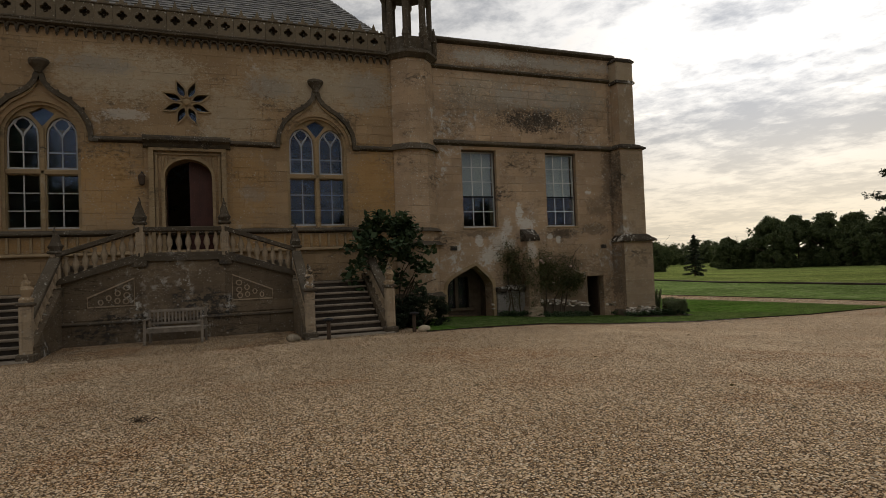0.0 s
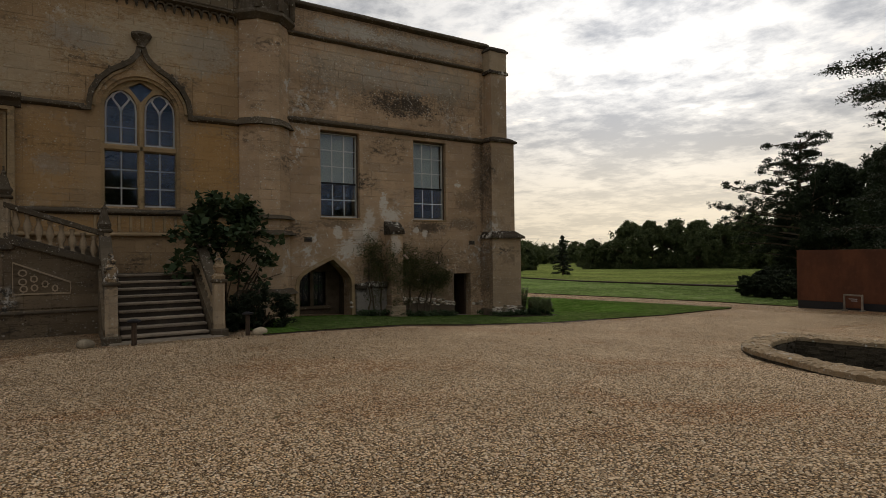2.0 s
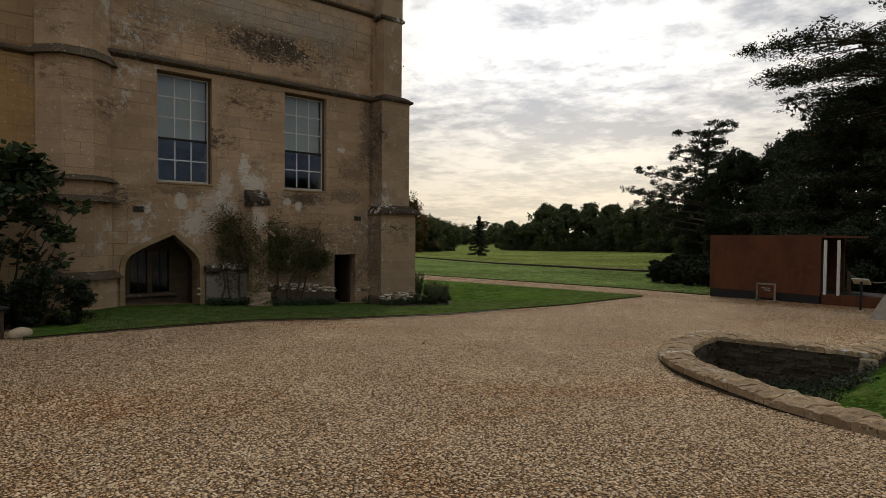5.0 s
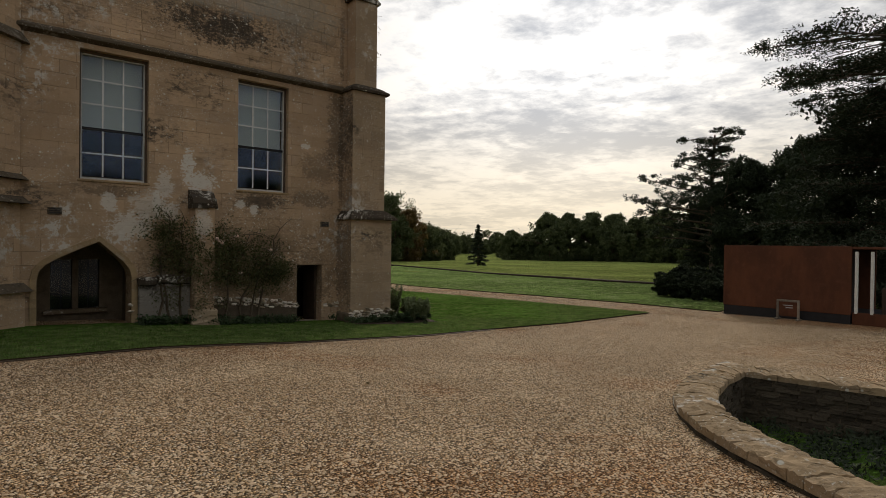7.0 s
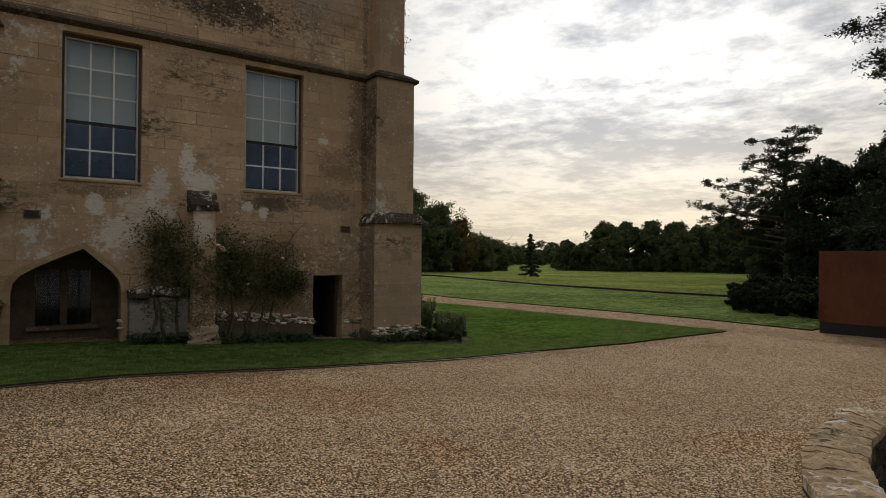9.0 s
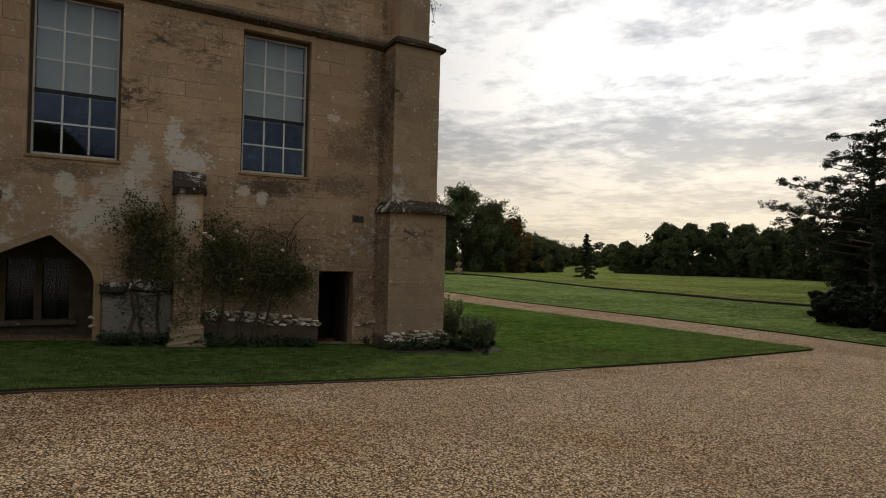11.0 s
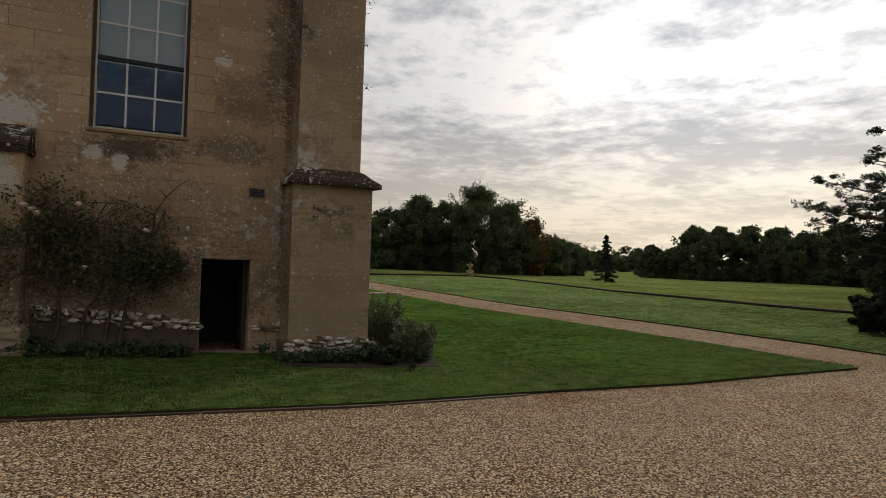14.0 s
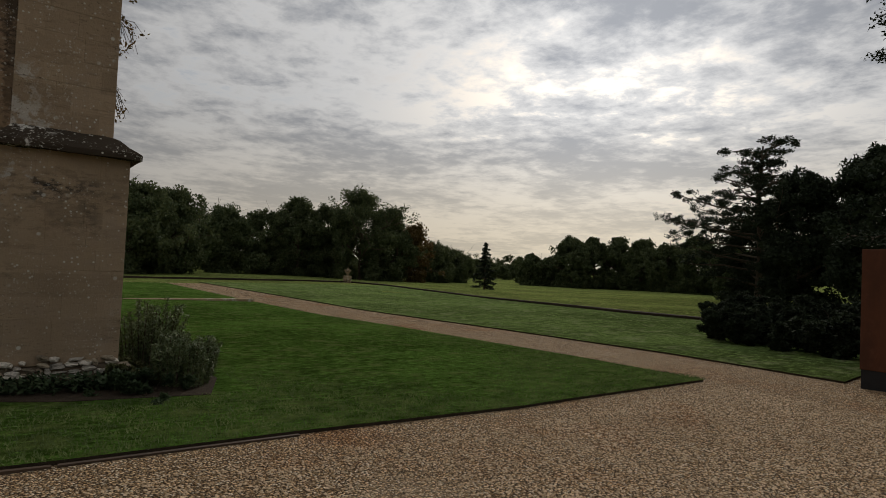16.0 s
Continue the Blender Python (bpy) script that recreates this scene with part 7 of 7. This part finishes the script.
def facing(parent, x0, x1, z0, z1, y, courses, name="stone_block", mat="block"):
    """Squared facing blocks in broken courses."""
    h = (z1 - z0) / courses
    for r in range(courses):
        cuts = [x0]
        while cuts[-1] < x1 - 0.32:
            cuts.append(min(x1, cuts[-1] + rng.uniform(0.32, 0.72)))
        cuts[-1] = x1
        for a, b in zip(cuts, cuts[1:]):
            d = rng.uniform(0.012, 0.015)
            part(name, boxed(a + 0.0008, b - 0.0008, y - d, y + 0.03, z0 + h * r + 0.0008, z0 + h * (r + 1) - 0.0008, bevel=0.002 if mat == "block" else 0.006), mat, parent)


def ashlar(parent, x0, x1, z0, z1, y, courses, gaps, mat, mean=0.62):
    """Thin-jointed wall blocks, trimmed where an opening or a carved hood comes in; gaps gives the shut stretches of a course."""
    h = (z1 - z0) / courses
    for r in range(courses):
        za, zb = z0 + h * r, z0 + h * (r + 1)
        shut = gaps(za, zb)
        x = x0 - rng.uniform(0.0, 0.4)
        while x < x1:
            b = x + rng.uniform(0.65, 1.4) * mean
            runs = [(max(x, x0), min(b, x1))]
            for s0, s1 in shut:
                runs = [q for p0, p1 in runs for q in ((p0, min(p1, s0)), (max(p0, s1), p1))]
            for p0, p1 in runs:
                if p1 - p0 > 0.09:
                    part("stone_block", boxed(p0 + 0.0015, p1 - 0.0015, y - rng.uniform(0.006, 0.014), y + 0.03, za + 0.0015, zb - 0.0015, bevel=0.004), mat, parent)
            x = b


def hall_gaps(za, zb):
    out = []
    for a, b in gothic_x:
        c = (a + b) / 2
        w = 1.30 if za < 6.0 else 1.12 if za < 6.45 else 0.78 if za < 6.8 else 0.34 if za < 7.7 else 0.0
        if w:
            out.append((c - w, c + w))
    if za < 5.6:
        out.append((ROSE[0] - 1.22, ROSE[0] + 1.22))
    if zb > ROSE[1] - 0.80 and za < ROSE[1] + 0.80:
        d = 0.0 if za < ROSE[1] < zb else min(abs(za - ROSE[1]), abs(zb - ROSE[1]))
        half = math.sqrt(max(0.01, 0.85 ** 2 - d ** 2))
        out.append((ROSE[0] - half, ROSE[0] + half))
    return out


halls = [o for o in house.children if o.name.startswith("hall_wall")]
ashlar(halls[2], -6.2, 5.62, 5.58, 8.46, WALL, 9, hall_gaps, "hall", 0.72)
ashlar(halls[1], -6.2, 5.62, 2.84, 5.34, WALL, 8, hall_gaps, "hall", 0.72)
ashlar(wing_wall, 7.12, 14.70, 5.92, 8.38, WALL, 9, lambda za, zb: [], "wing")
ashlar(wing_wall, 7.12, 14.64, 8.60, 9.26, WALL, 2, lambda za, zb: [], "wing")
bt = next(o for o in house.children if o.name.startswith("corner_buttress"))
facing(bt, 14.50, 15.86, -0.54, 2.08, 18.22, 9)
facing(bt, 14.58, 15.66, 2.34, 5.70, 18.32, 11)
facing(bt, 14.72, 15.44, 5.92, 8.32, 18.46, 8)
fronts = [o for o in stair.children if o.name.startswith("front_wall")]
facing(fronts[0], MIDX + 0.002, MIDX + 1.05, 0.36, 1.84, FRONT, 5, mat="stair_block")
facing(fronts[1], MIDX - 1.05, MIDX - 0.002, 0.36, 1.84, FRONT, 5, mat="stair_block")
facing(fronts[0], MIDX + 1.06, MIDX + 2.95, 0.36, 0.66, FRONT, 1, mat="stair_block")
facing(fronts[1], MIDX - 2.95, MIDX - 1.06, 0.36, 0.66, FRONT, 1, mat="stair_block")


# ---- mown grass and loose pebbles ----
def blades():
    rng = np.random.default_rng(3)
    n = 190000
    x = rng.uniform(6.0, 25.0, n)
    y = 14.2 + 15.0 * rng.random(n) ** 1.7
    ex = np.array([p[0] for p in EDGE_Y])
    ey = np.array([p[1] for p in EDGE_Y])
    near = np.interp(x, ex, ey)
    keep = (y > near) & (x < 24.3) & ~((y > 18.15) & (x < 15.6)) & ~((x > 14.4) & (x < 17.3) & (y > 17.1) & (y < 20.8))
    x, y = x[keep], y[keep]
    n = len(x)
    z = np.array([lie(a, b) for a, b in zip(x, y)]) + 0.03
    a = rng.uniform(0, 6.28, n)
    h = rng.uniform(0.018, 0.05, n)
    w = rng.uniform(0.004, 0.009, n)
    lean = rng.normal(size=(n, 2)) * 0.022
    v = np.empty((n, 3, 3))
    v[:, 0] = np.stack([x - w * np.cos(a), y - w * np.sin(a), z], 1)
    v[:, 1] = np.stack([x + w * np.cos(a), y + w * np.sin(a), z], 1)
    v[:, 2] = np.stack([x + lean[:, 0], y + lean[:, 1], z + h], 1)
    me = bpy.data.meshes.new("grass_blades")
    me.vertices.add(n * 3)
    me.vertices.foreach_set("co", v.reshape(-1).astype(np.float32))
    me.loops.add(n * 3)
    me.loops.foreach_set("vertex_index", np.arange(n * 3, dtype=np.int32))
    me.polygons.add(n)
    me.polygons.foreach_set("loop_start", np.arange(0, n * 3, 3, dtype=np.int32))
    me.polygons.foreach_set("loop_total", np.full(n, 3, dtype=np.int32))
    me.update()
    me.validate()
    me.materials.append(M["blade"])
    tagged(new("grass_blades", me), "short mown green grass blades", "grass", kind="stuff")


blades()


def pebbles():
    rng = np.random.default_rng(8)
    n = 150000
    x = rng.uniform(-5.0, 24.0, n)
    y = rng.uniform(2.0, 14.4, n)
    keep = np.array([not (9.0 < a < 22.0 and b < 9.2 and inside(a, b, PIT_FAR)) for a, b in zip(x, y)])
    keep &= (y < np.interp(x, [p[0] for p in EDGE_Y], [p[1] for p in EDGE_Y]) - 0.08)
    x, y = x[keep], y[keep]
    n = len(x)
    z = np.array([lie(a, b) for a, b in zip(x, y)])
    r = rng.uniform(0.007, 0.016, n)
    oct_v = np.array([(1, 0, 0), (0, 1, 0), (-1, 0, 0), (0, -1, 0), (0, 0, 0.75), (0, 0, -0.5)])
    v = oct_v[None] * r[:, None, None] * rng.uniform(0.65, 1.25, (n, 6, 1))
    ang = rng.uniform(0, 6.28, n)
    c, s = np.cos(ang), np.sin(ang)
    vx = v[:, :, 0] * c[:, None] * 1.3 - v[:, :, 1] * s[:, None]
    vy = v[:, :, 0] * s[:, None] * 1.3 + v[:, :, 1] * c[:, None]
    v = np.stack([vx + x[:, None], vy + y[:, None], v[:, :, 2] + z[:, None] + 0.004], 2)
    tri = np.array([(0, 1, 4), (1, 2, 4), (2, 3, 4), (3, 0, 4)])
    f = (tri[None] + (np.arange(n) * 6)[:, None, None]).reshape(-1)
    m = n * 4
    me = bpy.data.meshes.new("loose_pebbles")
    me.vertices.add(n * 6)
    me.vertices.foreach_set("co", v.reshape(-1).astype(np.float32))
    me.loops.add(m * 3)
    me.loops.foreach_set("vertex_index", f.astype(np.int32))
    me.polygons.add(m)
    me.polygons.foreach_set("loop_start", np.arange(0, m * 3, 3, dtype=np.int32))
    me.polygons.foreach_set("loop_total", np.full(m, 3, dtype=np.int32))
    me.update()
    me.validate()
    me.materials.append(M["pebble"])
    tagged(new("loose_pebbles", me), "loose pale tan pebbles of the gravel forecourt", "gravel", kind="stuff")


PIT_FAR = offset(PIT_IN, 0.5)
pebbles()


def wall_lantern():
    x, z = -2.08, 4.28
    t = thing("wall_lantern", "small dark iron wall lantern beside the doorway", "lantern", (x, WALL, z))
    part("bracket", boxed(x - 0.02, x + 0.02, WALL - 0.16, WALL + 0.01, z + 0.20, z + 0.23), "black", t)
    bm = bmesh.new()
    lathe(bm, [(0.03, -0.18), (0.075, -0.14), (0.095, 0.08), (0.11, 0.10), (0.03, 0.19)], 8, (x, WALL - 0.14, z))
    part("body", bm, "oak", t)


wall_lantern()


def litter():
    rng = np.random.default_rng(17)
    pts, sz = [], []
    for k in range(70):
        x, y = rng.uniform(-4, 20), rng.uniform(3, 14)
        if 9 < x < 22 and y < 9.2:
            continue
        pts.append(np.array([x, y, lie(x, y) + 0.018]))
        sz.append(0.02)
    me = leaf_mesh("fallen_leaves", pts, sz, "leaf_autumn", 1, 0.3, 0.07, 18, 0.9, 0.0, 0.6)
    tagged(new("fallen_leaves", me), "a few brown fallen leaves scattered on the gravel", "leaves", kind="stuff")


litter()
x, y = -0.96, 7.3
twig = bmesh.new()
z = lie(x, y) + 0.02
for k in range(7):
    a = k * 0.9
    tube(twig, [Vector((x + 0.03 * k, y, z)), Vector((x + 0.03 * k + 0.10 * math.cos(a), y + 0.10 * math.sin(a), z + 0.05)), Vector((x + 0.03 * k + 0.17 * math.cos(a), y + 0.15 * math.sin(a), z + 0.02))], [0.008, 0.006, 0.003], 5)
tagged(part("fallen_twig", twig, "bark"), "small dark broken twig lying on the gravel", "twig")
